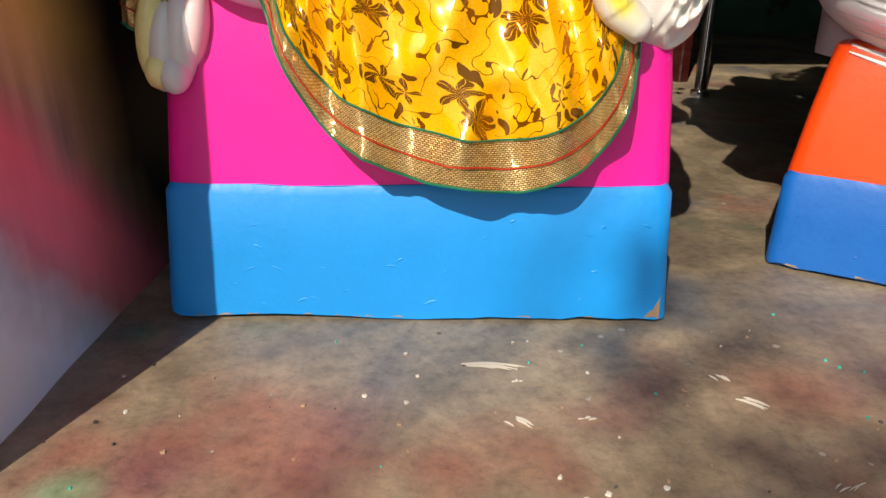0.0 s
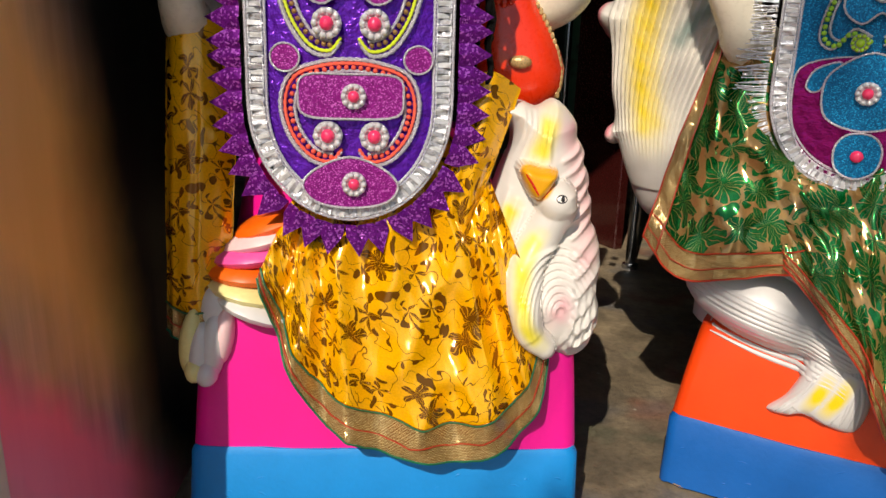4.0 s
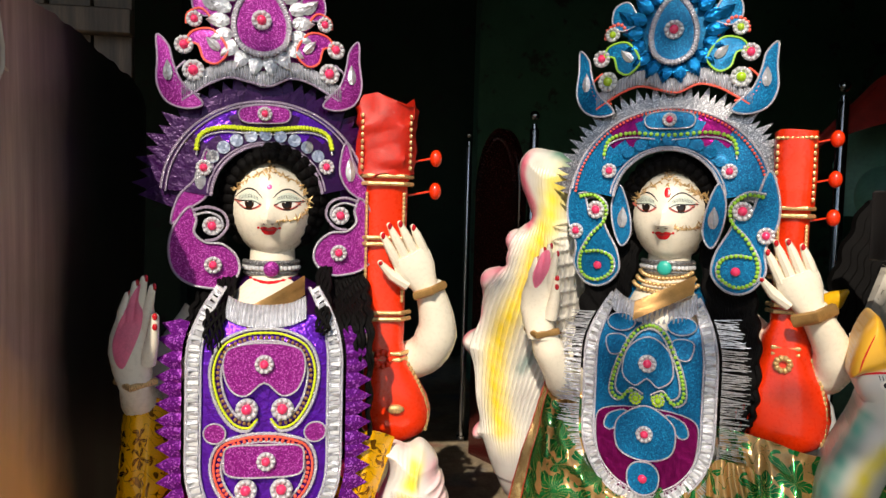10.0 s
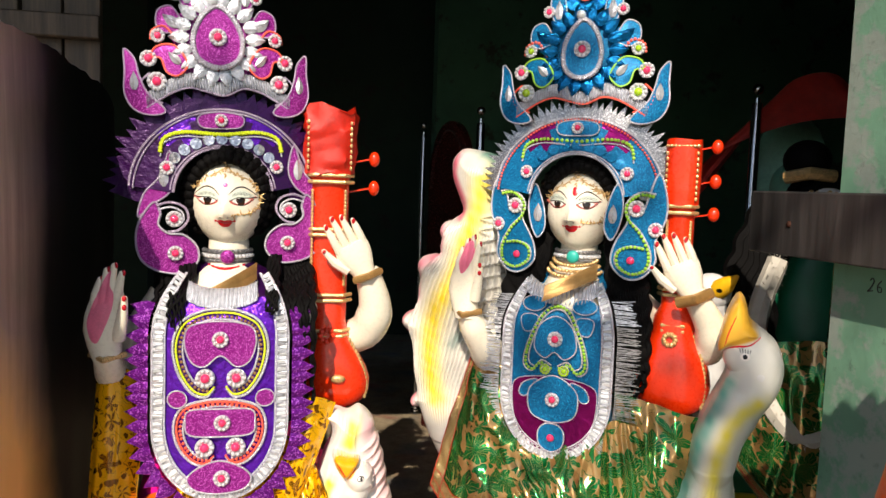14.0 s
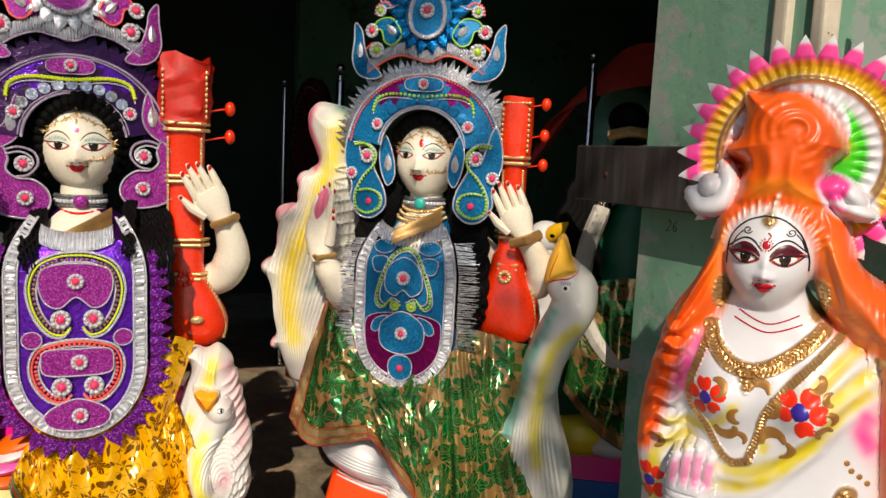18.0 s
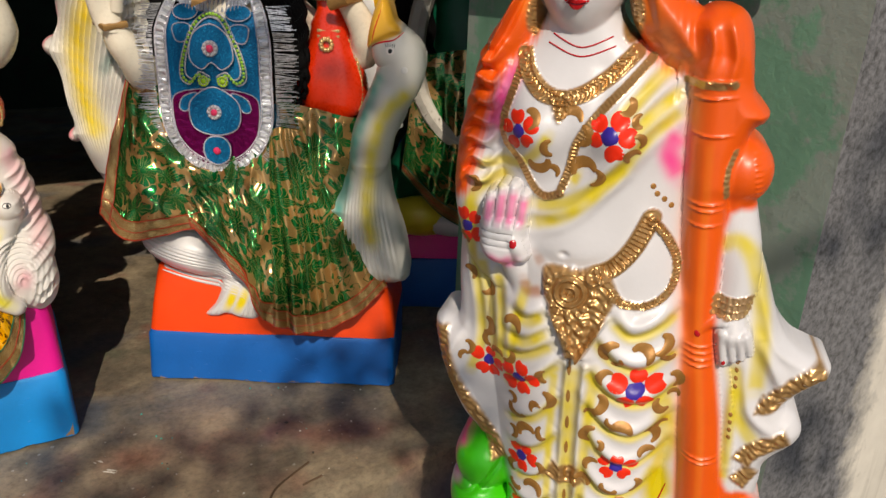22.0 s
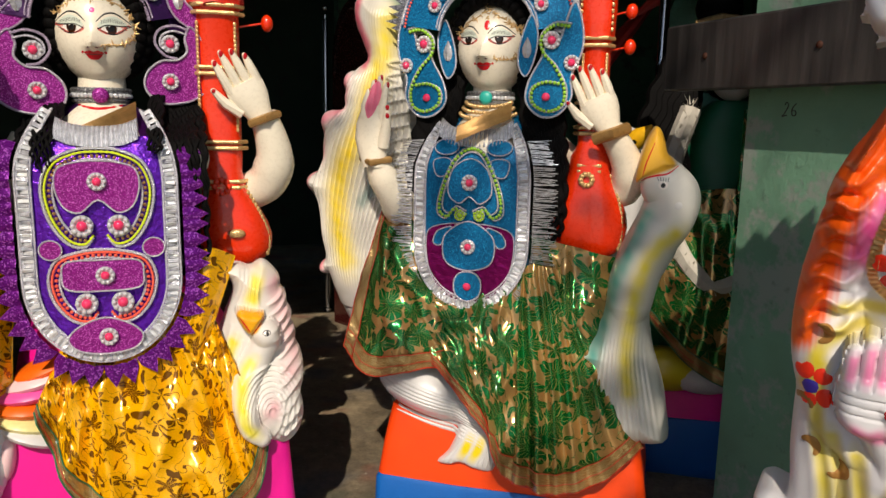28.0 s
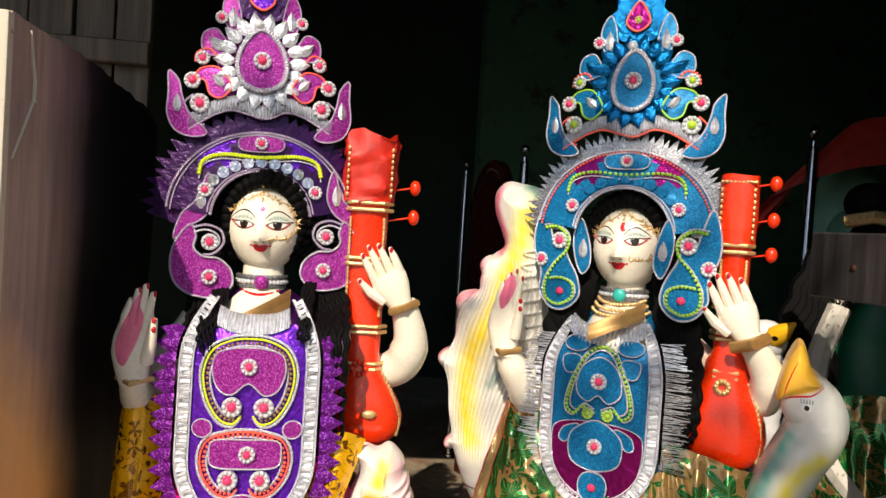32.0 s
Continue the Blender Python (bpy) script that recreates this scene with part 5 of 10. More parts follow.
def build_statue_yellow():
    k = Relief()
    bird_relief(k)
    plinth(k, -0.231, 0.229, 0.30, 0.13, 0.30, "blue", "pink")
    k.rings([(-0.02, 0.16, 0.28, 0.19, 0.13), (-0.02, 0.16, 0.36, 0.18, 0.13), (-0.03, 0.15, 0.44, 0.15, 0.12), (-0.04, 0.15, 0.50, 0.12, 0.10)], "pink", 28, 2.4)
    for i, (x, z, t, m) in enumerate(((-0.150, 0.300, 20, "white"), (-0.158, 0.318, 12, "yfade"), (-0.160, 0.338, 4, "amber"), (-0.155, 0.358, -6, "rose"), (-0.145, 0.376, -14, "peach"), (-0.135, 0.392, -20, "amber"))):
        k.ball((x, 0.030 + 0.006 * i, z), (0.052, 0.045, 0.015), m, Matrix.Rotation(radians(t), 3, "Y"), 16, 8)
    k.rings([(-0.04, 0.12, 0.44, 0.10, 0.075), (-0.04, 0.115, 0.52, 0.088, 0.07), (-0.04, 0.115, 0.60, 0.092, 0.068), (-0.042, 0.12, 0.68, 0.105, 0.07), (-0.043, 0.135, 0.735, 0.115, 0.06), (-0.045, 0.15, 0.765, 0.08, 0.05), (-0.046, 0.152, 0.785, 0.042, 0.042)], "plum", 28, 2.2)
    k.rings([(-0.046, 0.115, 0.69, 0.062, 0.078), (-0.046, 0.122, 0.735, 0.070, 0.076), (-0.046, 0.138, 0.765, 0.056, 0.060), (-0.046, 0.152, 0.79, 0.036, 0.037), (-0.046, 0.155, 0.83, 0.034, 0.035)], "skin")
    hc = (-0.046, 0.155, 0.891)
    k.head(hc, 0.066, 0.066, 0.077, "skin", 0.06, -0.44)
    k.ball((-0.046, 0.185, 0.90), (0.082, 0.065, 0.085), "hair", seg=22, rows=14)
    rnd = random.Random(5)
    for s in (-1, 1):      # waves of dark hair round the face
        for i in range(12):
            g = radians(4 + i * 12)
            for j in range(2):
                k.ball((-0.046 + s * (0.061 + 0.011 * j) * math.sin(g), 0.108 + 0.003 * i + 0.012 * j, 0.900 + (0.068 + 0.010 * j) * math.cos(g)), (0.0125, 0.015, 0.0120), "hair", seg=9, rows=6)
        for j in range(7 if s < 0 else 14):
            x0 = -0.046 + s * (0.076 + 0.003 * j if s < 0 else 0.090 + 0.0038 * j)
            w = rnd.uniform(-0.004, 0.004)
            low = 0.68 + 0.01 * (j % 3) if s < 0 else 0.50 + 0.014 * ((j * 7) % 11)
            c = curve([(x0, 0.165, 0.87), (x0 + s * 0.003, 0.158, 0.80), (x0 + s * 0.006 + w, 0.105, 0.755), (x0 + s * 0.010 + w, (0.035 if s > 0 else 0.05) - 0.002 * (j % 3), 0.72), (x0 + s * 0.008 + w * 2, 0.035, 0.63 if s > 0 else 0.70), (x0 + s * 0.008 + w * 2, 0.040 if s > 0 else 0.035, low)], 14)
            k.tube([p + Vector((0.0022 * math.sin(i * 0.9 + j), 0.002 * math.cos(i * 1.1 + j), 0)) for i, p in enumerate(c)], [0.0062 - 0.0030 * i / len(c) for i in range(len(c))], "hair", 6)
    for x0, sg, low in [(-0.096 - 0.0045 * j, -1, 0.688 + 0.007 * (j % 3)) for j in range(6)] + [(0.028 + 0.005 * j, 1, 0.728 - 0.006 * (j % 3)) for j in range(4)]:
        c = curve([(x0, 0.135, 0.80), (x0, 0.085, 0.768), (x0 + sg * 0.002, 0.030, 0.745), (x0 + sg * 0.003, 0.008, 0.722), (x0 + sg * 0.001, 0.004, low)], 10)
        k.tube([p + Vector((0.0016 * math.sin(i * 0.9 + sg * x0 * 900), 0.0015 * math.cos(i * 1.1 + x0 * 700), 0)) for i, p in enumerate(c)], [0.0050 - 0.0038 * i / len(c) for i in range(len(c))], "hair", 6)
    # raised arm with a rosy palm
    k.tube(curve([(-0.145, 0.13, 0.72), (-0.19, 0.11, 0.66), (-0.212, 0.08, 0.60), (-0.216, 0.036, 0.625), (-0.215, 0.022, 0.655)], 5), [0.036, 0.034, 0.032, 0.031, 0.030, 0.030, 0.030, 0.03, 0.03, 0.03, 0.029, 0.029, 0.028, 0.027, 0.026, 0.024, 0.023, 0.022, 0.021, 0.021, 0.021], "skin", 14)
    blessing_hand(k, 0.014, 0.020, 0.0)
    k.tube([(-0.241, 0.022, 0.648), (-0.215, -0.004, 0.644), (-0.188, 0.022, 0.648)], 0.005, "gold", 8)
    # arm that holds the lute
    k.tube(curve([(0.065, 0.15, 0.73), (0.14, 0.19, 0.645), (0.198, 0.17, 0.655), (0.216, 0.145, 0.705), (0.198, 0.13, 0.775)], 5), [0.035] * 5 + [0.033] * 5 + [0.034] * 5 + [0.031, 0.029, 0.027, 0.025, 0.023, 0.022], "skin", 14)
    k.hand((0.197, 0.128, 0.765), (0.140, 0.11, 0.872), (-0.6, 0, -0.8), (0.1, -1, 0), 0.98, "skin", None, 0.05)
    k.tube([(0.222, 0.125, 0.775), (0.20, 0.10, 0.768), (0.176, 0.115, 0.758)], 0.007, "oldgold", 8)
    veena(k, 0.128, 0.165, 0.50, 1.062, 0.044, (0.150, 0.58, 0.062))
    for z in (0.976, 0.923):
        k.tube([(0.165, 0.17, z - 0.008), (0.205, 0.171, z)], 0.0018, "red", 6)
        k.ball((0.210, 0.171, z), (0.010, 0.010, 0.014), "red", seg=12, rows=8)
    k.ball((0.150, 0.118, 0.578), (0.014, 0.006, 0.008), "gold", seg=10, rows=6)
    for i in range(8):
        a = 2 * math.pi * i / 8
        k.ball((0.128 + 0.011 * math.cos(a), 0.130, 0.655 + 0.011 * math.sin(a)), 0.0055, "red", seg=7, rows=5)
    # foot and cloth end at the side
    for x, z, a, h, m in ((-0.224, 0.262, 0.013, 0.040, "yfade"), (-0.213, 0.250, 0.014, 0.038, "white"), (-0.199, 0.256, 0.015, 0.042, "white"), (-0.187, 0.270, 0.012, 0.036, "peach"), (-0.218, 0.232, 0.012, 0.016, "yfade"), (-0.205, 0.228, 0.013, 0.016, "white"), (-0.194, 0.300, 0.022, 0.030, "white")):
        k.ball((x, 0.004 + 0.3 * (z - 0.24), z), (a, 0.018, h), m, Matrix.Rotation(radians(8), 3, "Y"), 14, 10)
    k.settle()
    k.features(hc, 0.066, 0.077, "lid", 0.05, -0.44, es=0.82)
    k.oval(0.188, 0.438, 0.0062, 0.0046, "black", 0.001)
    k.oval(0.188, 0.438, 0.0052, 0.0036, "eyewhite", 0.0018)
    k.oval(0.189, 0.438, 0.0028, 0.0033, "black", 0.0026)
    k.stripe([(0.148, 0.464), (0.155, 0.454), (0.163, 0.441)], 0.0013, "lip", 0.001, 5)
    k.stripe([(0.183, 0.462), (0.178, 0.450), (0.168, 0.436)], 0.0011, "lip", 0.001, 5)
    chips(k, -0.22, 0.22, 0.0, 14, 7)
    k.decal([(0.229, 0.002), (0.229, 0.030), (0.205, 0.002)], "clay", 0.0012)
    k.filigree([(-0.103, 0.912), (-0.085, 0.930), (-0.066, 0.938), (-0.047, 0.950), (-0.028, 0.938), (-0.008, 0.930), (0.010, 0.912)], 0.0032, 0.0075, seed=3)
    k.filigree([(-0.047, 0.962), (-0.047, 0.935)], 0.003, 0.006, seed=4)
    k.filigree([(-0.036, 0.870), (-0.022, 0.872), (-0.006, 0.874), (0.006, 0.884), (0.012, 0.905)], 0.0028, 0.007, seed=5)
    k.oval(-0.046, 0.921, 0.004, 0.004, "rose", 0.002)
    rosy_palm(k, 0.014, 0.0, "rosypalm", True)
    k.stripe([(-0.10, 0.792), (-0.046, 0.778), (0.01, 0.792)], 0.002, "lip", 0.0015)
    ob = k.done("statue")
    ob.matrix_world = A0
    return tagged(ob, "ivory-faced clay goddess figure on a pink and blue plinth", "statue", "clay statues")


build_statue_yellow()

# -- the statue in green --
B0 = pose(0.601, 0.0075, 0, 0, 0, -31.4)


def plume_relief(k):
    """Tail plume sweeping up behind the raised arm."""
    k.plan(-0.475, -0.190, 0.330, 1.030, 0.0016, "e6e3da")
    edge_l = [(-0.326, 1.010), (-0.347, 0.986), (-0.345, 0.950), (-0.326, 0.905), (-0.320, 0.880), (-0.350, 0.858), (-0.366, 0.820), (-0.368, 0.790), (-0.398, 0.782), (-0.415, 0.760), (-0.412, 0.715), (-0.415, 0.685), (-0.428, 0.664), (-0.449, 0.650), (-0.440, 0.620), (-0.424, 0.597), (-0.418, 0.535), (-0.410, 0.496), (-0.416, 0.472), (-0.402, 0.455), (-0.384, 0.409), (-0.347, 0.351)]
    k.sheet(edge_l + [(-0.28, 0.36), (-0.26, 0.48), (-0.225, 0.60), (-0.205, 0.70), (-0.212, 0.762), (-0.214, 0.830), (-0.232, 0.868), (-0.238, 0.916), (-0.230, 0.966), (-0.262, 0.998), (-0.298, 1.008)], -0.165, -0.105, 0.060)
    for u, v, r in ((-0.350, 0.838, 0.018), (-0.398, 0.762, 0.018), (-0.432, 0.642, 0.016), (-0.409, 0.470, 0.013)):
        k.dome(u, v, r, r * 1.25, -0.160, 0.040, 0, 0.004)
    for i in range(19):    # combed feather lines
        f = i / 18
        k.ridge([(-0.372 + 0.075 * f, 0.40), (-0.408 + 0.120 * f, 0.50), (-0.418 + 0.165 * f, 0.60), (-0.410 + 0.195 * f, 0.70), (-0.368 + 0.150 * f, 0.79), (-0.330 + 0.095 * f, 0.88), (-0.338 + 0.100 * f, 0.95), (-0.325 + 0.090 * f, 1.00)], 0.0030, 0.0095)
    for i in range(11):    # barbs that fan out from the spine
        v = 0.63 + 0.024 * i
        k.ridge([(-0.300 + 0.05 * max(0.0, v - 0.72) / 0.1, v - 0.012), (-0.262, v), (-0.205, v + 0.014)], 0.0034, 0.0080)
    k.air([(-0.310, 0.992), (-0.292, 0.955), (-0.285, 0.915)], 0.0160, "a8a08c", 0.55, 1.1)
    k.air([(-0.258, 0.972), (-0.272, 0.894), (-0.290, 0.840), (-0.312, 0.756), (-0.352, 0.681), (-0.364, 0.619), (-0.360, 0.546), (-0.342, 0.470)], 0.0240, "f2da02", 0.95, 1.0)
    k.air([(-0.322, 1.002), (-0.332, 0.955), (-0.310, 0.900), (-0.322, 0.860)], 0.0110, "e85078", 0.9)
    k.air([(-0.356, 0.858), (-0.368, 0.800), (-0.392, 0.775), (-0.412, 0.755), (-0.414, 0.690)], 0.0140, "ea8098", 0.9, 1.1)
    k.air([(-0.416, 0.700), (-0.444, 0.645), (-0.430, 0.600), (-0.420, 0.500), (-0.410, 0.465)], 0.0085, "ee6480", 0.9)
    k.air([(-0.285, 1.004), (-0.252, 0.994), (-0.234, 0.962)], 0.0150, "1f8672", 0.9, 1.1)
    k.air([(-0.27, 0.66), (-0.30, 0.63), (-0.32, 0.60)], 0.0120, "2c7a78", 0.6, 1.1)
    k.cast(-0.02 + 0.22, "moulded")


def swan_relief(k):
    """Swan standing at the side: full body, rising neck, bill turned up."""
    k.plan(0.090, 0.320, 0.222, 0.790, 0.0015, "dedcd4")
    k.sheet([(0.262, 0.561), (0.242, 0.521), (0.229, 0.465), (0.236, 0.397), (0.258, 0.328), (0.268, 0.280), (0.266, 0.230), (0.170, 0.230), (0.146, 0.286), (0.123, 0.352), (0.107, 0.385), (0.150, 0.445), (0.160, 0.518), (0.180, 0.573), (0.212, 0.628), (0.26, 0.62)], -0.040, 0.026, 0.055)
    k.limb([(0.196, 0.48, 0.036, -0.016), (0.206, 0.53, 0.037, -0.014), (0.226, 0.58, 0.038, -0.012), (0.247, 0.625, 0.042, -0.012), (0.251, 0.655, 0.043, -0.012), (0.240, 0.672, 0.040, -0.010)], 1.0, 0.006)
    k.sheet([(0.193, 0.676), (0.194, 0.702), (0.203, 0.738), (0.216, 0.764), (0.226, 0.762), (0.234, 0.742), (0.240, 0.722), (0.256, 0.708), (0.236, 0.694), (0.212, 0.684)], -0.006, 0.026, 0.016, 0.003, 3)
    for q in range(12):
        k.ridge([(0.158 + 0.009 * q, 0.245), (0.150 + 0.0085 * q, 0.31), (0.156 + 0.0062 * q, 0.40), (0.166 + 0.0055 * q, 0.47)], 0.0028, 0.0040)
    k.air([(0.216, 0.640), (0.194, 0.584), (0.172, 0.519), (0.152, 0.431), (0.136, 0.363)], 0.0135, "2aa090", 0.85, 1.1)
    k.air([(0.270, 0.606), (0.228, 0.570), (0.207, 0.515), (0.197, 0.445), (0.196, 0.378), (0.206, 0.320)], 0.0135, "ecd818", 0.9, 1.1)
    k.fill([(0.190, 0.676), (0.192, 0.704), (0.201, 0.740), (0.217, 0.768), (0.229, 0.764), (0.237, 0.744), (0.243, 0.724), (0.252, 0.706), (0.230, 0.694), (0.208, 0.686)], "f0b414", 0.004, 0.95, 3)
    k.cast(0.09, "moulded")


def build_statue_green():
    k = Relief()
    plume_relief(k)
    swan_relief(k)
    plinth(k, -0.250, 0.244, 0.28, 0.107, 0.242, "navy", "orange", 0.004, 0.03)
    k.rings([(-0.06, 0.15, 0.22, 0.20, 0.12), (-0.06, 0.15, 0.32, 0.20, 0.12), (-0.07, 0.14, 0.42, 0.14, 0.11), (-0.075, 0.13, 0.50, 0.10, 0.08)], "white", 28, 2.3)
    k.rings([(-0.075, 0.10, 0.44, 0.10, 0.075), (-0.075, 0.10, 0.52, 0.085, 0.07), (-0.075, 0.10, 0.60, 0.09, 0.068), (-0.075, 0.105, 0.68, 0.105, 0.065), (-0.072, 0.115, 0.735, 0.115, 0.055), (-0.07, 0.12, 0.765, 0.08, 0.05), (-0.07, 0.12, 0.785, 0.04, 0.04)], "blueseq", 28, 2.2)
    k.rings([(-0.07, 0.085, 0.69, 0.060, 0.070), (-0.07, 0.090, 0.735, 0.068, 0.070), (-0.07, 0.105, 0.768, 0.053, 0.056), (-0.07, 0.118, 0.79, 0.036, 0.036), (-0.068, 0.118, 0.84, 0.034, 0.034)], "skin")
    hc = (-0.068, 0.115, 0.896)
    k.head(hc, 0.066, 0.066, 0.079, "skin", 0.13, -0.42, -0.09)
    k.ball((-0.066, 0.15, 0.905), (0.083, 0.06, 0.085), "hair", seg=22, rows=14)
    for s in (-1, 1):
        for i in range(12):
            g = radians(4 + i * 12)
            for j in range(2):
                k.ball((-0.068 + s * (0.061 + 0.011 * j) * math.sin(g), 0.070 + 0.003 * i + 0.012 * j, 0.906 + (0.069 + 0.010 * j) * math.cos(g)), (0.0125, 0.015, 0.0120), "hair", seg=9, rows=6)
        for j in range(14):
            x0 = -0.067 + s * (0.052 + 0.0052 * j)
            low = 0.55 + 0.012 * ((j * 5) % 9)
            c = curve([(x0, 0.115, 0.85), (x0 + s * 0.010, 0.085, 0.77), (x0 + s * 0.020, 0.066, 0.70), (x0 + s * 0.022, 0.062, 0.62), (x0 + s * 0.016, 0.060, low)], 14)
            k.tube([p + Vector((0.0025 * math.sin(i * 0.9 + j), 0.002 * math.cos(i * 1.1 + j), 0)) for i, p in enumerate(c)], [0.0075 - 0.0035 * i / len(c) for i in range(len(c))], "hair", 6)
    k.tube(curve([(-0.17, 0.12, 0.70), (-0.205, 0.09, 0.64), (-0.215, 0.06, 0.60), (-0.242, 0.028, 0.66), (-0.254, 0.012, 0.702)], 5), [0.034] * 6 + [0.031] * 7 + [0.027] * 4 + [0.024, 0.022, 0.021, 0.021], "skin", 14)
    blessing_hand(k, -0.026, 0.010, 0.048)
    k.tube([(-0.280, 0.012, 0.700), (-0.254, -0.014, 0.694), (-0.226, 0.012, 0.700)], 0.006, "oldgold", 8)
    k.tube(curve([(0.04, 0.13, 0.72), (0.10, 0.15, 0.67), (0.165, 0.12, 0.655), (0.18, 0.09, 0.69), (0.145, 0.07, 0.76)], 5), [0.034] * 12 + [0.031] * 4 + [0.027, 0.025, 0.023, 0.022, 0.022], "skin", 14)
    k.hand((0.146, 0.07, 0.752), (0.098, 0.05, 0.862), (-0.6, 0, -0.8), (0.1, -1, 0), 0.98, "skin", None, 0.05)
    k.tube([(0.175, 0.068, 0.762), (0.15, 0.036, 0.752), (0.12, 0.05, 0.742)], 0.010, "oldgold", 8, 0.7)
    veena(k, 0.113, 0.11, 0.52, 1.028, 0.030, (0.113, 0.598, 0.070), 0.15)
    for z in (1.016, 0.955, 0.897):
        k.tube([(0.135, 0.108, z - 0.006), (0.165, 0.105, z)], 0.0015, "red", 6)
        k.ball((0.169, 0.105, z), (0.010, 0.010, 0.013), "red", seg=12, rows=8)
    # fish-shaped foot of the swan and its tail fin, low at the front
    k.ball((-0.155, 0.055, 0.275), (0.110, 0.070, 0.050), "white", Matrix.Rotation(radians(16), 3, "Y"), 26, 16)
    k.ball((-0.06, 0.05, 0.245), (0.070, 0.060, 0.040), "white", Matrix.Rotation(radians(16), 3, "Y"), 20, 12)
    fin = curve([(-0.080, 0.245), (-0.098, 0.200), (-0.112, 0.170), (-0.132, 0.147), (-0.110, 0.144), (-0.088, 0.152), (-0.062, 0.143), (-0.027, 0.143), (-0.015, 0.190), (-0.015, 0.240)], 4, True)
    feather_pad(k, [(p[0], p[1]) for p in fin], lambda u, v, h: Vector((u, 0.012 - h + 0.12 * max(0.0, v - 0.2), v)), 0.018, "white")
    k.settle()
    k.features(hc, 0.066, 0.079, "lid", 0.13, -0.42, -0.07, es=0.80)
    chips(k, -0.24, 0.235, 1.0, 12, 9)
    k.stripe([(-0.069, 0.938), (-0.068, 0.922)], 0.005, "lip", 0.002)
    k.settle()
    rosy_palm(k, -0.026, 0.048, "rosypalm", False)
    k.oval(0.234, 0.676, 0.0075, 0.0068, "eyewhite", 0.001)
    k.oval(0.234, 0.676, 0.0040, 0.0044, "black", 0.0018)
    for q in range(5):
        k.stripe([(0.227 + 0.0035 * q, 0.682), (0.225 + 0.0042 * q, 0.688)], 0.0005, "black", 0.0012, 3, False)
    k.stripe([(0.194, 0.672), (0.206, 0.684), (0.222, 0.690), (0.240, 0.694), (0.256, 0.706)], 0.0014, "lip", 0.001)
    k.stripe([(0.202, 0.688), (0.207, 0.710), (0.218, 0.742)], 0.0010, "lip", 0.001)
    k.oval(0.259, 0.645, 0.0060, 0.0060, "white", 0.003)
    for i in range(11):    # long feather ridges and the fan of the fin
        k.stripe([(-0.255 + 0.004 * i, 0.318 - 0.0085 * i), (-0.19 + 0.004 * i, 0.300 - 0.0085 * i), (-0.11 + 0.004 * i, 0.276 - 0.0075 * i), (-0.045, 0.250 - 0.006 * i)], 0.0032, "white", 0.0065, 7)
        k.stripe([(-0.075 + 0.004 * i, 0.225), (-0.090 + 0.0065 * i, 0.190), (-0.122 + 0.0095 * i, 0.150)], 0.0026, "white", 0.0045, 6)
    k.mist([(-0.235, 0.275), (-0.17, 0.255), (-0.10, 0.235)], 0.010, "s_pink", lift=0.006)
    k.mist([(-0.245, 0.262), (-0.19, 0.246), (-0.12, 0.226), (-0.075, 0.212)], 0.012, "s_amber", lift=0.0065)
    for x in (0.0, 0.022):
        k.mist([(-0.062 + x, 0.220), (-0.075 + x, 0.185), (-0.092 + x, 0.155)], 0.012, "s_yel", lift=0.006)
    for i in range(10):
        a = 2 * math.pi * i / 10
        k.ball((0.110 + 0.010 * math.cos(a), 0.070, 0.672 + 0.010 * math.sin(a)), 0.005, "gold", seg=7, rows=5)
    k.filigree([(-0.125, 0.915), (-0.107, 0.935), (-0.088, 0.944), (-0.068, 0.956), (-0.048, 0.944), (-0.030, 0.935), (-0.010, 0.915)], 0.0032, 0.0080, seed=6)
    k.filigree([(-0.068, 0.968), (-0.068, 0.940)], 0.003, 0.006, seed=7)
    k.filigree([(-0.058, 0.874), (-0.044, 0.872), (-0.028, 0.874), (-0.014, 0.886), (-0.008, 0.905)], 0.0028, 0.007, seed=8)
    k.filigree([(-0.04, 0.935), (-0.02, 0.93), (-0.008, 0.92)], 0.0028, 0.009, seed=9)
    ob = k.done("statue")
    ob.matrix_world = B0
    return tagged(ob, "clay goddess figure with swan on an orange and blue plinth", "statue", "clay statues")


build_statue_green()

# -- the standing white statue with orange hair: a moulded plaster relief --
D0 = pose(0.8, -0.70, -0.18, 0, 0, -47.6)


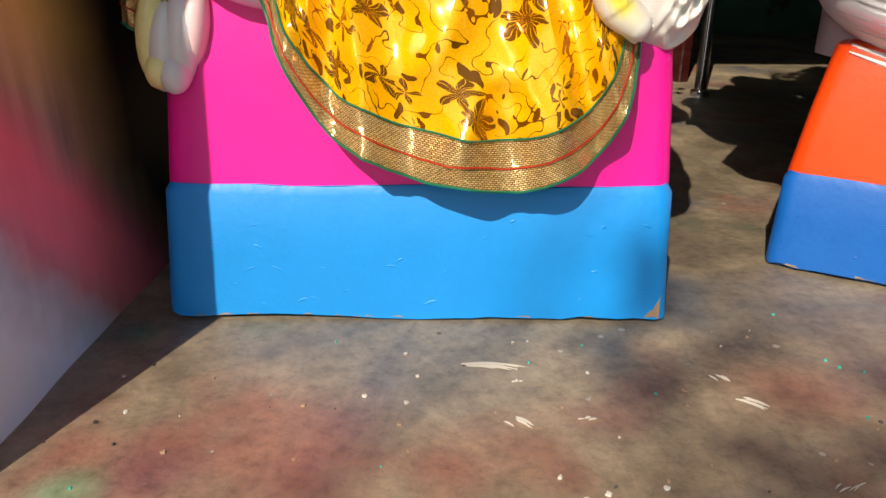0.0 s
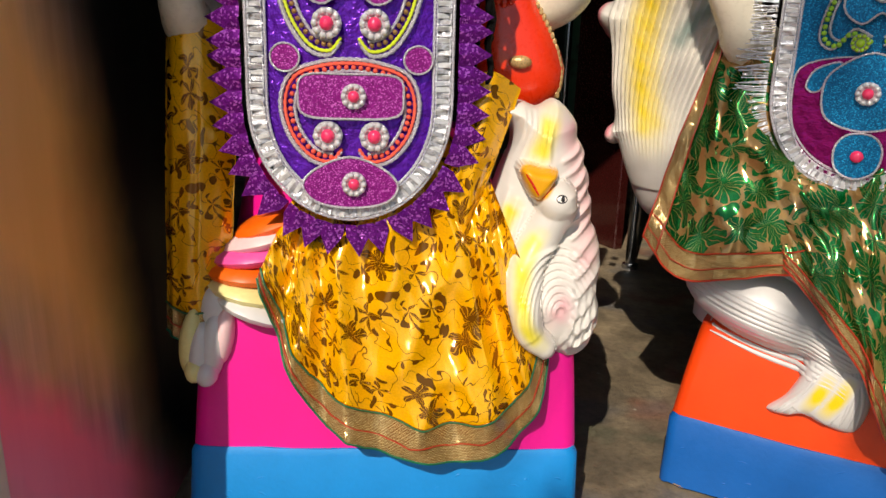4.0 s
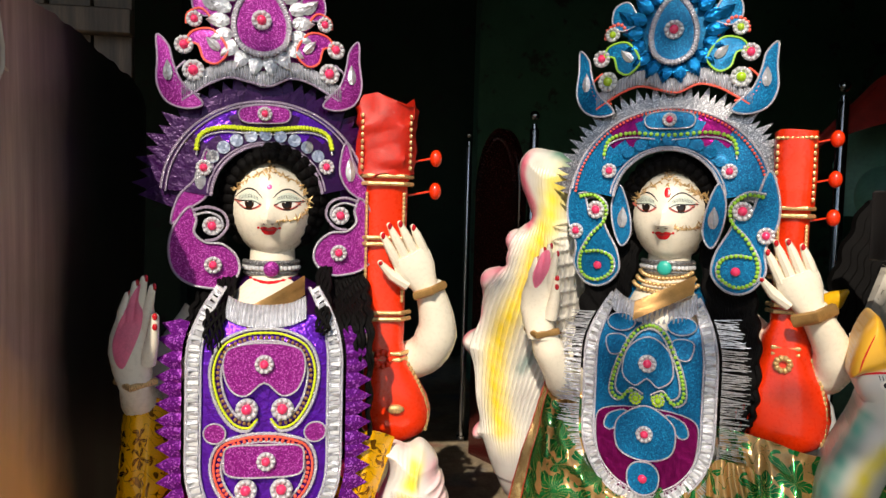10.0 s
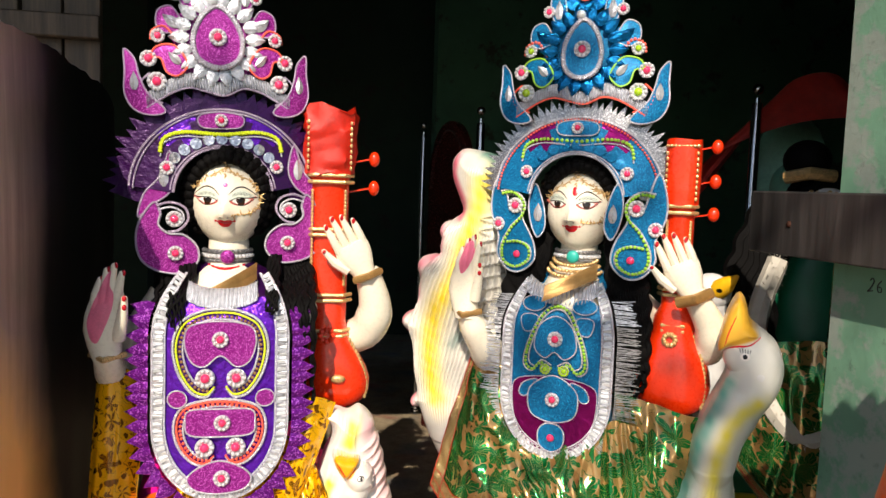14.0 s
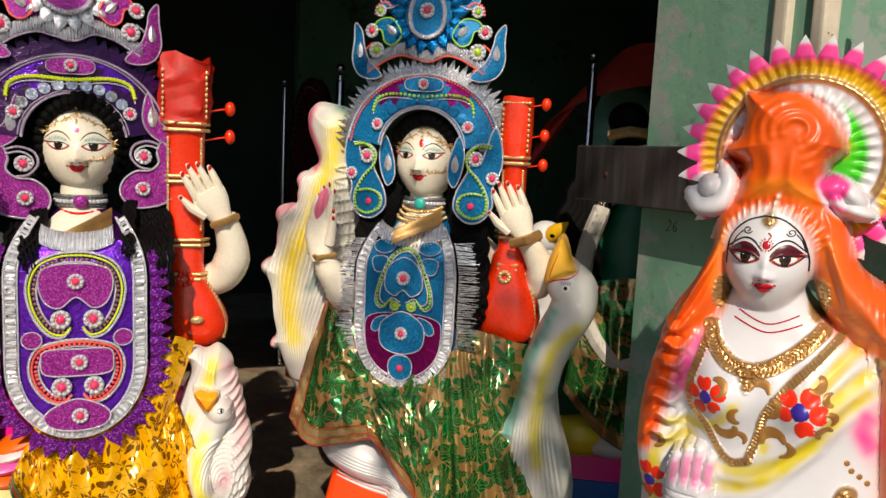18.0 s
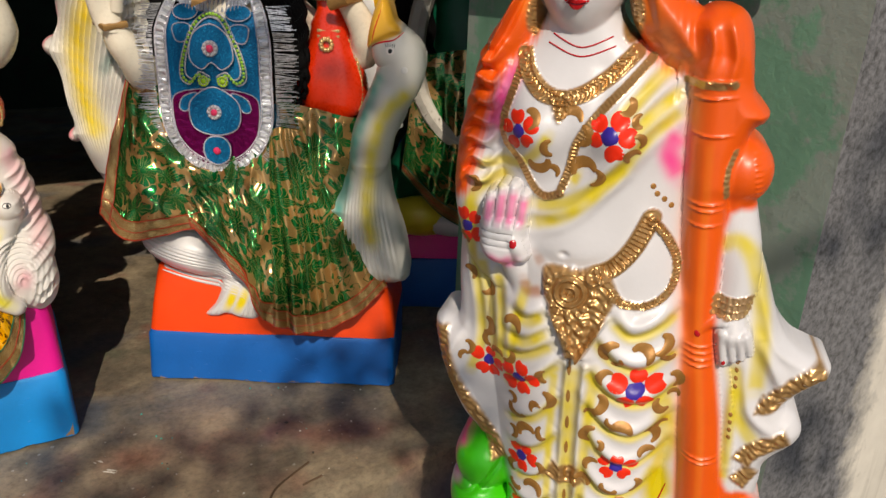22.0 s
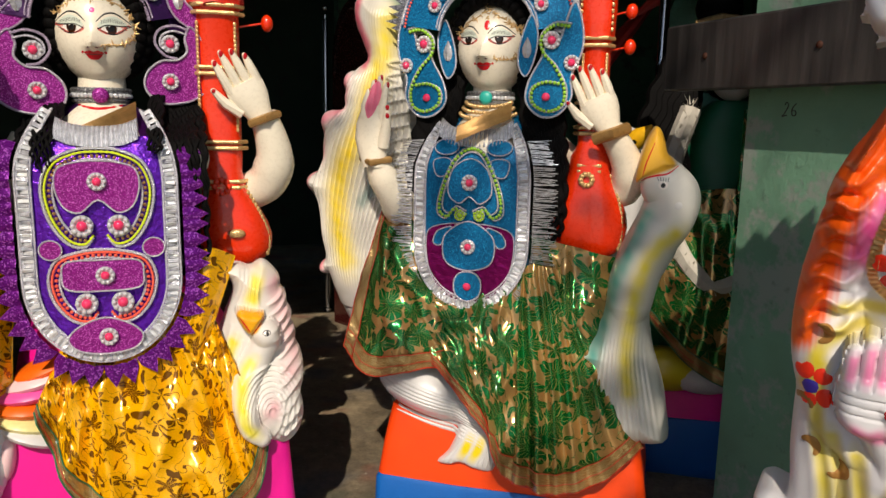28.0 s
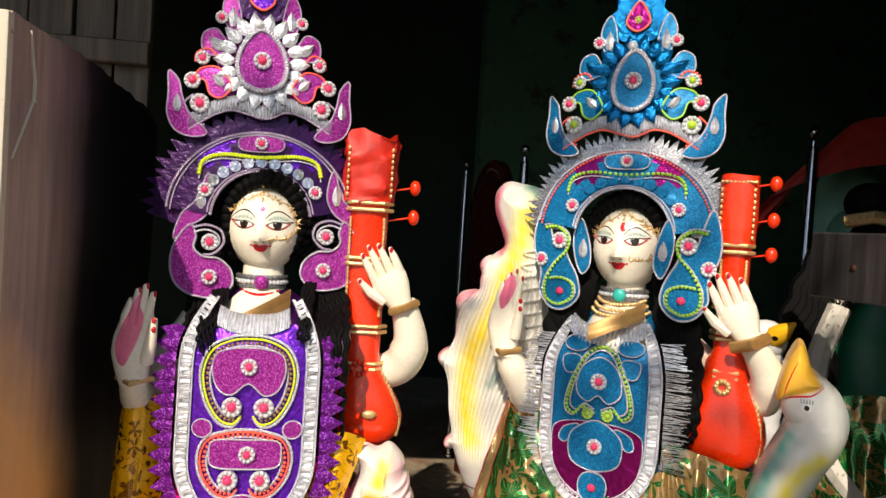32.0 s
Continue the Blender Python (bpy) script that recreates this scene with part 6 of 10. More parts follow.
def build_statue_white():
    k = Relief()
    k.plan(-0.24, 0.275, 0.085, 1.245, 0.0014, "dcdbdd")
    k.jump = 0.016
    WHITE, YEL, ORA, PINK, GRN = "dcdbdd", "dcc806", "ee5c08", "f4449a", "46d010"
    # halo: scalloped disc
    hu, hv = -0.046, 1.106
    w = k.window([(hu - 0.14, hv - 0.14), (hu + 0.14, hv + 0.14)], 0.0)
    r, a = np.hypot(k.U[w] - hu, k.V[w] - hv), np.arctan2(k.V[w] - hv, k.U[w] - hu)
    fr = np.abs(((a / radians(12.4)) % 1.0) * 2 - 1)
    k.press(w, r - (0.106 + 0.026 * (1 - fr) ** 0.85), 0.002 + 0.006 * np.sqrt(np.clip(1 - fr ** 2, 0, 1)) * np.clip((r - 0.098) / 0.01, 0, 1) - 0.05 * np.clip(r - 0.118, 0, 1), 0)
    k.H[w] += np.where(k.H[w] > -0.5, 0.0020 * np.sin(a * 29 * 2) * np.exp(-((r - 0.097) / 0.008) ** 2) + 0.0030 * np.sin(a * 36) * np.exp(-((r - 0.066) / 0.010) ** 2) + 0.004 * np.exp(-((r - 0.084) / 0.004) ** 2), 0)
    hw_, hr, low = w, r, k.H[w].copy()
    # cloth behind the body, flaring at the hips
    k.sheet([(-0.105, 0.93), (-0.150, 0.905), (-0.172, 0.86), (-0.180, 0.80), (-0.183, 0.74), (-0.185, 0.69), (-0.185, 0.64), (-0.182, 0.60), (-0.184, 0.580), (-0.200, 0.583), (-0.212, 0.576), (-0.213, 0.560), (-0.208, 0.533), (-0.199, 0.501), (-0.185, 0.468), (-0.168, 0.439), (-0.147, 0.418), (-0.125, 0.393), (-0.105, 0.36), (-0.095, 0.30), (-0.090, 0.205), (0.06, 0.17), (0.12, 0.20), (0.19, 0.30), (0.205, 0.41), (0.206, 0.444), (0.214, 0.461), (0.234, 0.484), (0.239, 0.503), (0.229, 0.522), (0.215, 0.531), (0.227, 0.551), (0.245, 0.569), (0.253, 0.580), (0.251, 0.593), (0.233, 0.599), (0.212, 0.608), (0.194, 0.628), (0.181, 0.656), (0.168, 0.69), (0.153, 0.724), (0.141, 0.758), (0.12, 0.80), (0.10, 0.90), (0.06, 0.93), (0.0, 0.93)], 0.004, 0.034, 0.030)
    # body by level sections: height, middle, half width, edge, swell
    S = np.array([(0.165, -0.012, 0.078, 0.0, 0.030), (0.20, -0.012, 0.084, 0.002, 0.036), (0.30, -0.012, 0.088, 0.006, 0.046), (0.40, -0.012, 0.097, 0.010, 0.052), (0.50, -0.013, 0.112, 0.014, 0.058), (0.56, -0.015, 0.122, 0.016, 0.064), (0.62, -0.018, 0.122, 0.018, 0.068), (0.68, -0.020, 0.110, 0.018, 0.064), (0.73, -0.024, 0.100, 0.018, 0.058), (0.78, -0.032, 0.100, 0.018, 0.056), (0.84, -0.042, 0.108, 0.018, 0.056), (0.88, -0.050, 0.115, 0.014, 0.052), (0.905, -0.055, 0.100, 0.010, 0.046), (0.925, -0.060, 0.064, 0.010, 0.040), (0.945, -0.062, 0.038, 0.012, 0.040), (0.965, -0.062, 0.034, 0.012, 0.040)])
    vv = np.linspace(0.165, 0.965, 200)
    smooth = lambda col: np.convolve(np.pad(np.interp(vv, S[:, 0], S[:, col]), 5, mode="edge"), np.ones(11) / 11, "valid")
    cx, rx, ed, dp = (np.interp(k.V, vv, smooth(c)) for c in (1, 2, 3, 4))
    q = np.abs(k.U - cx) / rx
    sd = np.maximum((q - 1) * rx, np.maximum(0.168 - k.V, k.V - 0.965))
    k.press((slice(None), slice(None)), sd, ed + dp * np.sqrt(np.clip(1 - q ** 2.3, 0, 1)), 0.005)
    for u, v, ru, rv, h in ((-0.100, 0.838, 0.032, 0.030, 0.020), (-0.016, 0.842, 0.034, 0.030, 0.024), (-0.045, 0.715, 0.050, 0.035, 0.006), (0.045, 0.47, 0.035, 0.14, 0.010), (-0.070, 0.47, 0.032, 0.14, 0.008), (-0.02, 0.33, 0.020, 0.14, -0.006)):
        k.swell(u, v, ru, rv, h)
    k.swell(-0.051, 0.7065, 0.0050, 0.0034, -0.0040)
    k.ridge([(-0.030, 0.90), (-0.032, 0.84), (-0.055, 0.80)], 0.012, -0.006)
    k.ridge([(-0.098, 0.705), (-0.050, 0.692), (0.0, 0.700), (0.030, 0.735)], 0.010, -0.004)
    # head, topknot, side locks
    k.dome(-0.060, 1.022, 0.066, 0.062, 0.012, 0.048)
    k.sheet([(-0.105, 1.174), (-0.085, 1.172), (-0.063, 1.176), (-0.038, 1.166), (-0.020, 1.148), (-0.004, 1.122), (-0.001, 1.112), (-0.014, 1.100), (-0.018, 1.075), (-0.012, 1.05), (-0.10, 1.045), (-0.104, 1.075), (-0.100, 1.094), (-0.120, 1.108), (-0.108, 1.125), (-0.103, 1.150)], 0.012, 0.062, 0.040)
    k.sheet([(-0.095, 1.045), (-0.118, 1.036), (-0.128, 0.994), (-0.144, 0.956), (-0.163, 0.925), (-0.176, 0.890), (-0.174, 0.872), (-0.183, 0.855), (-0.182, 0.838), (-0.190, 0.820), (-0.184, 0.800), (-0.190, 0.780), (-0.186, 0.758), (-0.176, 0.756), (-0.160, 0.80), (-0.143, 0.867), (-0.120, 0.907), (-0.106, 0.935), (-0.100, 0.98)], 0.008, 0.050, 0.026)
    k.sheet([(-0.02, 1.055), (0.006, 1.040), (0.018, 1.005), (0.032, 0.982), (0.052, 0.968), (0.070, 0.950), (0.066, 0.900), (0.035, 0.905), (0.005, 0.926), (-0.014, 0.955), (-0.022, 1.0)], 0.010, 0.050, 0.026)
    fu, fv, u0, v0 = 0.0455, 0.058, -0.0645, 0.990
    w = k.window([(u0 - 0.05, v0 - 0.065), (u0 + 0.05, v0 + 0.065)], 0.0)
    x, z = (k.U[w] - u0) / fu, (k.V[w] - v0) / fv
    nar = 1 - 0.15 * np.clip((-0.05 - z) / 0.95, 0, 1) ** 1.4
    q = np.hypot(x / nar, z)
    ev, mv = 0.11, -0.41
    nvv = ev + (mv - ev) * 0.64
    G = lambda t, s: np.exp(-(t / s) ** 2)
    shape = 1.15 * G(x, 0.15) * G(z - nvv, 0.085) + 0.5 * G(x, 0.12) * G(z - (ev + nvv) / 2 - 0.03, 0.18) + 0.22 * G(np.abs(x) - 0.16, 0.06) * G(z - nvv + 0.03, 0.05) + 0.28 * G(x, 0.26) * G(z + 0.82, 0.12) - 0.22 * G(np.abs(x) - 0.43, 0.22) * G(z - ev, 0.12) + 0.22 * G(x, 0.2) * (G(z - mv - 0.035, 0.04) + G(z - mv + 0.05, 0.05)) + 0.10 * G(np.abs(x) - 0.5, 0.22) * G(z - mv - 0.12, 0.18)
    k.press(w, (q - 1) * fu, 0.026 + 0.052 * np.clip(1 - q ** 2.4, 0, 1) ** 0.5 + 0.0095 * shape * np.clip(1.4 - 1.2 * q, 0, 1), 0.003)
    # lute: hood, bowl, pole, lower bowl
    k.sheet([(0.046, 0.950), (0.060, 0.967), (0.074, 0.971), (0.090, 0.969), (0.102, 0.957), (0.109, 0.934), (0.114, 0.900), (0.121, 0.885), (0.135, 0.870), (0.131, 0.858), (0.122, 0.850), (0.114, 0.82), (0.110, 0.78), (0.066, 0.78), (0.058, 0.87), (0.048, 0.91)], 0.020, 0.064, 0.024)
    k.dome(0.117, 0.805, 0.034, 0.037, 0.016, 0.042)
    POLE = [(0.076, 0.905, 0.022), (0.080, 0.845, 0.0225), (0.086, 0.78, 0.0225), (0.091, 0.72, 0.021), (0.099, 0.65, 0.0195), (0.107, 0.59, 0.021), (0.119, 0.52, 0.0235), (0.130, 0.45, 0.0245), (0.138, 0.38, 0.0255), (0.143, 0.325, 0.027)]
    HT = (0.044, 0.044, 0.043, 0.043, 0.042, 0.040, 0.036, 0.032, 0.026, 0.020)
    k.limb([(u, v, r * 1.55, h * 0.72) for (u, v, r), h in zip(POLE, HT)], 0.28, 0.006)
    k.limb([(u, v, r, h) for (u, v, r), h in zip(POLE, HT)], 1.0, 0.003)
    k.dome(0.191, 0.369, 0.026, 0.040, 0.006, 0.040)
    # arm along the lute, its hand; the other arm and the raised palm
    k.limb([(0.118, 0.765, 0.024, 0.018), (0.128, 0.72, 0.026, 0.022), (0.134, 0.685, 0.022, 0.028), (0.133, 0.655, 0.0165, 0.038), (0.136, 0.632, 0.0175, 0.046)], 1.1)
    for p in ([(0.126, 0.645), (0.112, 0.640), (0.099, 0.627)], [(0.126, 0.632), (0.129, 0.612), (0.133, 0.594)], [(0.135, 0.628), (0.139, 0.612), (0.142, 0.600)], [(0.144, 0.628), (0.148, 0.614), (0.150, 0.604)], [(0.150, 0.632), (0.155, 0.620), (0.158, 0.611)]):
        k.limb([(*q, 0.0058 - 0.0010 * i, 0.058 - 0.002 * i) for i, q in enumerate(p)], 1.2, 0.0015)
    k.limb([(-0.150, 0.865, 0.030, 0.010), (-0.162, 0.80, 0.030, 0.014), (-0.164, 0.74, 0.028, 0.016), (-0.150, 0.69, 0.024, 0.022), (-0.125, 0.660, 0.018, 0.036)], 1.0)
    k.limb([(-0.094, 0.640, 0.010, 0.046), (-0.100, 0.662, 0.013, 0.052), (-0.112, 0.690, 0.018, 0.056)], 1.2)
    k.sheet([(-0.146, 0.735), (-0.147, 0.702), (-0.136, 0.686), (-0.118, 0.682), (-0.101, 0.692), (-0.096, 0.712), (-0.097, 0.738), (-0.120, 0.742)], 0.066, 0.088, 0.014, 0.002)
    for q in range(4):
        u = -0.1395 + 0.0123 * q
        k.limb([(u, 0.732, 0.0062, 0.074), (u + 0.001, 0.750, 0.0060, 0.074), (u + 0.002, 0.757 + (0.003, 0.013, 0.015, 0.007)[q], 0.0050, 0.072)], 1.3, 0.0012)
    k.limb([(-0.099, 0.698, 0.008, 0.080), (-0.103, 0.708, 0.0075, 0.084), (-0.108, 0.716, 0.0065, 0.084)], 1.0, 0.0015)
    # lotus bud and the swan at the foot
    k.dome(-0.136, 0.367, 0.044, 0.045, -0.004, 0.052, 12)
    k.dome(-0.132, 0.283, 0.046, 0.078, -0.004, 0.056, 24, 0.002)
    k.dome(0.141, 0.216, 0.092, 0.086, -0.006, 0.058)
    k.limb([(0.108, 0.235, 0.042, -0.004), (0.101, 0.28, 0.032, 0.004), (0.098, 0.325, 0.026, 0.010), (0.093, 0.36, 0.024, 0.012), (0.086, 0.392, 0.019, 0.012), (0.084, 0.415, 0.010, 0.012)], 1.0)
    k.sheet([(0.205, 0.345), (0.232, 0.334), (0.249, 0.313), (0.246, 0.288), (0.236, 0.262), (0.222, 0.225), (0.20, 0.24), (0.19, 0.32)], -0.002, 0.026, 0.018)
    # buds over the ears
    k.limb([(-0.120, 1.090, 0.008, 0.020), (-0.114, 1.070, 0.010, 0.028), (-0.122, 1.049, 0.011, 0.032), (-0.143, 1.045, 0.010, 0.030), (-0.155, 1.060, 0.007, 0.026)], 1.2, 0.001)
    k.dome(-0.134, 1.068, 0.013, 0.013, 0.024, 0.018, 0, 0.001)
    for u, v, ru, rv, t in ((-0.010, 1.072, 0.017, 0.013, 30), (0.008, 1.066, 0.020, 0.011, -45), (0.013, 1.050, 0.020, 0.009, -15), (-0.004, 1.058, 0.018, 0.009, -60)):
        k.dome(u, v, ru, rv, 0.022, 0.022, t, 0.001)

    # ---- relief on the forms ----
    for i, (u, v) in enumerate(((-0.050, 1.132), (-0.050, 1.132), (-0.050, 1.132), (-0.050, 1.132))):
        rr = 0.012 + 0.010 * i
        k.ridge([(u + rr * 1.1 * math.cos(g), v + rr * math.sin(g)) for g in (radians(200 - 34 * q) for q in range(9))], 0.0045, 0.0055)
    for q in range(4):
        k.ridge([(-0.098 + 0.024 * q, 1.070), (-0.090 + 0.020 * q, 1.092), (-0.098 + 0.024 * q, 1.112)], 0.006, 0.004)
    for q in range(-9, 10):
        g = radians(9 * q)
        k.ridge([(u0 + 0.047 * math.sin(g), 1.000 + 0.044 * math.cos(g)), (u0 + 0.054 * math.sin(g) + 0.002, 1.006 + 0.056 * math.cos(g))], 0.0016, 0.0022)
    for q in range(7):
        u, v = -0.172 + 0.004 * (q % 2), 0.905 - 0.022 * q
        k.ridge([(u - 0.014, v - 0.010), (u, v + 0.004), (u + 0.020, v - 0.002), (u + 0.034, v + 0.016)], 0.0050, 0.0110)
        k.ridge([(u - 0.010, v - 0.002), (u + 0.004, v + 0.013), (u + 0.022, v + 0.008)], 0.0026, -0.0060)
        k.ridge([(-0.010 + 0.009 * q, 1.02 - 0.010 * q), (0.004 + 0.007 * q, 0.985 - 0.008 * q), (0.016 + 0.006 * q, 0.945 - 0.004 * q)], 0.0038, 0.0062)
        k.ridge([(-0.112 - 0.004 * q, 1.03 - 0.012 * q), (-0.120 - 0.006 * q, 0.985 - 0.012 * q), (-0.140 - 0.005 * q, 0.945 - 0.012 * q)], 0.0034, 0.0055)
    for p in ([(0.082, 0.958), (0.092, 0.925), (0.090, 0.90)], [(0.062, 0.955), (0.070, 0.93), (0.066, 0.905)], [(0.100, 0.95), (0.108, 0.91), (0.122, 0.875)]):
        k.ridge(p, 0.0055, 0.006)
    for v, u, r in ((0.846, 0.081, 0.020), (0.899, 0.072, 0.026), (0.883, 0.073, 0.026), (0.775, 0.086, 0.019), (0.768, 0.087, 0.019), (0.752, 0.088, 0.018), (0.612, 0.105, 0.016), (0.604, 0.106, 0.017), (0.596, 0.107, 0.017), (0.588, 0.108, 0.017), (0.466, 0.128, 0.020), (0.459, 0.129, 0.020)):
        k.ridge([(u - r, v + 0.003), (u, v), (u + r, v + 0.003)], 0.0013, 0.0026)
    for q in range(9):
        k.ridge([(0.126 + 0.0012 * q, 0.832 - 0.006 * q), (0.131 + 0.0012 * q, 0.833 - 0.006 * q)], 0.0012, 0.0016, False)
        k.ridge([(0.186, 0.398 - 0.007 * q), (0.204, 0.399 - 0.007 * q)], 0.0013, 0.0012)
    # garment: swags on both thighs, pleat between, scarf folds
    SW = [[(0.011, 0.637), (0.031, 0.621), (0.056, 0.630), (0.077, 0.650)], [(-0.006, 0.612), (0.018, 0.586), (0.049, 0.580), (0.084, 0.605)], [(-0.011, 0.572), (0.015, 0.541), (0.057, 0.534), (0.090, 0.560)], [(-0.013, 0.527), (0.014, 0.496), (0.051, 0.486), (0.088, 0.515)], [(-0.006, 0.480), (0.024, 0.446), (0.058, 0.444), (0.090, 0.472)], [(-0.007, 0.424), (0.024, 0.394), (0.052, 0.393), (0.080, 0.420)], [(-0.006, 0.378), (0.020, 0.350), (0.044, 0.346), (0.066, 0.365)], [(-0.002, 0.335), (0.022, 0.306), (0.042, 0.302), (0.060, 0.320)], [(0.002, 0.292), (0.024, 0.266), (0.042, 0.262), (0.056, 0.276)], [(0.004, 0.255), (0.026, 0.230), (0.044, 0.226)],
          [(-0.104, 0.624), (-0.086, 0.620), (-0.066, 0.632)], [(-0.108, 0.594), (-0.088, 0.592), (-0.060, 0.613)], [(-0.113, 0.566), (-0.087, 0.572), (-0.054, 0.596)], [(-0.106, 0.526), (-0.073, 0.541), (-0.044, 0.573)], [(-0.102, 0.469), (-0.067, 0.489), (-0.040, 0.525)], [(-0.094, 0.428), (-0.064, 0.440), (-0.039, 0.470)], [(-0.088, 0.384), (-0.062, 0.392), (-0.040, 0.416)], [(-0.086, 0.342), (-0.062, 0.346), (-0.040, 0.366)], [(-0.084, 0.300), (-0.062, 0.302), (-0.040, 0.320)], [(-0.082, 0.262), (-0.060, 0.262), (-0.040, 0.276)]]
    for p in SW:
        k.ridge([(u, v + 0.014) for u, v in p], 0.0090, 0.0085)
        k.ridge(p, 0.0042, -0.0035)
    for u in (-0.037, -0.018):
        k.ridge([(u + 0.004, 0.575), (u + 0.005, 0.48), (u + 0.009, 0.36), (u + 0.018, 0.20)], 0.0048, 0.007, False)
    SC = [[(0.046, 0.917), (0.026, 0.902), (0.006, 0.876), (-0.016, 0.852)], [(0.050, 0.888), (0.024, 0.866), (0.002, 0.842)], [(0.050, 0.867), (0.022, 0.842), (-0.002, 0.808), (-0.028, 0.774), (-0.056, 0.749), (-0.090, 0.735)], [(0.004, 0.810), (-0.034, 0.778), (-0.062, 0.762), (-0.090, 0.757)]]
    for p in SC:
        k.ridge([(u - 0.004, v + 0.012) for u, v in p], 0.0075, 0.0060)
        k.ridge([(u + 0.002, v - 0.012) for u, v in p], 0.0060, 0.0035)
    VF = [[(-0.164, 0.742), (-0.162, 0.675), (-0.150, 0.616), (-0.146, 0.562), (-0.158, 0.515)], [(-0.150, 0.676), (-0.135, 0.617), (-0.128, 0.563), (-0.122, 0.528)], [(-0.127, 0.664), (-0.117, 0.60), (-0.118, 0.535)]]
    for p in VF:
        for o in (-0.008, 0.008):
            k.ridge([(u + o, v) for u, v in p], 0.0060, 0.0032)
    for p in ([(0.155, 0.70), (0.172, 0.65), (0.190, 0.61), (0.226, 0.59)], [(0.170, 0.62), (0.196, 0.575), (0.205, 0.56)], [(0.158, 0.60), (0.172, 0.53), (0.205, 0.50)], [(0.150, 0.585), (0.155, 0.52), (0.162, 0.45)], [(-0.170, 0.575), (-0.185, 0.53), (-0.160, 0.47)]):
        k.ridge(p, 0.0070, 0.0070)
    # swan: combed feathers and curled tail
    for q in range(13):
        v = 0.150 + 0.0095 * q
        k.ridge([(0.068, v + 0.030), (0.110, v + 0.006 + 0.002 * math.sin(q * 2.0)), (0.160, v + 0.004), (0.212, v + 0.030)], 0.0026, 0.0036 if q % 2 else 0.0028)
    for q in range(5):
        k.ridge([(0.060 + 0.006 * q, 0.185), (0.054 + 0.006 * q, 0.225), (0.066 + 0.006 * q, 0.262)], 0.0020, 0.0022)
        k.ridge([(0.215 + 0.006 * q, 0.245 + 0.016 * q), (0.232, 0.262 + 0.016 * q), (0.238 - 0.003 * q, 0.276 + 0.012 * q)], 0.0034, 0.0050)
    k.ridge([(0.228 + 0.010 * math.cos(g), 0.314 + 0.009 * math.sin(g)) for g in (radians(40 * q) for q in range(9))], 0.0028, 0.005, False)
    k.ridge([(-0.105, 0.395), (-0.145, 0.330), (-0.178, 0.325)], 0.004, -0.006)
    k.ridge([(-0.100, 0.350), (-0.130, 0.332), (-0.165, 0.345)], 0.003, -0.004)

    # ---- airbrushed colour ----
    bare = (k.H[hw_] - low < 0.0015).astype(float)
    band = lambda lo, hi, s=0.003: np.clip((hr - lo) / s + 0.5, 0, 1) * np.clip((hi - hr) / s + 0.5, 0, 1) * bare
    k.blend_in(hw_, band(0.0, 0.066, 0.008), lin(GRN))
    k.blend_in(hw_, band(0.088, 0.103, 0.005), lin("dcae10"))
    k.blend_in(hw_, band(0.100, 0.108, 0.006), lin("f08a2a"))
    k.blend_in(hw_, band(0.105, 0.1215, 0.004), lin(PINK))
    k.gild(hw_, band(0.0795, 0.0885, 0.0016))
    for p in SW:
        k.air(p, 0.0078, YEL, 0.95)
    for p in SC:
        k.air(p, 0.0080, YEL, 0.95)
    for p in VF:
        k.air(p, 0.0078, YEL, 0.9)
    for p, hw, c in (([(-0.028, 0.572), (-0.026, 0.48), (-0.022, 0.36), (-0.012, 0.20)], 0.0085, YEL), ([(-0.002, 0.575), (-0.004, 0.45), (0.0, 0.30), (0.008, 0.20)], 0.0060, YEL), ([(-0.048, 0.56), (-0.046, 0.42), (-0.040, 0.25)], 0.0045, YEL), ([(0.106, 0.728), (0.125, 0.736), (0.142, 0.722), (0.155, 0.692), (0.166, 0.652), (0.173, 0.602), (0.175, 0.555)], 0.0085, YEL), ([(0.147, 0.585), (0.157, 0.552), (0.163, 0.518), (0.187, 0.486)], 0.0075, YEL), ([(0.152, 0.56), (0.156, 0.49), (0.160, 0.43)], 0.0060, YEL), ([(-0.125, 0.780), (-0.145, 0.772), (-0.165, 0.750), (-0.177, 0.705)], 0.0070, YEL), ([(-0.105, 0.80), (-0.140, 0.793), (-0.165, 0.786)], 0.0060, YEL), ([(-0.078, 0.836), (-0.094, 0.812), (-0.108, 0.80)], 0.0055, YEL), ([(-0.045, 0.80), (-0.050, 0.785)], 0.005, YEL), ([(0.075, 0.545), (0.092, 0.47), (0.078, 0.42)], 0.010, YEL), ([(-0.20, 0.545), (-0.196, 0.51), (-0.18, 0.475)], 0.006, YEL), ([(-0.090, 0.66), (-0.100, 0.60), (-0.105, 0.52)], 0.006, YEL)):
        k.air(p, hw * 1.15, c, 0.92)
    k.air([(-0.122, 0.905), (-0.136, 0.868), (-0.148, 0.828)], 0.0125, PINK)
    k.air([(0.054, 0.846), (0.044, 0.824), (0.060, 0.797)], 0.0125, PINK)
    k.fill([(0.072, 0.424), (0.095, 0.432), (0.106, 0.398), (0.094, 0.378), (0.076, 0.380)], YEL, 0.010)
    k.fill([(-0.150, 0.418), (-0.115, 0.412), (-0.094, 0.36), (-0.088, 0.28), (-0.084, 0.205), (-0.118, 0.204), (-0.150, 0.226), (-0.174, 0.262), (-0.184, 0.30), (-0.178, 0.325), (-0.166, 0.342), (-0.186, 0.37), (-0.176, 0.398)], GRN, 0.007)
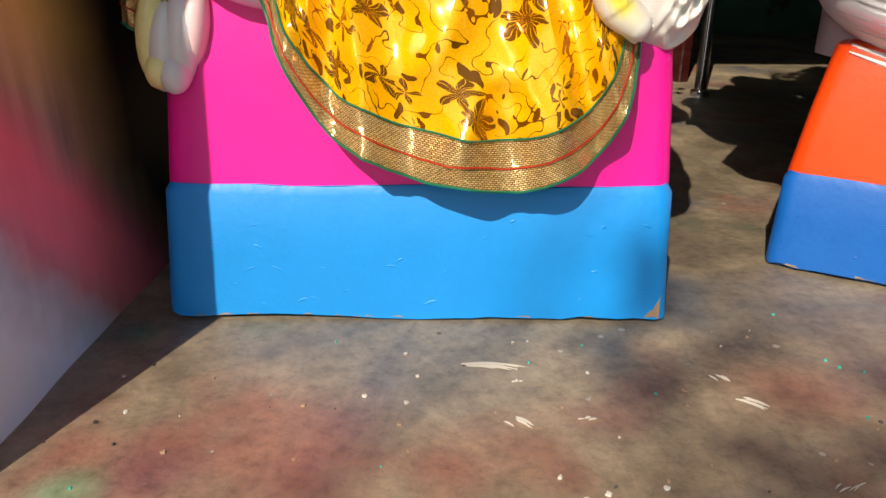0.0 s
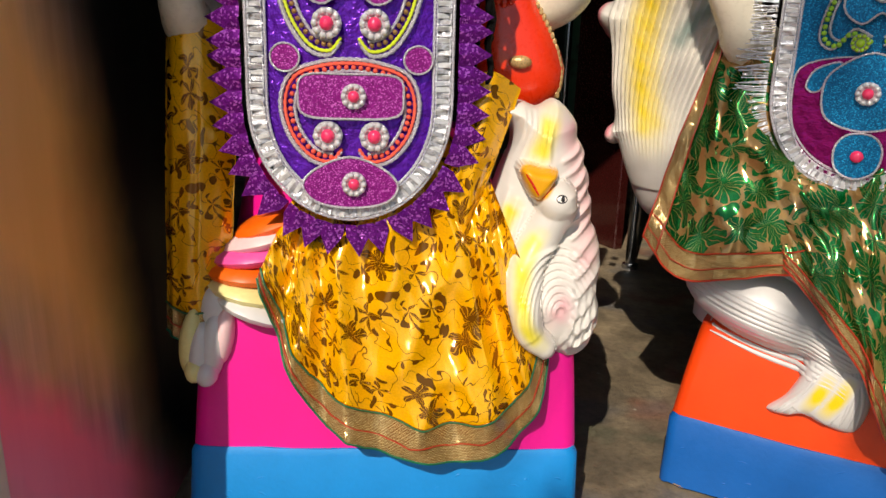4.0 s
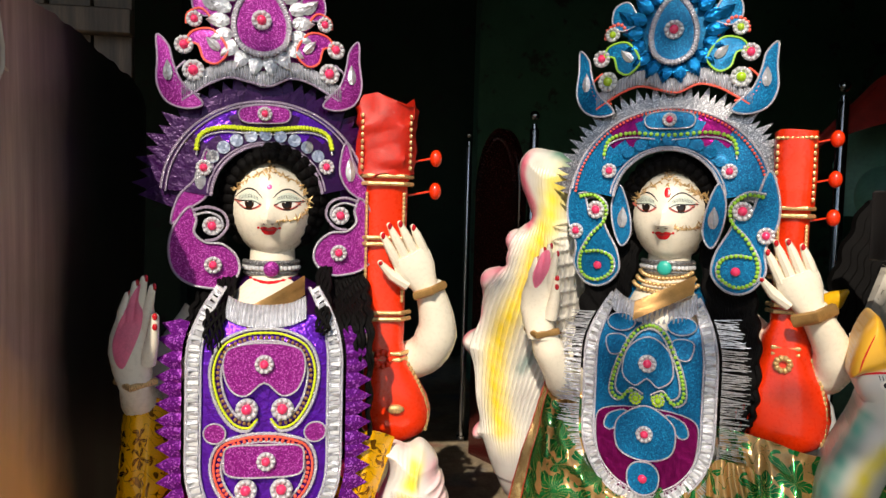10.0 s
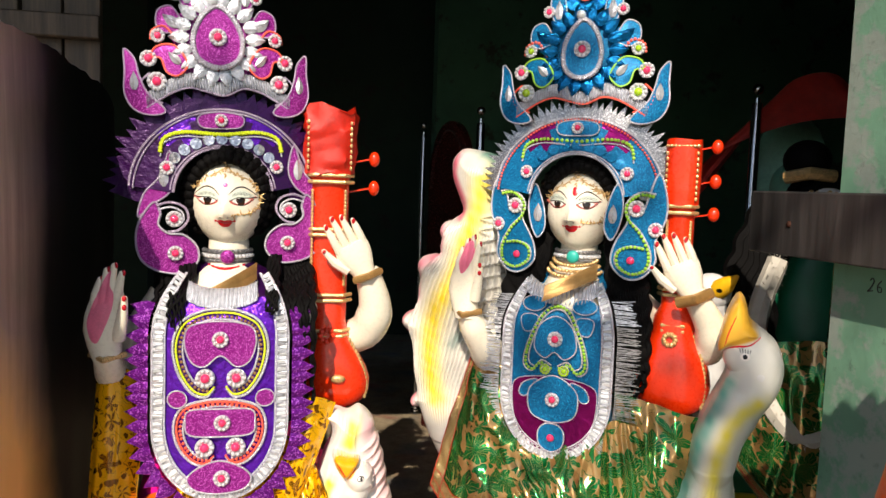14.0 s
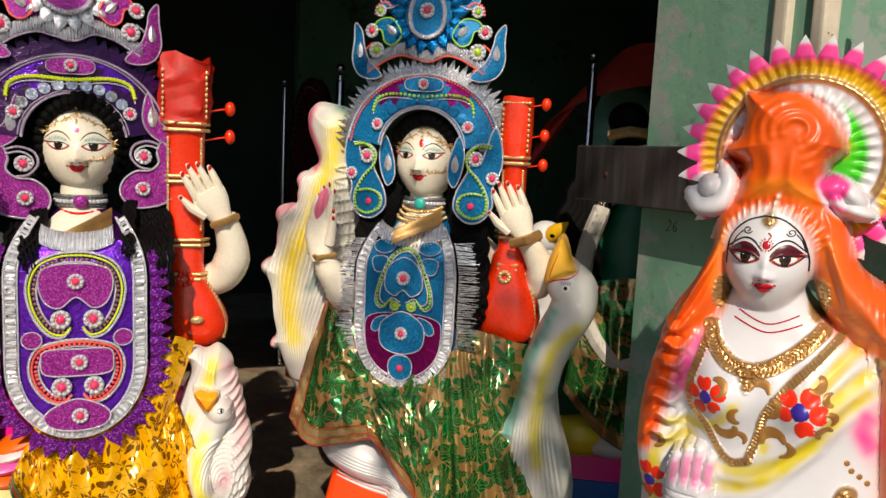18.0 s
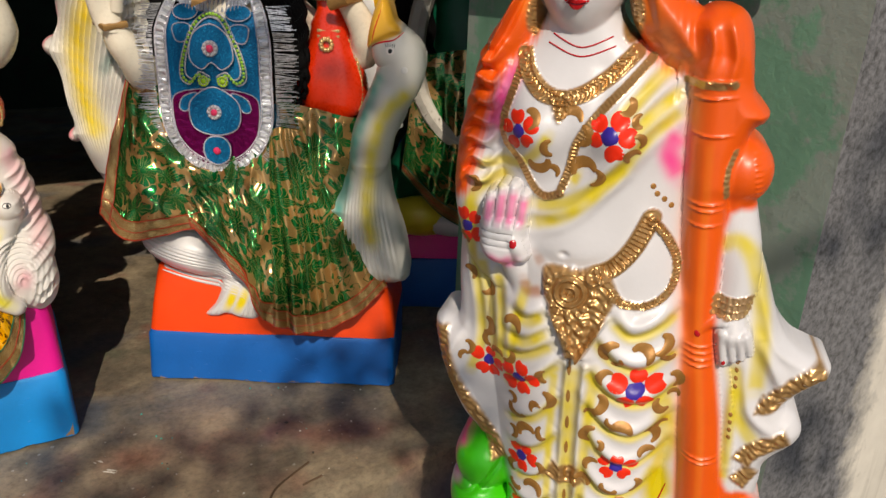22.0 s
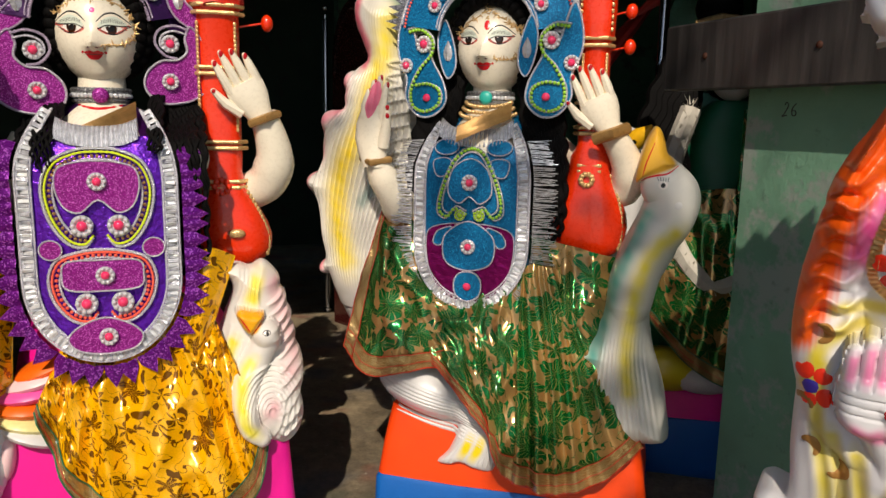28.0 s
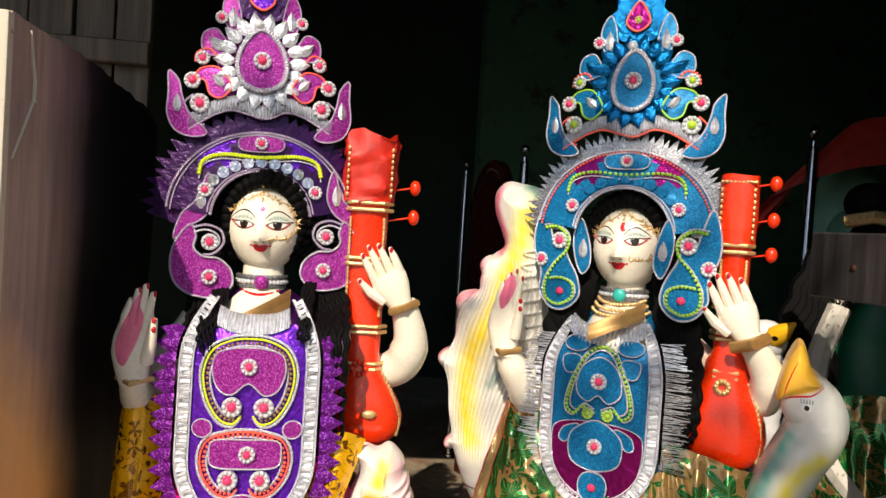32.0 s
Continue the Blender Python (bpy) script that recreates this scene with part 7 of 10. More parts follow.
    k.air([(-0.162, 0.405), (-0.180, 0.388), (-0.184, 0.362), (-0.172, 0.338)], 0.0105, PINK, 0.95, 2.5)
    k.air([(-0.186, 0.318), (-0.180, 0.270), (-0.158, 0.232), (-0.128, 0.208)], 0.0050, PINK)
    for p, hw, c in (([(0.112, 0.290), (0.084, 0.262), (0.071, 0.205)], 0.0070, PINK), ([(0.118, 0.276), (0.099, 0.225), (0.097, 0.180)], 0.0075, YEL), ([(0.127, 0.290), (0.124, 0.229), (0.130, 0.140)], 0.0050, PINK), ([(0.168, 0.288), (0.161, 0.219), (0.164, 0.128)], 0.0090, YEL), ([(0.200, 0.280), (0.198, 0.218), (0.189, 0.162)], 0.0065, PINK)):
        k.air(p, hw, c, 0.92)
    # hair and lute in one orange
    k.fill([(-0.105, 1.176), (-0.063, 1.178), (-0.034, 1.167), (0.002, 1.118), (-0.016, 1.098), (-0.014, 1.060), (0.008, 1.042), (0.020, 1.004), (0.052, 0.970), (0.066, 0.960), (0.064, 0.900), (0.020, 0.912), (-0.006, 0.930), (-0.016, 0.965), (-0.019, 1.000), (-0.030, 1.026), (-0.050, 1.046), (-0.068, 1.050), (-0.092, 1.040), (-0.108, 1.015), (-0.108, 0.965), (-0.104, 0.935), (-0.128, 0.902), (-0.146, 0.868), (-0.160, 0.80), (-0.172, 0.752), (-0.200, 0.75), (-0.200, 0.83), (-0.184, 0.90), (-0.130, 1.00), (-0.120, 1.045), (-0.104, 1.07), (-0.126, 1.108), (-0.106, 1.14)], ORA, 0.0080, 1.0, 3, 0.0026)
    k.fill([(0.044, 0.964), (0.060, 0.975), (0.074, 0.976), (0.092, 0.974), (0.112, 0.94), (0.118, 0.90), (0.140, 0.870), (0.128, 0.850), (0.152, 0.825), (0.156, 0.800), (0.144, 0.770), (0.114, 0.764), (0.114, 0.70), (0.121, 0.62), (0.143, 0.52), (0.155, 0.45), (0.168, 0.415), (0.190, 0.414), (0.220, 0.380), (0.214, 0.340), (0.190, 0.325), (0.168, 0.300), (0.120, 0.304), (0.114, 0.36), (0.098, 0.50), (0.085, 0.62), (0.069, 0.73), (0.058, 0.84), (0.052, 0.905)], ORA, 0.0050, 1.0, 3)
    k.air([(0.060, 0.89), (0.066, 0.80), (0.074, 0.70), (0.088, 0.60), (0.104, 0.48), (0.118, 0.36)], 0.0085, "f49a54", 0.45, 1.0)
    k.air([(0.012, 0.955), (0.030, 0.925), (0.050, 0.905)], 0.0170, "f2a468", 0.55, 1.0)
    for p, hw, c, s in (([(-0.090, 1.066), (-0.056, 1.074), (-0.024, 1.060)], 0.010, "f8921c", 0.7), ([(-0.116, 1.03), (-0.114, 0.99), (-0.118, 0.95)], 0.008, "f8921c", 0.55), ([(-0.010, 1.02), (-0.002, 0.98), (0.010, 0.945)], 0.012, "f6821a", 0.6), ([(-0.095, 1.15), (-0.060, 1.155), (-0.028, 1.13)], 0.010, "d8520a", 0.6), ([(-0.170, 0.90), (-0.176, 0.84), (-0.180, 0.78)], 0.010, "dc4c08", 0.6), ([(0.03, 0.96), (0.05, 0.93)], 0.012, "d8560c", 0.5), ([(0.080, 0.84), (0.090, 0.74), (0.103, 0.62), (0.124, 0.50), (0.136, 0.40)], 0.0045, "f88422", 0.5), ([(0.070, 0.84), (0.082, 0.72), (0.095, 0.62)], 0.004, "c8560c", 0.4)):
        k.air(p, hw, c, s)
    for q in range(26):    # white plaster left between the strands over the brow
        g = radians(-82 + 164 * q / 25)
        k.air([(u0 + 0.0455 * math.sin(g), 1.000 + 0.045 * math.cos(g)), (u0 + 0.050 * math.sin(g), 1.002 + (0.053 + 0.004 * math.sin(q * 2.1)) * math.cos(g))], 0.0012, "f0e0cc", 0.7)
    # white buds, pink flower
    k.fill([(-0.112, 1.094), (-0.104, 1.068), (-0.116, 1.040), (-0.146, 1.034), (-0.164, 1.060), (-0.148, 1.082), (-0.124, 1.086)], WHITE, 0.003)
    k.fill([(-0.026, 1.078), (-0.008, 1.090), (0.026, 1.070), (0.036, 1.046), (0.012, 1.038), (-0.012, 1.050)], WHITE, 0.003)
    k.fill([(-0.024, 1.078), (-0.010, 1.088), (0.006, 1.078), (0.0, 1.062), (-0.014, 1.060)], PINK, 0.003)
    k.air([(-0.012, 1.054), (0.004, 1.050)], 0.0035, PINK)
    # rosy palm
    for q in range(4):
        u = -0.1385 + 0.0123 * q
        k.air([(u, 0.733), (u + 0.001, 0.748), (u + 0.002, 0.758 + (0.0, 0.008, 0.010, 0.004)[q])], 0.0046, "f260a4", 0.85)
    k.air([(-0.138, 0.692), (-0.120, 0.686), (-0.104, 0.693)], 0.0085, "f260a4", 0.9)
    for v in (0.706, 0.714, 0.722):
        k.ridge([(-0.147, v + 0.002), (-0.125, v), (-0.110, v)], 0.0010, -0.0022, False)
    for q in range(3):
        k.ridge([(-0.1330 + 0.0123 * q, 0.730), (-0.1325 + 0.0123 * q, 0.757)], 0.0009, -0.003, False)
    k.air([(-0.095, 0.19), (-0.085, 0.20)], 0.008, GRN, 0.5)

    # ---- gilt ornament ----
    gd = [(-0.072, 0.688), (-0.056, 0.694), (-0.034, 0.692), (-0.012, 0.700), (0.004, 0.686), (0.010, 0.664), (0.0, 0.636), (-0.010, 0.604), (-0.022, 0.584), (-0.036, 0.584), (-0.046, 0.606), (-0.060, 0.640), (-0.070, 0.664)]
    w, sd = k.inside(gd, 0.01)
    k.H[w] += 0.006 * np.clip(-sd / 0.006, 0, 1)
    k.beaten(gd, 0.0030, 0.0150)
    w = k.window([(-0.040, 0.667)], 0.030)
    r = np.hypot(k.U[w] + 0.040, k.V[w] - 0.667)
    f = np.clip((0.0235 - r) / 0.003, 0, 1)
    k.H[w] = k.H[w] * (1 - f) + f * (0.094 + 0.0026 * np.cos(r * 2 * np.pi / 0.0078) - 0.12 * (k.U[w] + 0.040) ** 2 / 0.02)
    for q in range(16):    # beads round the boss and down the point
        g = 2 * math.pi * q / 16
        k.swell(-0.040 + 0.0262 * math.cos(g), 0.667 + 0.0255 * math.sin(g), 0.0030, 0.0030, 0.0042)
    for q in range(26):
        t = q / 25
        k.swell(-0.060 + 0.036 * t + 0.003 * math.sin(q * 2.4), 0.640 - 0.050 * t, 0.0030, 0.0034, 0.0040)
        k.swell(0.002 - 0.026 * t, 0.640 - 0.052 * t, 0.0032, 0.0034, 0.0044)
        k.swell(-0.028 + 0.010 * math.sin(q * 2.7), 0.640 - 0.055 * t, 0.0034, 0.0036, 0.0036)
    k.air([(-0.070, 0.66), (-0.088, 0.655), (-0.094, 0.668)], 0.007, "b0682c", 0.75)
    k.air([(-0.074, 0.688), (-0.082, 0.70)], 0.006, "a86a34", 0.6)
    k.band([(-0.014, 0.690), (0.004, 0.700), (0.021, 0.722), (0.035, 0.755)], 0.0105, 0.0048, 0.0052)
    k.band([(0.036, 0.754), (0.055, 0.732), (0.068, 0.706), (0.065, 0.677), (0.045, 0.660), (0.018, 0.660), (0.006, 0.672)], 0.0048, 0.0032, 0.0042, 1.0)
    nk = [(-0.111, 0.918), (-0.103, 0.897), (-0.083, 0.880), (-0.060, 0.880), (-0.032, 0.898), (-0.006, 0.926)]
    k.band([(u - 0.006 * (1 if u < -0.07 else -0.6), v - 0.005) for u, v in nk], 0.0080, 0.0030, 0.0044, 0.8)
    k.band(nk, 0.0028, 0.0022, 0.0030)
    k.beaten([(-0.083, 0.876), (-0.058, 0.876), (-0.064, 0.858), (-0.071, 0.848), (-0.078, 0.860)], 0.0030, 0.0085)
    k.band([(0.014, 0.917), (-0.006, 0.891), (-0.031, 0.861), (-0.049, 0.831), (-0.055, 0.802), (-0.062, 0.776)], 0.0046, 0.0026, 0.0042)
    k.band([(-0.116, 0.912), (-0.123, 0.881), (-0.131, 0.848), (-0.130, 0.822), (-0.112, 0.804), (-0.094, 0.777), (-0.078, 0.768), (-0.062, 0.774)], 0.0046, 0.0026, 0.0042)
    for v in (0.656, 0.664, 0.672):
        k.band([(0.114, v), (0.130, v - 0.003), (0.150, v + 0.001)], 0.0042, 0.0026, 0.0060, 0.0, 0.9)
    hem = ((0.0095, [(-0.204, 0.568), (-0.197, 0.540), (-0.188, 0.512), (-0.172, 0.482), (-0.150, 0.453), (-0.128, 0.425), (-0.110, 0.392)]), (0.0100, [(0.246, 0.588), (0.226, 0.576), (0.208, 0.560), (0.194, 0.540), (0.182, 0.540)]), (0.0095, [(0.222, 0.498), (0.204, 0.488), (0.186, 0.474), (0.176, 0.458)]), (0.0090, [(0.192, 0.448), (0.176, 0.428)]), (0.0070, [(-0.090, 0.206), (-0.064, 0.198), (-0.048, 0.212), (-0.030, 0.186), (-0.006, 0.178), (0.010, 0.204), (0.034, 0.182), (0.054, 0.176)]), (0.0120, [(-0.046, 0.416), (-0.022, 0.408), (-0.004, 0.416)]))
    for hw, p in hem:
        c = [q[:2] for q in curve(p, 3)]
        nrm = [Vector((c[min(len(c) - 1, i + 1)][1] - c[max(0, i - 1)][1], c[max(0, i - 1)][0] - c[min(len(c) - 1, i + 1)][0])).normalized() * hw * 1.2 for i in range(len(c))]
        k.beaten([(q[0] + n.x, q[1] + n.y) for q, n in zip(c, nrm)] + [(q[0] - n.x, q[1] - n.y) for q, n in zip(c[::-1], nrm[::-1])], 0.0030, 0.0150, 0.0025)
    # earrings
    for u, v, ru, rv in ((-0.010, 0.952, 0.011, 0.024), (-0.110, 0.950, 0.008, 0.020)):
        k.beaten([(u + ru * math.cos(g), v + rv * math.sin(g)) for g in (radians(36 * q) for q in range(10))], 0.0030, 0.0070)
    for q, (v, r) in enumerate(((1.036, 0.0075), (1.046, 0.004), (1.053, 0.0034), (1.060, 0.0026))):
        k.swell(-0.0650 + 0.0015 * q, v, r, r, 0.004)
    k.beaten([(-0.073, 1.036), (-0.066, 1.044), (-0.058, 1.036), (-0.065, 1.028)], 0.0020, 0.0050)
    k.air([(-0.0645, 1.040), (-0.0615, 1.052), (-0.059, 1.066)], 0.0022, "d8cbb4", 0.9)
    for q in range(4):     # studs on the lute
        for u, v in ((0.056 + 0.011 * q, 0.8965 + 0.0006 * q), (0.132 + 0.008 * q, 0.346 - 0.001 * q)):
            k.swell(u, v, 0.0034, 0.0032, 0.0035)
    k.band([(0.050, 0.8985), (0.070, 0.8960), (0.094, 0.8975)], 0.0040, 0.0012, 0.0098)
    k.band([(0.120, 0.348), (0.142, 0.343), (0.164, 0.348)], 0.0038, 0.0012, 0.0090)
    k.band([(0.107, 0.832), (0.102, 0.810), (0.105, 0.785)], 0.0028, 0.0020, 0.0060)
    k.band([(0.170, 0.398), (0.166, 0.375), (0.168, 0.350)], 0.0032, 0.0020, 0.0055)
    k.cast(0.05, "moulded")

    # base, frieze, feet
    k.block(-0.190, 0.226, 0.0, 0.22, [(0.0, 0.0), (0.004, 0.004), (0.05, 0.004), (0.074, 0.002), (0.084, -0.004), (0.12, -0.014), (0.165, -0.030), (0.178, -0.040)], "white", 0.012, 0.0025, 4, 18)
    for i in range(9):
        x = -0.130 + 0.036 * i
        c = [(x + 0.013 * math.cos(a) * (1 - i2 * 0.055), -0.0075, 0.036 + 0.016 * math.sin(a) * (1 - i2 * 0.055)) for i2, a in enumerate(radians(250 - 30 * q) for q in range(15))]
        k.tube(c, [0.0050 - 0.00018 * i2 for i2 in range(15)], "white", 7)
        k.tube(curve([(x - 0.016, -0.007, 0.046), (x - 0.006, -0.008, 0.058), (x + 0.010, -0.007, 0.056)], 4), [0.003, 0.0036, 0.004, 0.0042, 0.004, 0.0038, 0.0034, 0.003, 0.002], "white", 6)
        k.tube(curve([(x - 0.004, -0.007, 0.020), (x + 0.010, -0.008, 0.014), (x + 0.020, -0.007, 0.022)], 4), [0.002, 0.003, 0.0038, 0.004, 0.004, 0.0038, 0.003, 0.0024, 0.002], "white", 6)
    for x0, x1, z in ((-0.085, -0.092, 0.142), (0.016, 0.026, 0.122)):
        k.tube(curve([(x0, 0.012, z + 0.060), (x0, -0.002, z + 0.030), (x1, -0.012, z - 0.004), (x1 + 0.002, -0.020, z - 0.024)], 4), [0.014, 0.016, 0.018, 0.019, 0.020, 0.021, 0.021, 0.021, 0.020, 0.019, 0.018, 0.017, 0.015], "white", 14)
        for q in range(5):
            p = Vector((x1 - 0.014 + 0.0078 * q, -0.030 + 0.003 * q, z - 0.032 + 0.005 * q))
            k.ball(p, (0.0055, 0.008, 0.0075), "white", seg=9, rows=6)
            k.ball(p + Vector((0, -0.0052, 0.0008)), (0.0034 - 0.0003 * q, 0.0030, 0.0040 - 0.0003 * q), "nail", seg=8, rows=5)
    k.tube(curve([(-0.080, -0.026, 0.108), (-0.066, -0.020, 0.122), (-0.056, -0.006, 0.150)], 4), 0.0012, "nail", 5)

    # ---- brush work ----
    hc = (u0, 0.0, v0)
    k.features(hc, fu, fv, "maroon", ev, mv, 0.0, True, 0.93)
    k.stripe([(-0.106, 0.985), (-0.104, 1.014), (-0.090, 1.032), (-0.074, 1.039), (-0.066, 1.040), (-0.050, 1.036), (-0.034, 1.022), (-0.025, 1.000), (-0.024, 0.985)], 0.0008, "black", 0.0008, 8, False)
    for sx in (-1, 1):
        k.stripe([(u0 + sx * (0.021 + 0.0050 * math.cos(a) * (1 - q * 0.09)), 1.0245 + 0.0042 * math.sin(a) * (1 - q * 0.09)) for q, a in enumerate(radians(200 + 55 * q) for q in range(9))], 0.0005, "black", 0.0008, 3, False)
        k.stripe([(u0 + sx * 0.026, 1.023), (u0 + sx * 0.032, 1.016), (u0 + sx * 0.036, 1.006)], 0.0005, "black", 0.0008, 4, False)
    k.oval(-0.0655, 1.0105, 0.0040, 0.0046, "nail", 0.0010)
    for q in range(13):
        a = radians(20 + 320 * q / 12)
        k.stripe([(-0.0655 + 0.0050 * math.sin(a), 1.0105 + 0.0052 * math.cos(a)), (-0.0655 + 0.0068 * math.sin(a), 1.0105 + 0.0072 * math.cos(a))], 0.0005, "lip", 0.0010, 3, False)
    k.stripe([(-0.064, 1.016), (-0.062, 1.020), (-0.065, 1.023)], 0.0007, "nail", 0.0010, 4, False)
    for v, wd in ((0.9285, 0.030), (0.9195, 0.034)):
        k.stripe([(-0.058 - wd, v + 0.006), (-0.058, v - 0.006), (-0.058 + wd, v + 0.006)], 0.0008, "nail", 0.0008, 8, False)
    k.oval(-0.1065, 0.7135, 0.0042, 0.0052, "nail", 0.0012, n=12)
    k.oval(0.1005, 0.6285, 0.0030, 0.0044, "nail", 0.0010, 30, 10)
    k.oval(0.133, 0.5965, 0.0022, 0.0030, "nail", 0.0010, n=8)
    for u, v in ((0.032, 0.789), (0.037, 0.781), (0.045, 0.775), (0.053, 0.768)):
        k.oval(u, v, 0.0030, 0.0034, "goldpaint", 0.0008, 30, 8)
    rnd = random.Random(4)

    def blossom(u, v, r, n=5, t0=None):
        t0 = rnd.uniform(0, 72) if t0 is None else t0
        for q in range(n):
            a = radians(t0 + 360 / n * q + rnd.uniform(-9, 9))
            o = [(0.36, -0.12), (0.52, -0.34), (0.84, -0.42), (1.06, -0.24), (0.98, 0.02), (1.08, 0.22), (0.82, 0.40), (0.50, 0.32), (0.36, 0.12)]
            s = r * rnd.uniform(0.85, 1.12)
            k.decal([(u + s * (x * math.cos(a) - y * math.sin(a)), v + s * (x * math.sin(a) + y * math.cos(a))) for x, y in [p[:2] for p in curve(o, 2, True)]], "flower", 0.0009, 3)
        k.decal([(u + r * 0.36 * rnd.uniform(0.85, 1.2) * math.cos(a), v + r * 0.36 * rnd.uniform(0.85, 1.2) * math.sin(a)) for a in (2 * math.pi * i / 10 for i in range(10))], "violetdot", 0.0014, 3)

    for u, v, r in ((-0.134, 0.536, 0.021), (-0.090, 0.539, 0.023), (0.045, 0.556, 0.028), (-0.080, 0.420, 0.021), (0.036, 0.441, 0.023), (-0.079, 0.327, 0.017), (0.020, 0.318, 0.019), (-0.170, 0.712, 0.020), (-0.112, 0.836, 0.020), (-0.017, 0.842, 0.023)):
        blossom(u, v, r)

    def comma(u, v, s, a):
        c, sn = math.cos(a), math.sin(a)
        k.stripe([(u + s * (x * c - y * sn), v + s * (x * sn + y * c)) for x, y in ((-0.75, -0.45), (-0.1, -0.62), (0.5, -0.25), (0.62, 0.35), (0.3, 0.8))], s * 0.44, "goldpaint", 0.0007, 4)

    for u, v, s, a in ((-0.102, 0.608, 0.012, 2), (-0.138, 0.585, 0.013, 0.6), (-0.136, 0.567, 0.010, 4), (-0.141, 0.635, 0.011, 0.2), (-0.165, 0.65, 0.010, 1.5), (0.012, 0.602, 0.014, 3.4), (0.020, 0.590, 0.008, 0), (0.047, 0.602, 0.014, 1.6), (0.066, 0.614, 0.013, 0.5), (0.074, 0.600, 0.009, 5), (-0.162, 0.548, 0.010, 1), (-0.168, 0.535, 0.008, 3), (-0.122, 0.556, 0.009, 2.4), (-0.106, 0.560, 0.010, 0.2), (-0.060, 0.553, 0.011, 4.0), (-0.054, 0.519, 0.013, 0.8), (-0.066, 0.508, 0.008, 3), (-0.090, 0.490, 0.013, 5.2), (-0.098, 0.503, 0.008, 1.2), (-0.076, 0.463, 0.013, 2.8), (-0.094, 0.452, 0.009, 1), (-0.056, 0.470, 0.009, 4.4), (0.010, 0.567, 0.011, 3.2), (0.004, 0.528, 0.014, 0.3), (-0.002, 0.512, 0.008, 2), (0.086, 0.566, 0.012, 1.0), (0.076, 0.532, 0.011, 4.6), (0.088, 0.545, 0.008, 2), (0.036, 0.498, 0.014, 2.2), (0.024, 0.508, 0.009, 5), (0.070, 0.488, 0.012, 1.2), (0.080, 0.502, 0.008, 3), (0.0, 0.482, 0.013, 3.6), (0.012, 0.470, 0.008, 0.6), (0.068, 0.466, 0.010, 2.6), (0.060, 0.414, 0.010, 0.4), (0.006, 0.437, 0.010, 3.0), (-0.002, 0.408, 0.012, 1.8), (0.030, 0.408, 0.012, 5.0), (0.046, 0.380, 0.009, 1.4), (0.010, 0.366, 0.011, 2.9), (0.024, 0.352, 0.008, 0.2), (0.0, 0.336, 0.009, 4.2), (0.040, 0.336, 0.009, 1.0), (0.004, 0.300, 0.009, 2.2), (0.036, 0.296, 0.008, 5.4), (0.014, 0.280, 0.009, 1.2), (-0.056, 0.412, 0.010, 0.9), (-0.090, 0.398, 0.010, 3.8), (-0.062, 0.374, 0.013, 2.0), (-0.086, 0.368, 0.009, 5), (-0.050, 0.352, 0.010, 0.4), (-0.090, 0.350, 0.008, 1.8), (-0.056, 0.322, 0.009, 3.2), (-0.052, 0.300, 0.010, 0.8), (-0.082, 0.290, 0.009, 4.8), (-0.064, 0.282, 0.008, 2.4), (-0.074, 0.262, 0.008, 1.0), (-0.050, 0.262, 0.008, 3.0), (-0.099, 0.850, 0.011, 1.0), (-0.057, 0.856, 0.012, 2.2), (-0.044, 0.838, 0.012, 0.5), (-0.078, 0.822, 0.010, 4.0), (-0.088, 0.804, 0.013, 5.6), (-0.072, 0.796, 0.008, 1.6), (-0.040, 0.803, 0.015, 2.6), (-0.026, 0.796, 0.010, 0.4), (0.008, 0.822, 0.009, 3.0), (0.012, 0.838, 0.008, 1.2), (-0.004, 0.870, 0.010, 0.2), (0.010, 0.858, 0.008, 4), (-0.165, 0.765, 0.011, 0.8), (-0.174, 0.695, 0.009, 2.0)):
        comma(u, v, s, a)
    for q in range(9):
        k.oval(-0.031 + 0.0018 * q, 0.572 - 0.040 * q, 0.0022, 0.010, "goldpaint", 0.0006, 4, 9)
        k.oval(0.150 + 0.0008 * q, 0.600 - 0.010 * (q % 5) - 0.075 * (q > 4), 0.0022, 0.0034, "goldpaint", 0.0008, 20, 7)
    k.oval(0.093, 0.339, 0.0034, 0.0050, "black", 0.0008, n=9)
    k.oval(0.093, 0.340, 0.0018, 0.0026, "eyewhite", 0.0012, n=7)
    k.stripe([(0.074, 0.366), (0.088, 0.362), (0.104, 0.366)], 0.0010, "nail", 0.0008, 6)
    k.stripe([(0.084, 0.368), (0.092, 0.384), (0.098, 0.408)], 0.0009, "nail", 0.0008, 6)
    k.stripe([(0.090, 0.378), (0.100, 0.376), (0.098, 0.366)], 0.0007, "nail", 0.0008, 6)
    ob = k.done("statue", sharp=55)
    ob.matrix_world = D0
    return tagged(ob, "white clay goddess figure with orange hair and lute", "statue", "clay statues")


build_statue_white()


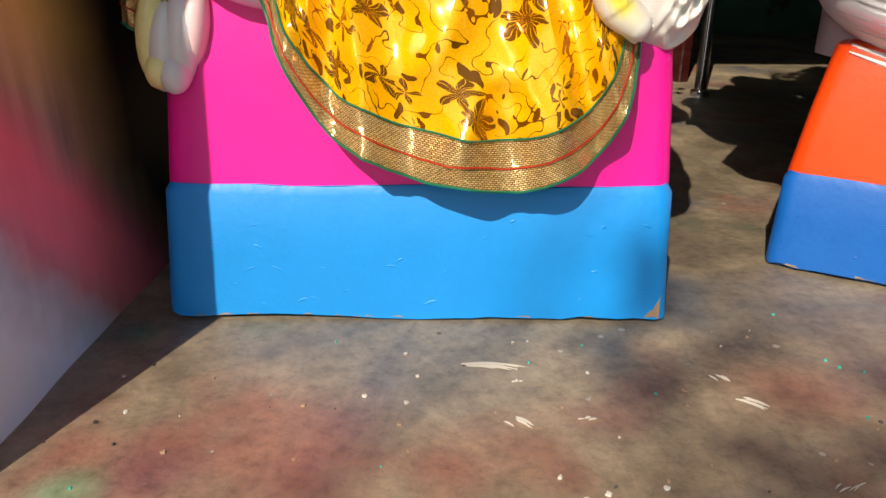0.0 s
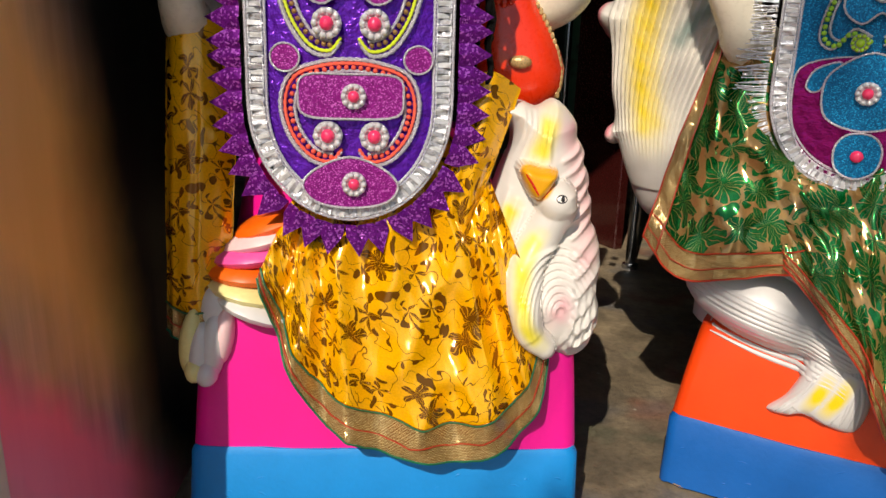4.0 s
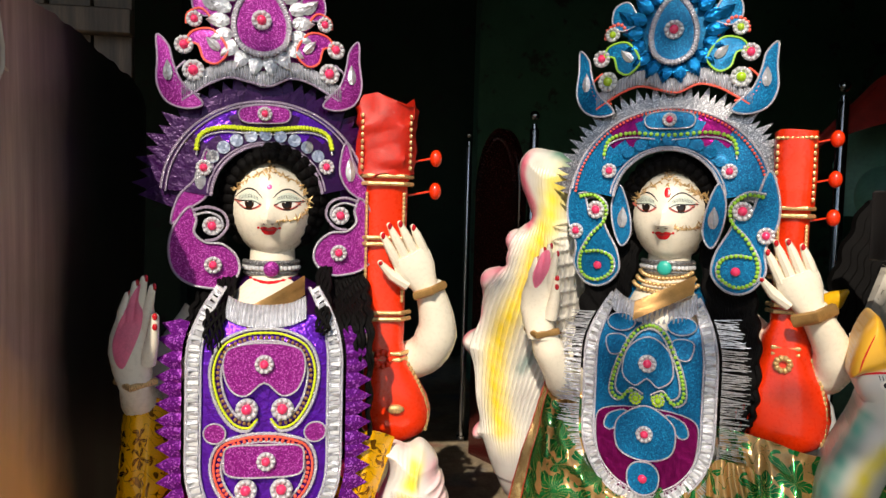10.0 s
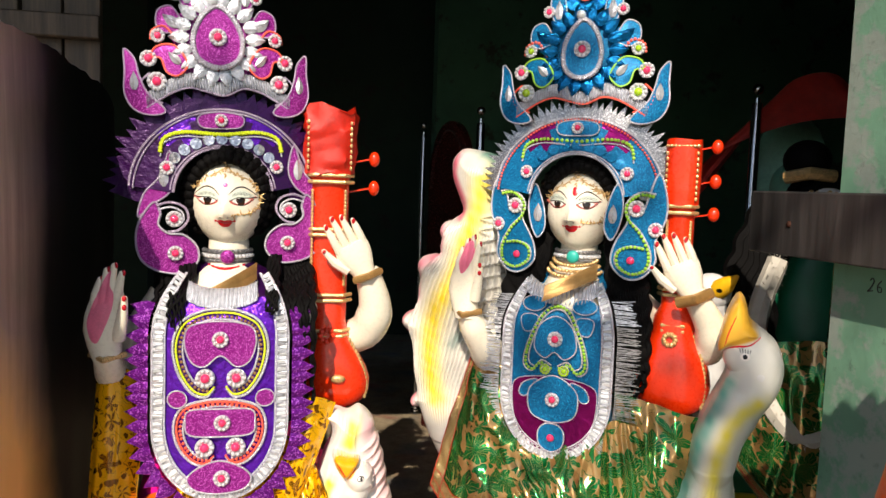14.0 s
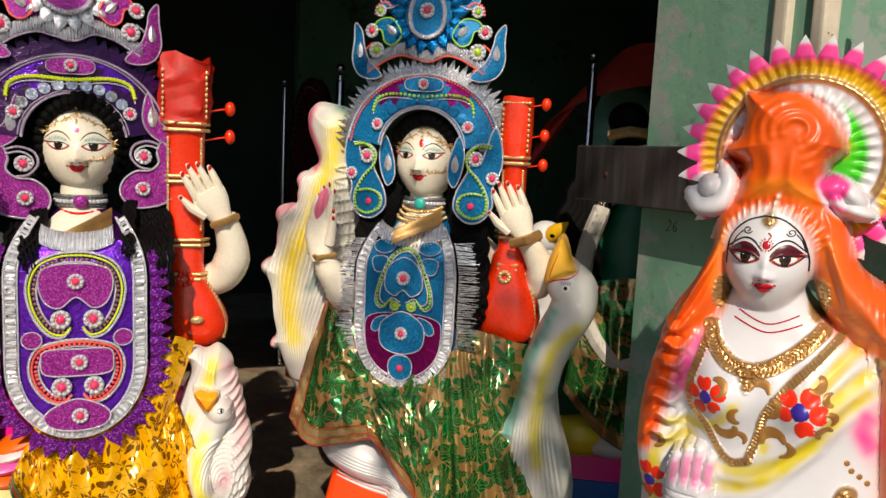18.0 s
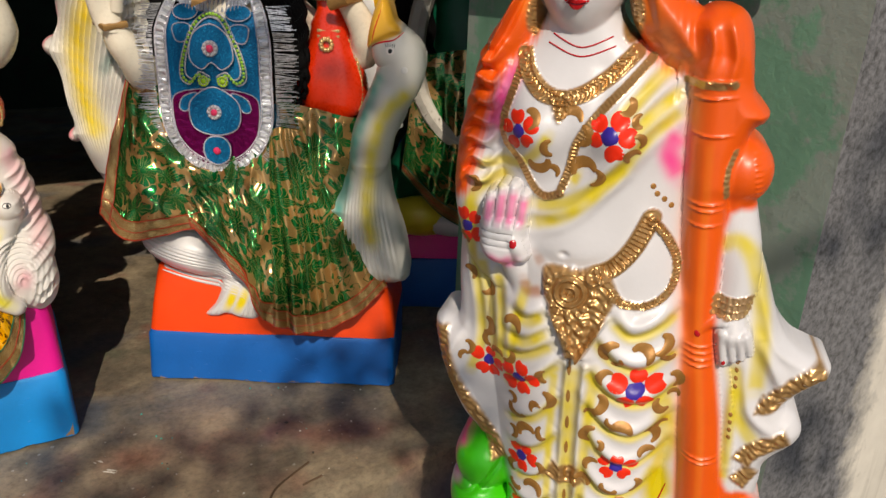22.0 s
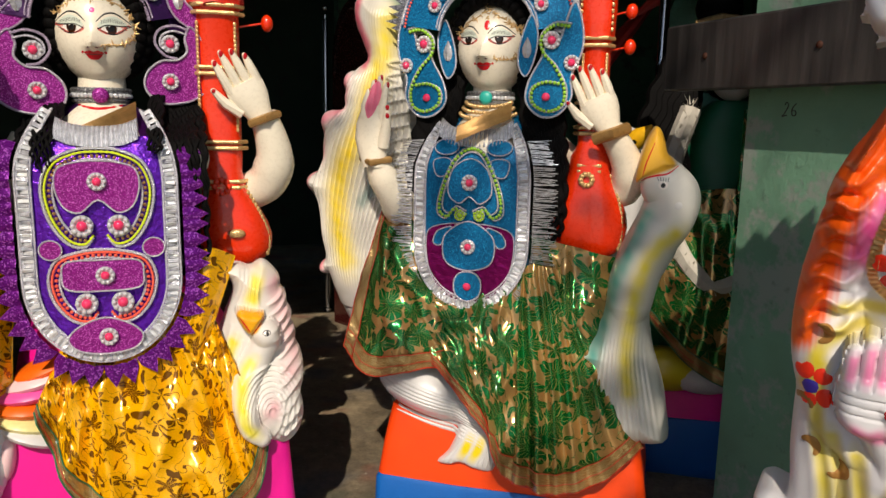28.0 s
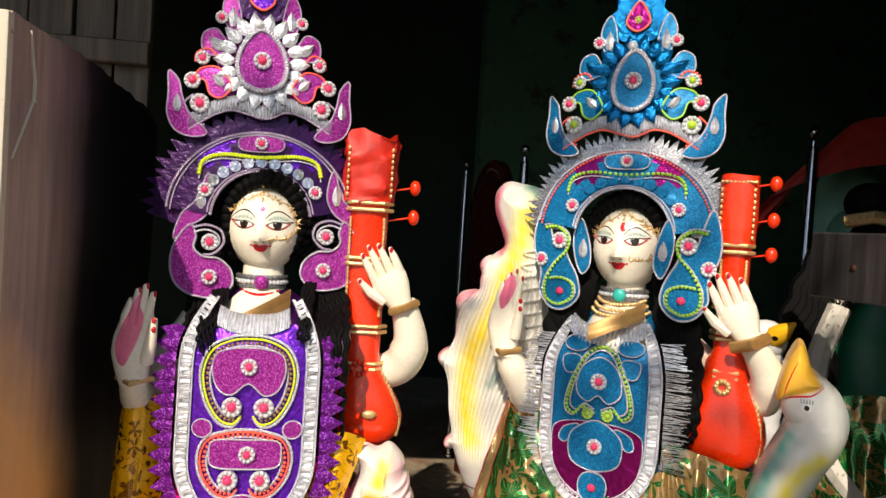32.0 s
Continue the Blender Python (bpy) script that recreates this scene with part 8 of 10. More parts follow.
# ---- dress and ornaments of the statues ----
def cloth(owner, name, top, bot, m, pleat, folds, border=0.0, side=None, bulge=0.02, nu=150, nv=60, label="", seed=1, trim="trim", pipe="pipe_g", pipe2="pipe_r", crush=0.009):
    """A hanging cloth between an upper and a lower edge (x, y, z), with pleats that open downwards and a ribbon border."""
    T, B = curve(top, 16), curve(bot, 16)
    pick = lambda c, s: c[min(len(c) - 2, int(s * (len(c) - 1)))].lerp(c[min(len(c) - 1, int(s * (len(c) - 1)) + 1)], s * (len(c) - 1) - min(len(c) - 2, int(s * (len(c) - 1))))
    W = sum((B[i + 1] - B[i]).length for i in range(len(B) - 1))
    W0 = sum((T[i + 1] - T[i]).length for i in range(len(T) - 1))
    H = (pick(T, 0.5) - pick(B, 0.5)).length

    def at(s, t, lift=0.0):
        a, b = pick(T, s), pick(B, s)
        p = a.lerp(b, t)
        ss = s + 0.05 * noise.noise(Vector((s * 3, t * 1.5, seed)))
        f = math.sin(2 * math.pi * folds * ss + 2.6 * noise.noise(Vector((ss * 4, seed, t * 1.2)))) + 0.35 * noise.noise(Vector((ss * folds * 1.7, t * 1.1, seed * 2.0)))
        f *= 0.45 + 0.9 * abs(noise.noise(Vector((s * 3.3, 7, seed * 1.7))))
        x, z = s * W, t * H
        g = abs(noise.noise(Vector((x * 14 + z * 7, z * 9 - x * 5, seed * 3.1)))) + 0.30 * abs(noise.noise(Vector((x * 30 - z * 16, z * 22 + x * 12, seed * 1.1))))
        return p + Vector((0, -bulge * math.sin(math.pi * t * 0.9) - pleat * (0.2 + 0.8 * t) * f + crush * (g - 0.3) - lift, pleat * 0.35 * f * t))

    k = Kit()
    S, V = [i / nu for i in range(nu + 1)], [j / nv for j in range(nv + 1)]
    k.grid([[at(s, t) for s in S] for t in V], m, uvs=[[((s - 0.5) * (W0 + (W - W0) * t), -t * H) for s in S] for t in V])
    part("cloth", k, owner, label)
    if border:
        b = border / max(H, 0.01)
        k = Kit()
        V2 = [1 - b + b * j / 5 for j in range(6)]
        rows = [[at(s, t, 0.0025) for s in S] for t in V2]
        back = [[at(s, t, -0.001) for s in S] for t in (V2[0], V2[-1])]
        k.grid(rows, trim, uvs=[[(s * W, -t * H) for s in S] for t in V2])
        k.grid([back[1], rows[-1]], trim)
        k.grid([back[0], rows[0]], trim)
        part("ribbon_border", k, owner, "gold ribbon border")
        for t, q, r in ((1 - b, pipe, 0.0010), (1.0, pipe, 0.0012), (1 - b * 0.45, pipe2, 0.0008)):
            k = Kit()
            k.tube([at(s, t, 0.004) for s in S], r, q, 6)
            part("piping", k, owner)
    if side:
        k = Kit()
        w = side[1] / max(W, 0.01)
        SS = [(w * i / 5) if side[0] == "low" else 1 - w * i / 5 for i in range(6)]
        k.grid([[at(s, t, 0.003) for s in SS] for t in V], trim, uvs=[[(-t * H, s * W) for s in SS] for t in V])
        part("side_border", k, owner, "gold ribbon border")
        for s in (SS[0], SS[-1]):
            k = Kit()
            k.tube([at(s, t, 0.0045) for t in V], 0.0010, pipe, 6)
            part("piping", k, owner)


BEADS = {}


def bead(owner, p, r, m):
    """One round bead; alike beads share their mesh."""
    key = (round(r, 5), m)
    if key not in BEADS:
        k = Kit()
        k.ball((0, 0, 0), r, m, seg=7, rows=5)
        ob = k.done("bead", owner)
        BEADS[key] = ob.data
    else:
        ob = new("bead", BEADS[key])
        ob.parent = owner
    ob.location = p


def rosette(owner, c, r, at, h, gem="gem", rim="crystal"):
    """Round jewel: coloured stone in a ring of clear beads."""
    k = Kit()
    u, v = c
    k.plate([(u + r * math.cos(a), v + r * math.sin(a)) for a in (2 * math.pi * i / 14 for i in range(14))], at, h, h + 0.002, "silverflat", 0.0006)
    ob = part("jewel", k, owner)
    for i in range(10):
        a = 2 * math.pi * i / 10
        bead(ob, at(u + r * 0.78 * math.cos(a), v + r * 0.78 * math.sin(a), h + 0.003), r * 0.24, rim)
    k = Kit()
    k.ball(at(u, v, h + 0.0028), (r * 0.48, r * 0.42, r * 0.48), gem, seg=12, rows=8)
    part("stone", k, ob)


def leaf(owner, c, ang, length, w, at, h, m, name="leaf"):
    """A pressed foil leaf with a raised midrib."""
    k = Kit()
    c_, s_ = math.cos(ang), math.sin(ang)
    rows = []
    for i in range(7):
        t = i / 6
        ww = w * math.sin(math.pi * (0.08 + 0.90 * t) ** 0.8)
        x = t * length
        rows.append([at(c[0] + x * c_ - y * s_, c[1] + x * s_ + y * c_, h + 0.0035 * (1 - abs(q)) + 0.003 * t) for q, y in ((-1, -ww), (-0.5, -ww * 0.5), (0, 0), (0.5, ww * 0.5), (1, ww))])
    k.grid(rows, m)
    part(name, k, owner)


def panel(owner, outline, at, h, m, rim="cordgrey", r=0.0016, name="panel", thick=0.004, rim_name="cord"):
    k = Kit()
    o = [(p[0], p[1]) for p in outline]
    k.plate(o, at, h, h + thick, m)
    ob = part(name, k, owner)
    if rim:
        k = Kit()
        k.cord(o, at, h + thick, r * 0.72, rim, 6, True)
        part(rim_name, k, ob)
    return ob


def ring_cord(owner, pts, at, h, r, m, closed=False, n=8, name="cord"):
    k = Kit()
    k.cord([(p[0], p[1]) for p in curve(pts, n, closed)], at, h, r * 0.72, m, 7, closed)
    return part(name, k, owner)


def bead_row(owner, pts, at, h, r, m, gap, closed=False, name="bead_string"):
    """Beads strung along a line."""
    k = Kit()
    c = curve(pts, 14, closed)
    run = gap
    for i in range(1, len(c)):
        run += (Vector(c[i][:2]) - Vector(c[i - 1][:2])).length
        if run >= gap:
            run = 0
            k.ball(at(c[i][0], c[i][1], h), r, m, seg=7, rows=5)
    return tagged(part(name, k, owner), kind="stuff")


def ellipse(u, v, a, b, n=24, t0=0, t1=360):
    return [(u + a * math.cos(radians(t0 + (t1 - t0) * i / n)), v + b * math.sin(radians(t0 + (t1 - t0) * i / n))) for i in range(n + (0 if t1 - t0 == 360 else 1))]


TIARA = dict(
    purple=dict(arch="plum", main="purple", foil="violet", fan="plum", flame="plum", rim="cordgrey", accent="cordcoral", wave="cordyel", gems=("gem", "gem"), fanrim=None, drops="silver", beads=False),
    blue=dict(arch="blueseq", main="blueseq", foil="magenta", fan="graphite", flame="bluefoil", rim="silverflat", accent="cordcoral", wave="cordlime", gems=("gem", "limegem"), fanrim=None, drops="bluefoil", beads=True),
)


def build_tiara(name, m, style, label, s=1.0):
    """Tall pasteboard crown. Local x to its right, z up from the brow, y into the head."""
    q = TIARA[style]
    ob = thing(name, m, label, "crown", "crowns of the statues")
    at = lambda u, v, h: Vector((u * s, 0.9 * u * u - h + 0.10 * v, v * s))
    g0, g1 = q["gems"]
    # toothed fan behind the brow
    teeth = 15 if style == "purple" else 21
    for row in (0, 1):
        for i in range(teeth + row):
            a = radians(4 + 172 * (i - 0.5 * row) / (teeth - 1))
            w, l = (0.026, 0.042 - 0.010 * row) if style == "purple" else (0.0165, 0.036 - 0.012 * row)
            R = lambda r, d: (r * math.cos(a) * 1.02 - d * math.sin(a), -0.045 + r * 0.93 * math.sin(a) + d * math.cos(a))
            k = Kit()
            k.plate([R(0.150 + l, 0), R(0.128, w * 0.95), R(0.110, w * 0.7), R(0.110, -w * 0.7), R(0.128, -w * 0.95)], at, -0.014 + 0.003 * row - 0.0008 * (i % 2), -0.012 + 0.003 * row - 0.0008 * (i % 2), q["fan"], 0.0004)
            part("fan_point", k, ob)
    # brow arch
    out = ellipse(0, -0.055, 0.152, 0.140, 30, 5, 175)
    inn = ellipse(0, -0.062, 0.082, 0.082, 30, 175, 5)
    k = Kit()
    rows = []
    for t in (0.0, 0.001, 0.2, 0.45, 0.7, 0.999, 1.0):
        h = -0.006 if t in (0.0, 1.0) else 0.0
        rows.append([at(out[i][0] + (inn[30 - i][0] - out[i][0]) * t, out[i][1] + (inn[30 - i][1] - out[i][1]) * t, h) for i in range(31)])
    k.grid(rows, q["arch"])
    spot = k.mat(q["foil"])
    for f in k.bm.faces:
        c = f.calc_center_median()
        if 0.045 < abs(c.x) < 0.098 and c.z > 0.028:
            f.material_index = spot
    arch = part("brow_arch", k, ob)
    ring_cord(arch, out, at, 0.001, 0.0036, q["rim"], n=2)
    (bead_row if q["beads"] else ring_cord)(arch, [(p[0] * 0.96, p[1] - 0.004) for p in out], at, 0.002, 0.0024, q["accent"] if q["beads"] else q["rim"], **(dict(gap=0.0052) if q["beads"] else dict(n=2)))
    ring_cord(arch, inn, at, 0.002, 0.0042, "silverflat" if q["beads"] else q["rim"], n=2)
    ring_cord(arch, [(p[0] * 1.06, p[1] + 0.004) for p in inn], at, 0.001, 0.0024, q["rim"], n=2)
    panel(ob, [(p[0], p[1]) for p in curve([(-0.038, 0.066), (-0.03, 0.076), (0, 0.080), (0.03, 0.076), (0.038, 0.066), (0.03, 0.054), (0, 0.052), (-0.03, 0.054)], 4, True)], at, 0.001, q["main"], q["rim"], 0.002)
    rosette(ob, (0.0, 0.066), 0.011, at, 0.006, g0)
    wave = [(-0.100, 0.012), (-0.092, 0.036), (-0.06, 0.046), (0.0, 0.042), (0.06, 0.046), (0.092, 0.036), (0.100, 0.012)]
    if q["beads"]:
        bead_row(ob, wave, at, 0.004, 0.0034, q["wave"], 0.0056)
    else:
        ring_cord(ob, wave, at, 0.004, 0.0058, q["wave"])
    ring_cord(ob, [(x, y - 0.007) for x, y in wave], at, 0.003, 0.0024, "silverflat")
    for i in range(11):    # row of clear spangles
        a = radians(30 + 120 * i / 10)
        c = (0.104 * math.cos(a), -0.062 + 0.097 * math.sin(a))
        if i in (0, 10):
            rosette(ob, c, 0.012, at, 0.003, g0)
            continue
        k = Kit()
        tl = 0.12 * math.sin(i * 2.3)
        k.plate([(c[0] + 0.0098 * math.cos(b), c[1] + 0.0098 * math.sin(b)) for b in (2 * math.pi * j / 16 for j in range(16))], lambda u, v, h: at(u, v, h + tl * (u - c[0])), 0.003 + 0.0006 * (i % 2), 0.0042 + 0.0006 * (i % 2), "spangle" if style == "purple" else "blueseq", 0.0004)
        part("spangle", k, ob)
    # upper tier: ribbon of folded silver, medallion, flame
    k = Kit()
    base = curve([(-0.118, 0.098), (-0.096, 0.112), (-0.066, 0.128), (-0.034, 0.132), (0.0, 0.118), (0.034, 0.132), (0.066, 0.128), (0.096, 0.112), (0.118, 0.098)], 7)
    fine = curve([(p[0], p[1]) for p in base], 2)
    k.grid([[at(p[0], p[1] + dv, 0.001 + 0.005 * (i % 2) + dh) for i, p in enumerate(fine)] for dv, dh in ((-0.012, -0.004), (-0.010, 0.0), (0.0, 0.002), (0.012, 0.0), (0.014, -0.004))], "silver")
    part("pleated_ribbon", k, ob, "pleated silver ribbon")
    ring_cord(ob, [(p[0], p[1] - 0.012) for p in base[::6]], at, 0.003, 0.003, q["accent"] if q["beads"] else q["rim"])
    k = Kit()
    o = []
    for i in range(25):
        a = radians(-30 + 240 * i / 24)
        r = (0.100 if i % 2 else 0.088)
        o.append((r * 0.82 * math.cos(a), 0.175 + r * 1.1 * math.sin(a)))
    k.plate(o, at, -0.008, -0.004, q["main"], 0.0004)
    part("backing", k, ob)
    for i in range(18):    # leaves round the medallion
        a = 2 * math.pi * i / 18
        leaf(ob, (0.046 * math.cos(a), 0.205 + 0.050 * math.sin(a)), a, 0.034, 0.011, at, 0.004, q["drops"])
    sx = 1.0 if style == "purple" else 0.84
    med = panel(ob, curve([(sx * x, y) for x, y in ((0, 0.258), (0.026, 0.238), (0.040, 0.202), (0.032, 0.168), (0, 0.154), (-0.032, 0.168), (-0.040, 0.202), (-0.026, 0.238))], 5, True), at, 0.004, q["main"], "silverflat", 0.0075, "medallion", 0.008)
    rosette(ob, (0, 0.205), 0.015, at, 0.013, g0)
    k = Kit()
    k.ball(at(-0.006, 0.266, 0.012), 0.009, "crystal", seg=12, rows=8)
    part("pearl", k, ob)
    for j in range(3):     # layered flame of foil
        k = Kit()
        o = []
        n = 17
        for i in range(n):
            f = i / (n - 1)
            a = radians(-20 + 220 * f)
            r = (0.062 - 0.010 * j) * (1 + 0.55 * math.sin(math.pi * f) ** 3) * (1.10 if i % 2 else 0.90)
            o.append((r * 0.72 * math.cos(a), 0.300 - 0.006 * j + r * 0.95 * math.sin(a)))
        k.plate(o, at, -0.002 + 0.003 * j, 0.0 + 0.003 * j, q["flame"], 0.0004)
        part("flame", k, ob)
    ring = curve([(0.0, 0.345), (0.016, 0.322), (0.019, 0.305), (0.0, 0.292), (-0.019, 0.305), (-0.016, 0.322)], 5, True)
    panel(ob, ring, at, 0.007, q["foil"], q["accent"], 0.0036, "drop")
    if q["beads"]:
        rosette(ob, (0, 0.312), 0.007, at, 0.010, "limegem", "gold")
    for sg in (-1, 1):
        F = lambda pts: [(sg * x, y) for x, y in pts]
        horn = panel(ob, curve(F([(0.150, 0.184), (0.134, 0.168), (0.128, 0.142), (0.116, 0.112), (0.088, 0.082), (0.110, 0.074), (0.138, 0.084), (0.152, 0.112), (0.150, 0.150)]), 4, True), at, 0.0, q["main"], q["rim"], 0.0026, "side_horn")
        leaf(horn, F([(0.136, 0.116)])[0], math.pi / 2, 0.030, 0.007, at, 0.005, "silver", "foil_drop")
        ear = panel(ob, curve(F([(0.050, 0.325), (0.064, 0.300), (0.060, 0.268), (0.045, 0.248), (0.034, 0.262), (0.038, 0.300)]), 4, True), at, -0.002, q["main"], q["rim"], 0.0024, "side_leaf")
        leaf(ear, F([(0.048, 0.262)])[0], math.pi / 2, 0.034, 0.008, at, 0.003, "silver", "foil_drop")
        lobe = panel(ob, curve(F([(0.056, 0.225), (0.072, 0.256), (0.094, 0.250), (0.098, 0.226), (0.086, 0.212), (0.068, 0.214)]), 4, True), at, -0.001, q["main"], q["rim"], 0.0024, "side_lobe")
        leaf(lobe, F([(0.062, 0.222)])[0], radians(38 if sg > 0 else 142), 0.032, 0.009, at, 0.004, "silver" if not q["beads"] else "bluefoil", "foil_drop")
        pais = panel(ob, curve(F([(0.050, 0.160), (0.070, 0.190), (0.098, 0.188), (0.108, 0.172), (0.092, 0.168), (0.084, 0.146), (0.066, 0.140)]), 4, True), at, 0.003, q["main"], q["accent"] if not q["beads"] else q["wave"], 0.003, "paisley")
        leaf(pais, F([(0.062, 0.160)])[0], radians(45 if sg > 0 else 135), 0.026, 0.007, at, 0.008, "silver", "foil_drop")
        (bead_row if q["beads"] else ring_cord)(ob, F([(0.064, 0.196), (0.084, 0.222), (0.104, 0.216), (0.108, 0.200)]), at, 0.003, 0.0032, q["accent"], **(dict(gap=0.0058) if q["beads"] else {}))
        ring_cord(ob, F([(0.092, 0.094), (0.118, 0.104), (0.126, 0.128), (0.110, 0.145)]), at, 0.002, 0.0032, q["accent"] if q["beads"] else q["rim"])
        for (x, y), r, g in (((0.066, 0.276), 0.011, g0), ((0.096, 0.206), 0.012, g1), ((0.112, 0.168), 0.014, g0), ((0.100, 0.130), 0.016, g1)):
            rosette(ob, (sg * x, y), r, at, 0.005, g)
    return ob


def build_curl(name, m, style, sg, label):
    """Spiral side piece of a crown, hanging beside the face."""
    q = TIARA[style]
    ob = thing(name, m, label, "ornament", "side curls of the crowns")
    at = lambda u, v, h: Vector((u, 0.10 * abs(u) - h, v))
    F = lambda pts: [(sg * x, y) for x, y in pts]
    if style == "purple":
        o = F([(0.034, 0.086), (0.056, 0.056), (0.063, 0.022), (0.054, -0.012), (0.026, -0.031), (-0.012, -0.034), (-0.036, -0.014), (-0.034, 0.012), (-0.013, 0.031), (0.012, 0.034), (0.027, 0.048), (0.024, 0.066)])
        body = panel(ob, curve(o, 4, True), at, 0.0, q["main"], q["rim"], 0.0032, "curl")
        ring_cord(body, F([(0.024, 0.066), (0.027, 0.048), (0.012, 0.034), (-0.013, 0.031), (-0.034, 0.012), (-0.036, -0.014), (-0.012, -0.034), (0.026, -0.031)]), at, 0.006, 0.0026, "silverflat")
        ring_cord(ob, F([(0.030, 0.080), (0.008, 0.086), (-0.014, 0.078), (-0.020, 0.058), (-0.006, 0.040), (0.012, 0.036)]), at, 0.005, 0.0036, q["rim"])
        ring_cord(ob, F([(0.028, 0.073), (0.008, 0.078), (-0.009, 0.071), (-0.013, 0.057), (-0.003, 0.046)]), at, 0.005, 0.0028, "silverflat")
        rosette(ob, (0.0, 0.0), 0.013, at, 0.005)
        rosette(ob, F([(0.002, 0.058)])[0], 0.014, at, 0.003)
        drop = panel(ob, curve(F([(0.060, 0.060), (0.050, 0.100), (0.026, 0.128), (0.010, 0.172), (0.000, 0.130), (0.012, 0.100), (0.036, 0.082)]), 4, True), at, -0.004, q["main"], q["rim"], 0.0028, "upper_leaf")
        leaf(drop, F([(0.018, 0.112)])[0], radians(95), 0.036, 0.008, at, 0.001, "silver", "foil_drop")
    else:
        o = F([(0.040, 0.150), (0.056, 0.110), (0.056, 0.07), (0.040, 0.03), (0.042, -0.005), (0.020, -0.034), (-0.010, -0.036), (-0.034, -0.012), (-0.030, 0.022), (-0.010, 0.060), (0.0, 0.090), (0.016, 0.080), (0.020, 0.040), (0.002, 0.018)])
        body = panel(ob, curve(o[:12], 4, True), at, 0.0, q["main"], "silverflat", 0.003, "curl")
        loop = F([(0.034, 0.110), (0.010, 0.112), (-0.010, 0.094), (-0.008, 0.070), (0.014, 0.044), (0.030, 0.010), (0.026, -0.018), (0.002, -0.028), (-0.022, -0.014), (-0.022, 0.010), (-0.002, 0.020), (0.020, 0.018)])
        bead_row(ob, loop, at, 0.007, 0.0032, q["wave"], 0.0058)
        ring_cord(ob, [(x * 1.12, y * 1.04) for x, y in loop], at, 0.006, 0.0030, "silverflat")
        k = Kit()
        k.ball(at(0, -0.004, 0.006), (0.007, 0.004, 0.007), "gem", seg=10, rows=6)
        part("stone", k, ob)
        rosette(ob, F([(0.006, 0.088)])[0], 0.015, at, 0.006)
        rosette(ob, F([(0.040, 0.052)])[0], 0.013, at, 0.006)
        fl = panel(ob, curve(F([(-0.030, 0.130), (-0.046, 0.090), (-0.050, 0.050), (-0.036, 0.030), (-0.022, 0.060), (-0.018, 0.100)]), 4, True), at, -0.004, q["main"], "silverflat", 0.0024, "inner_leaf")
        leaf(fl, F([(-0.036, 0.060)])[0], radians(88), 0.034, 0.008, at, 0.001, "silver", "foil_drop")
    return ob


def u_band(w, top, low, depth, n=14):
    """A U shape whose sides lean in towards the shoulders, with a half-oval foot."""
    lean = lambda v: w * (1 - 0.33 * (max(0.0, v) / 0.1) ** 2)
    side = [low + (top - low) * i / 8 for i in range(1, 9)]
    pts = [(-lean(v), v) for v in reversed(side)]
    pts += [(-w * math.cos(radians(180 * i / n)), low - depth * math.sin(radians(180 * i / n))) for i in range(n + 1)]
    return pts + [(lean(v), v) for v in side]


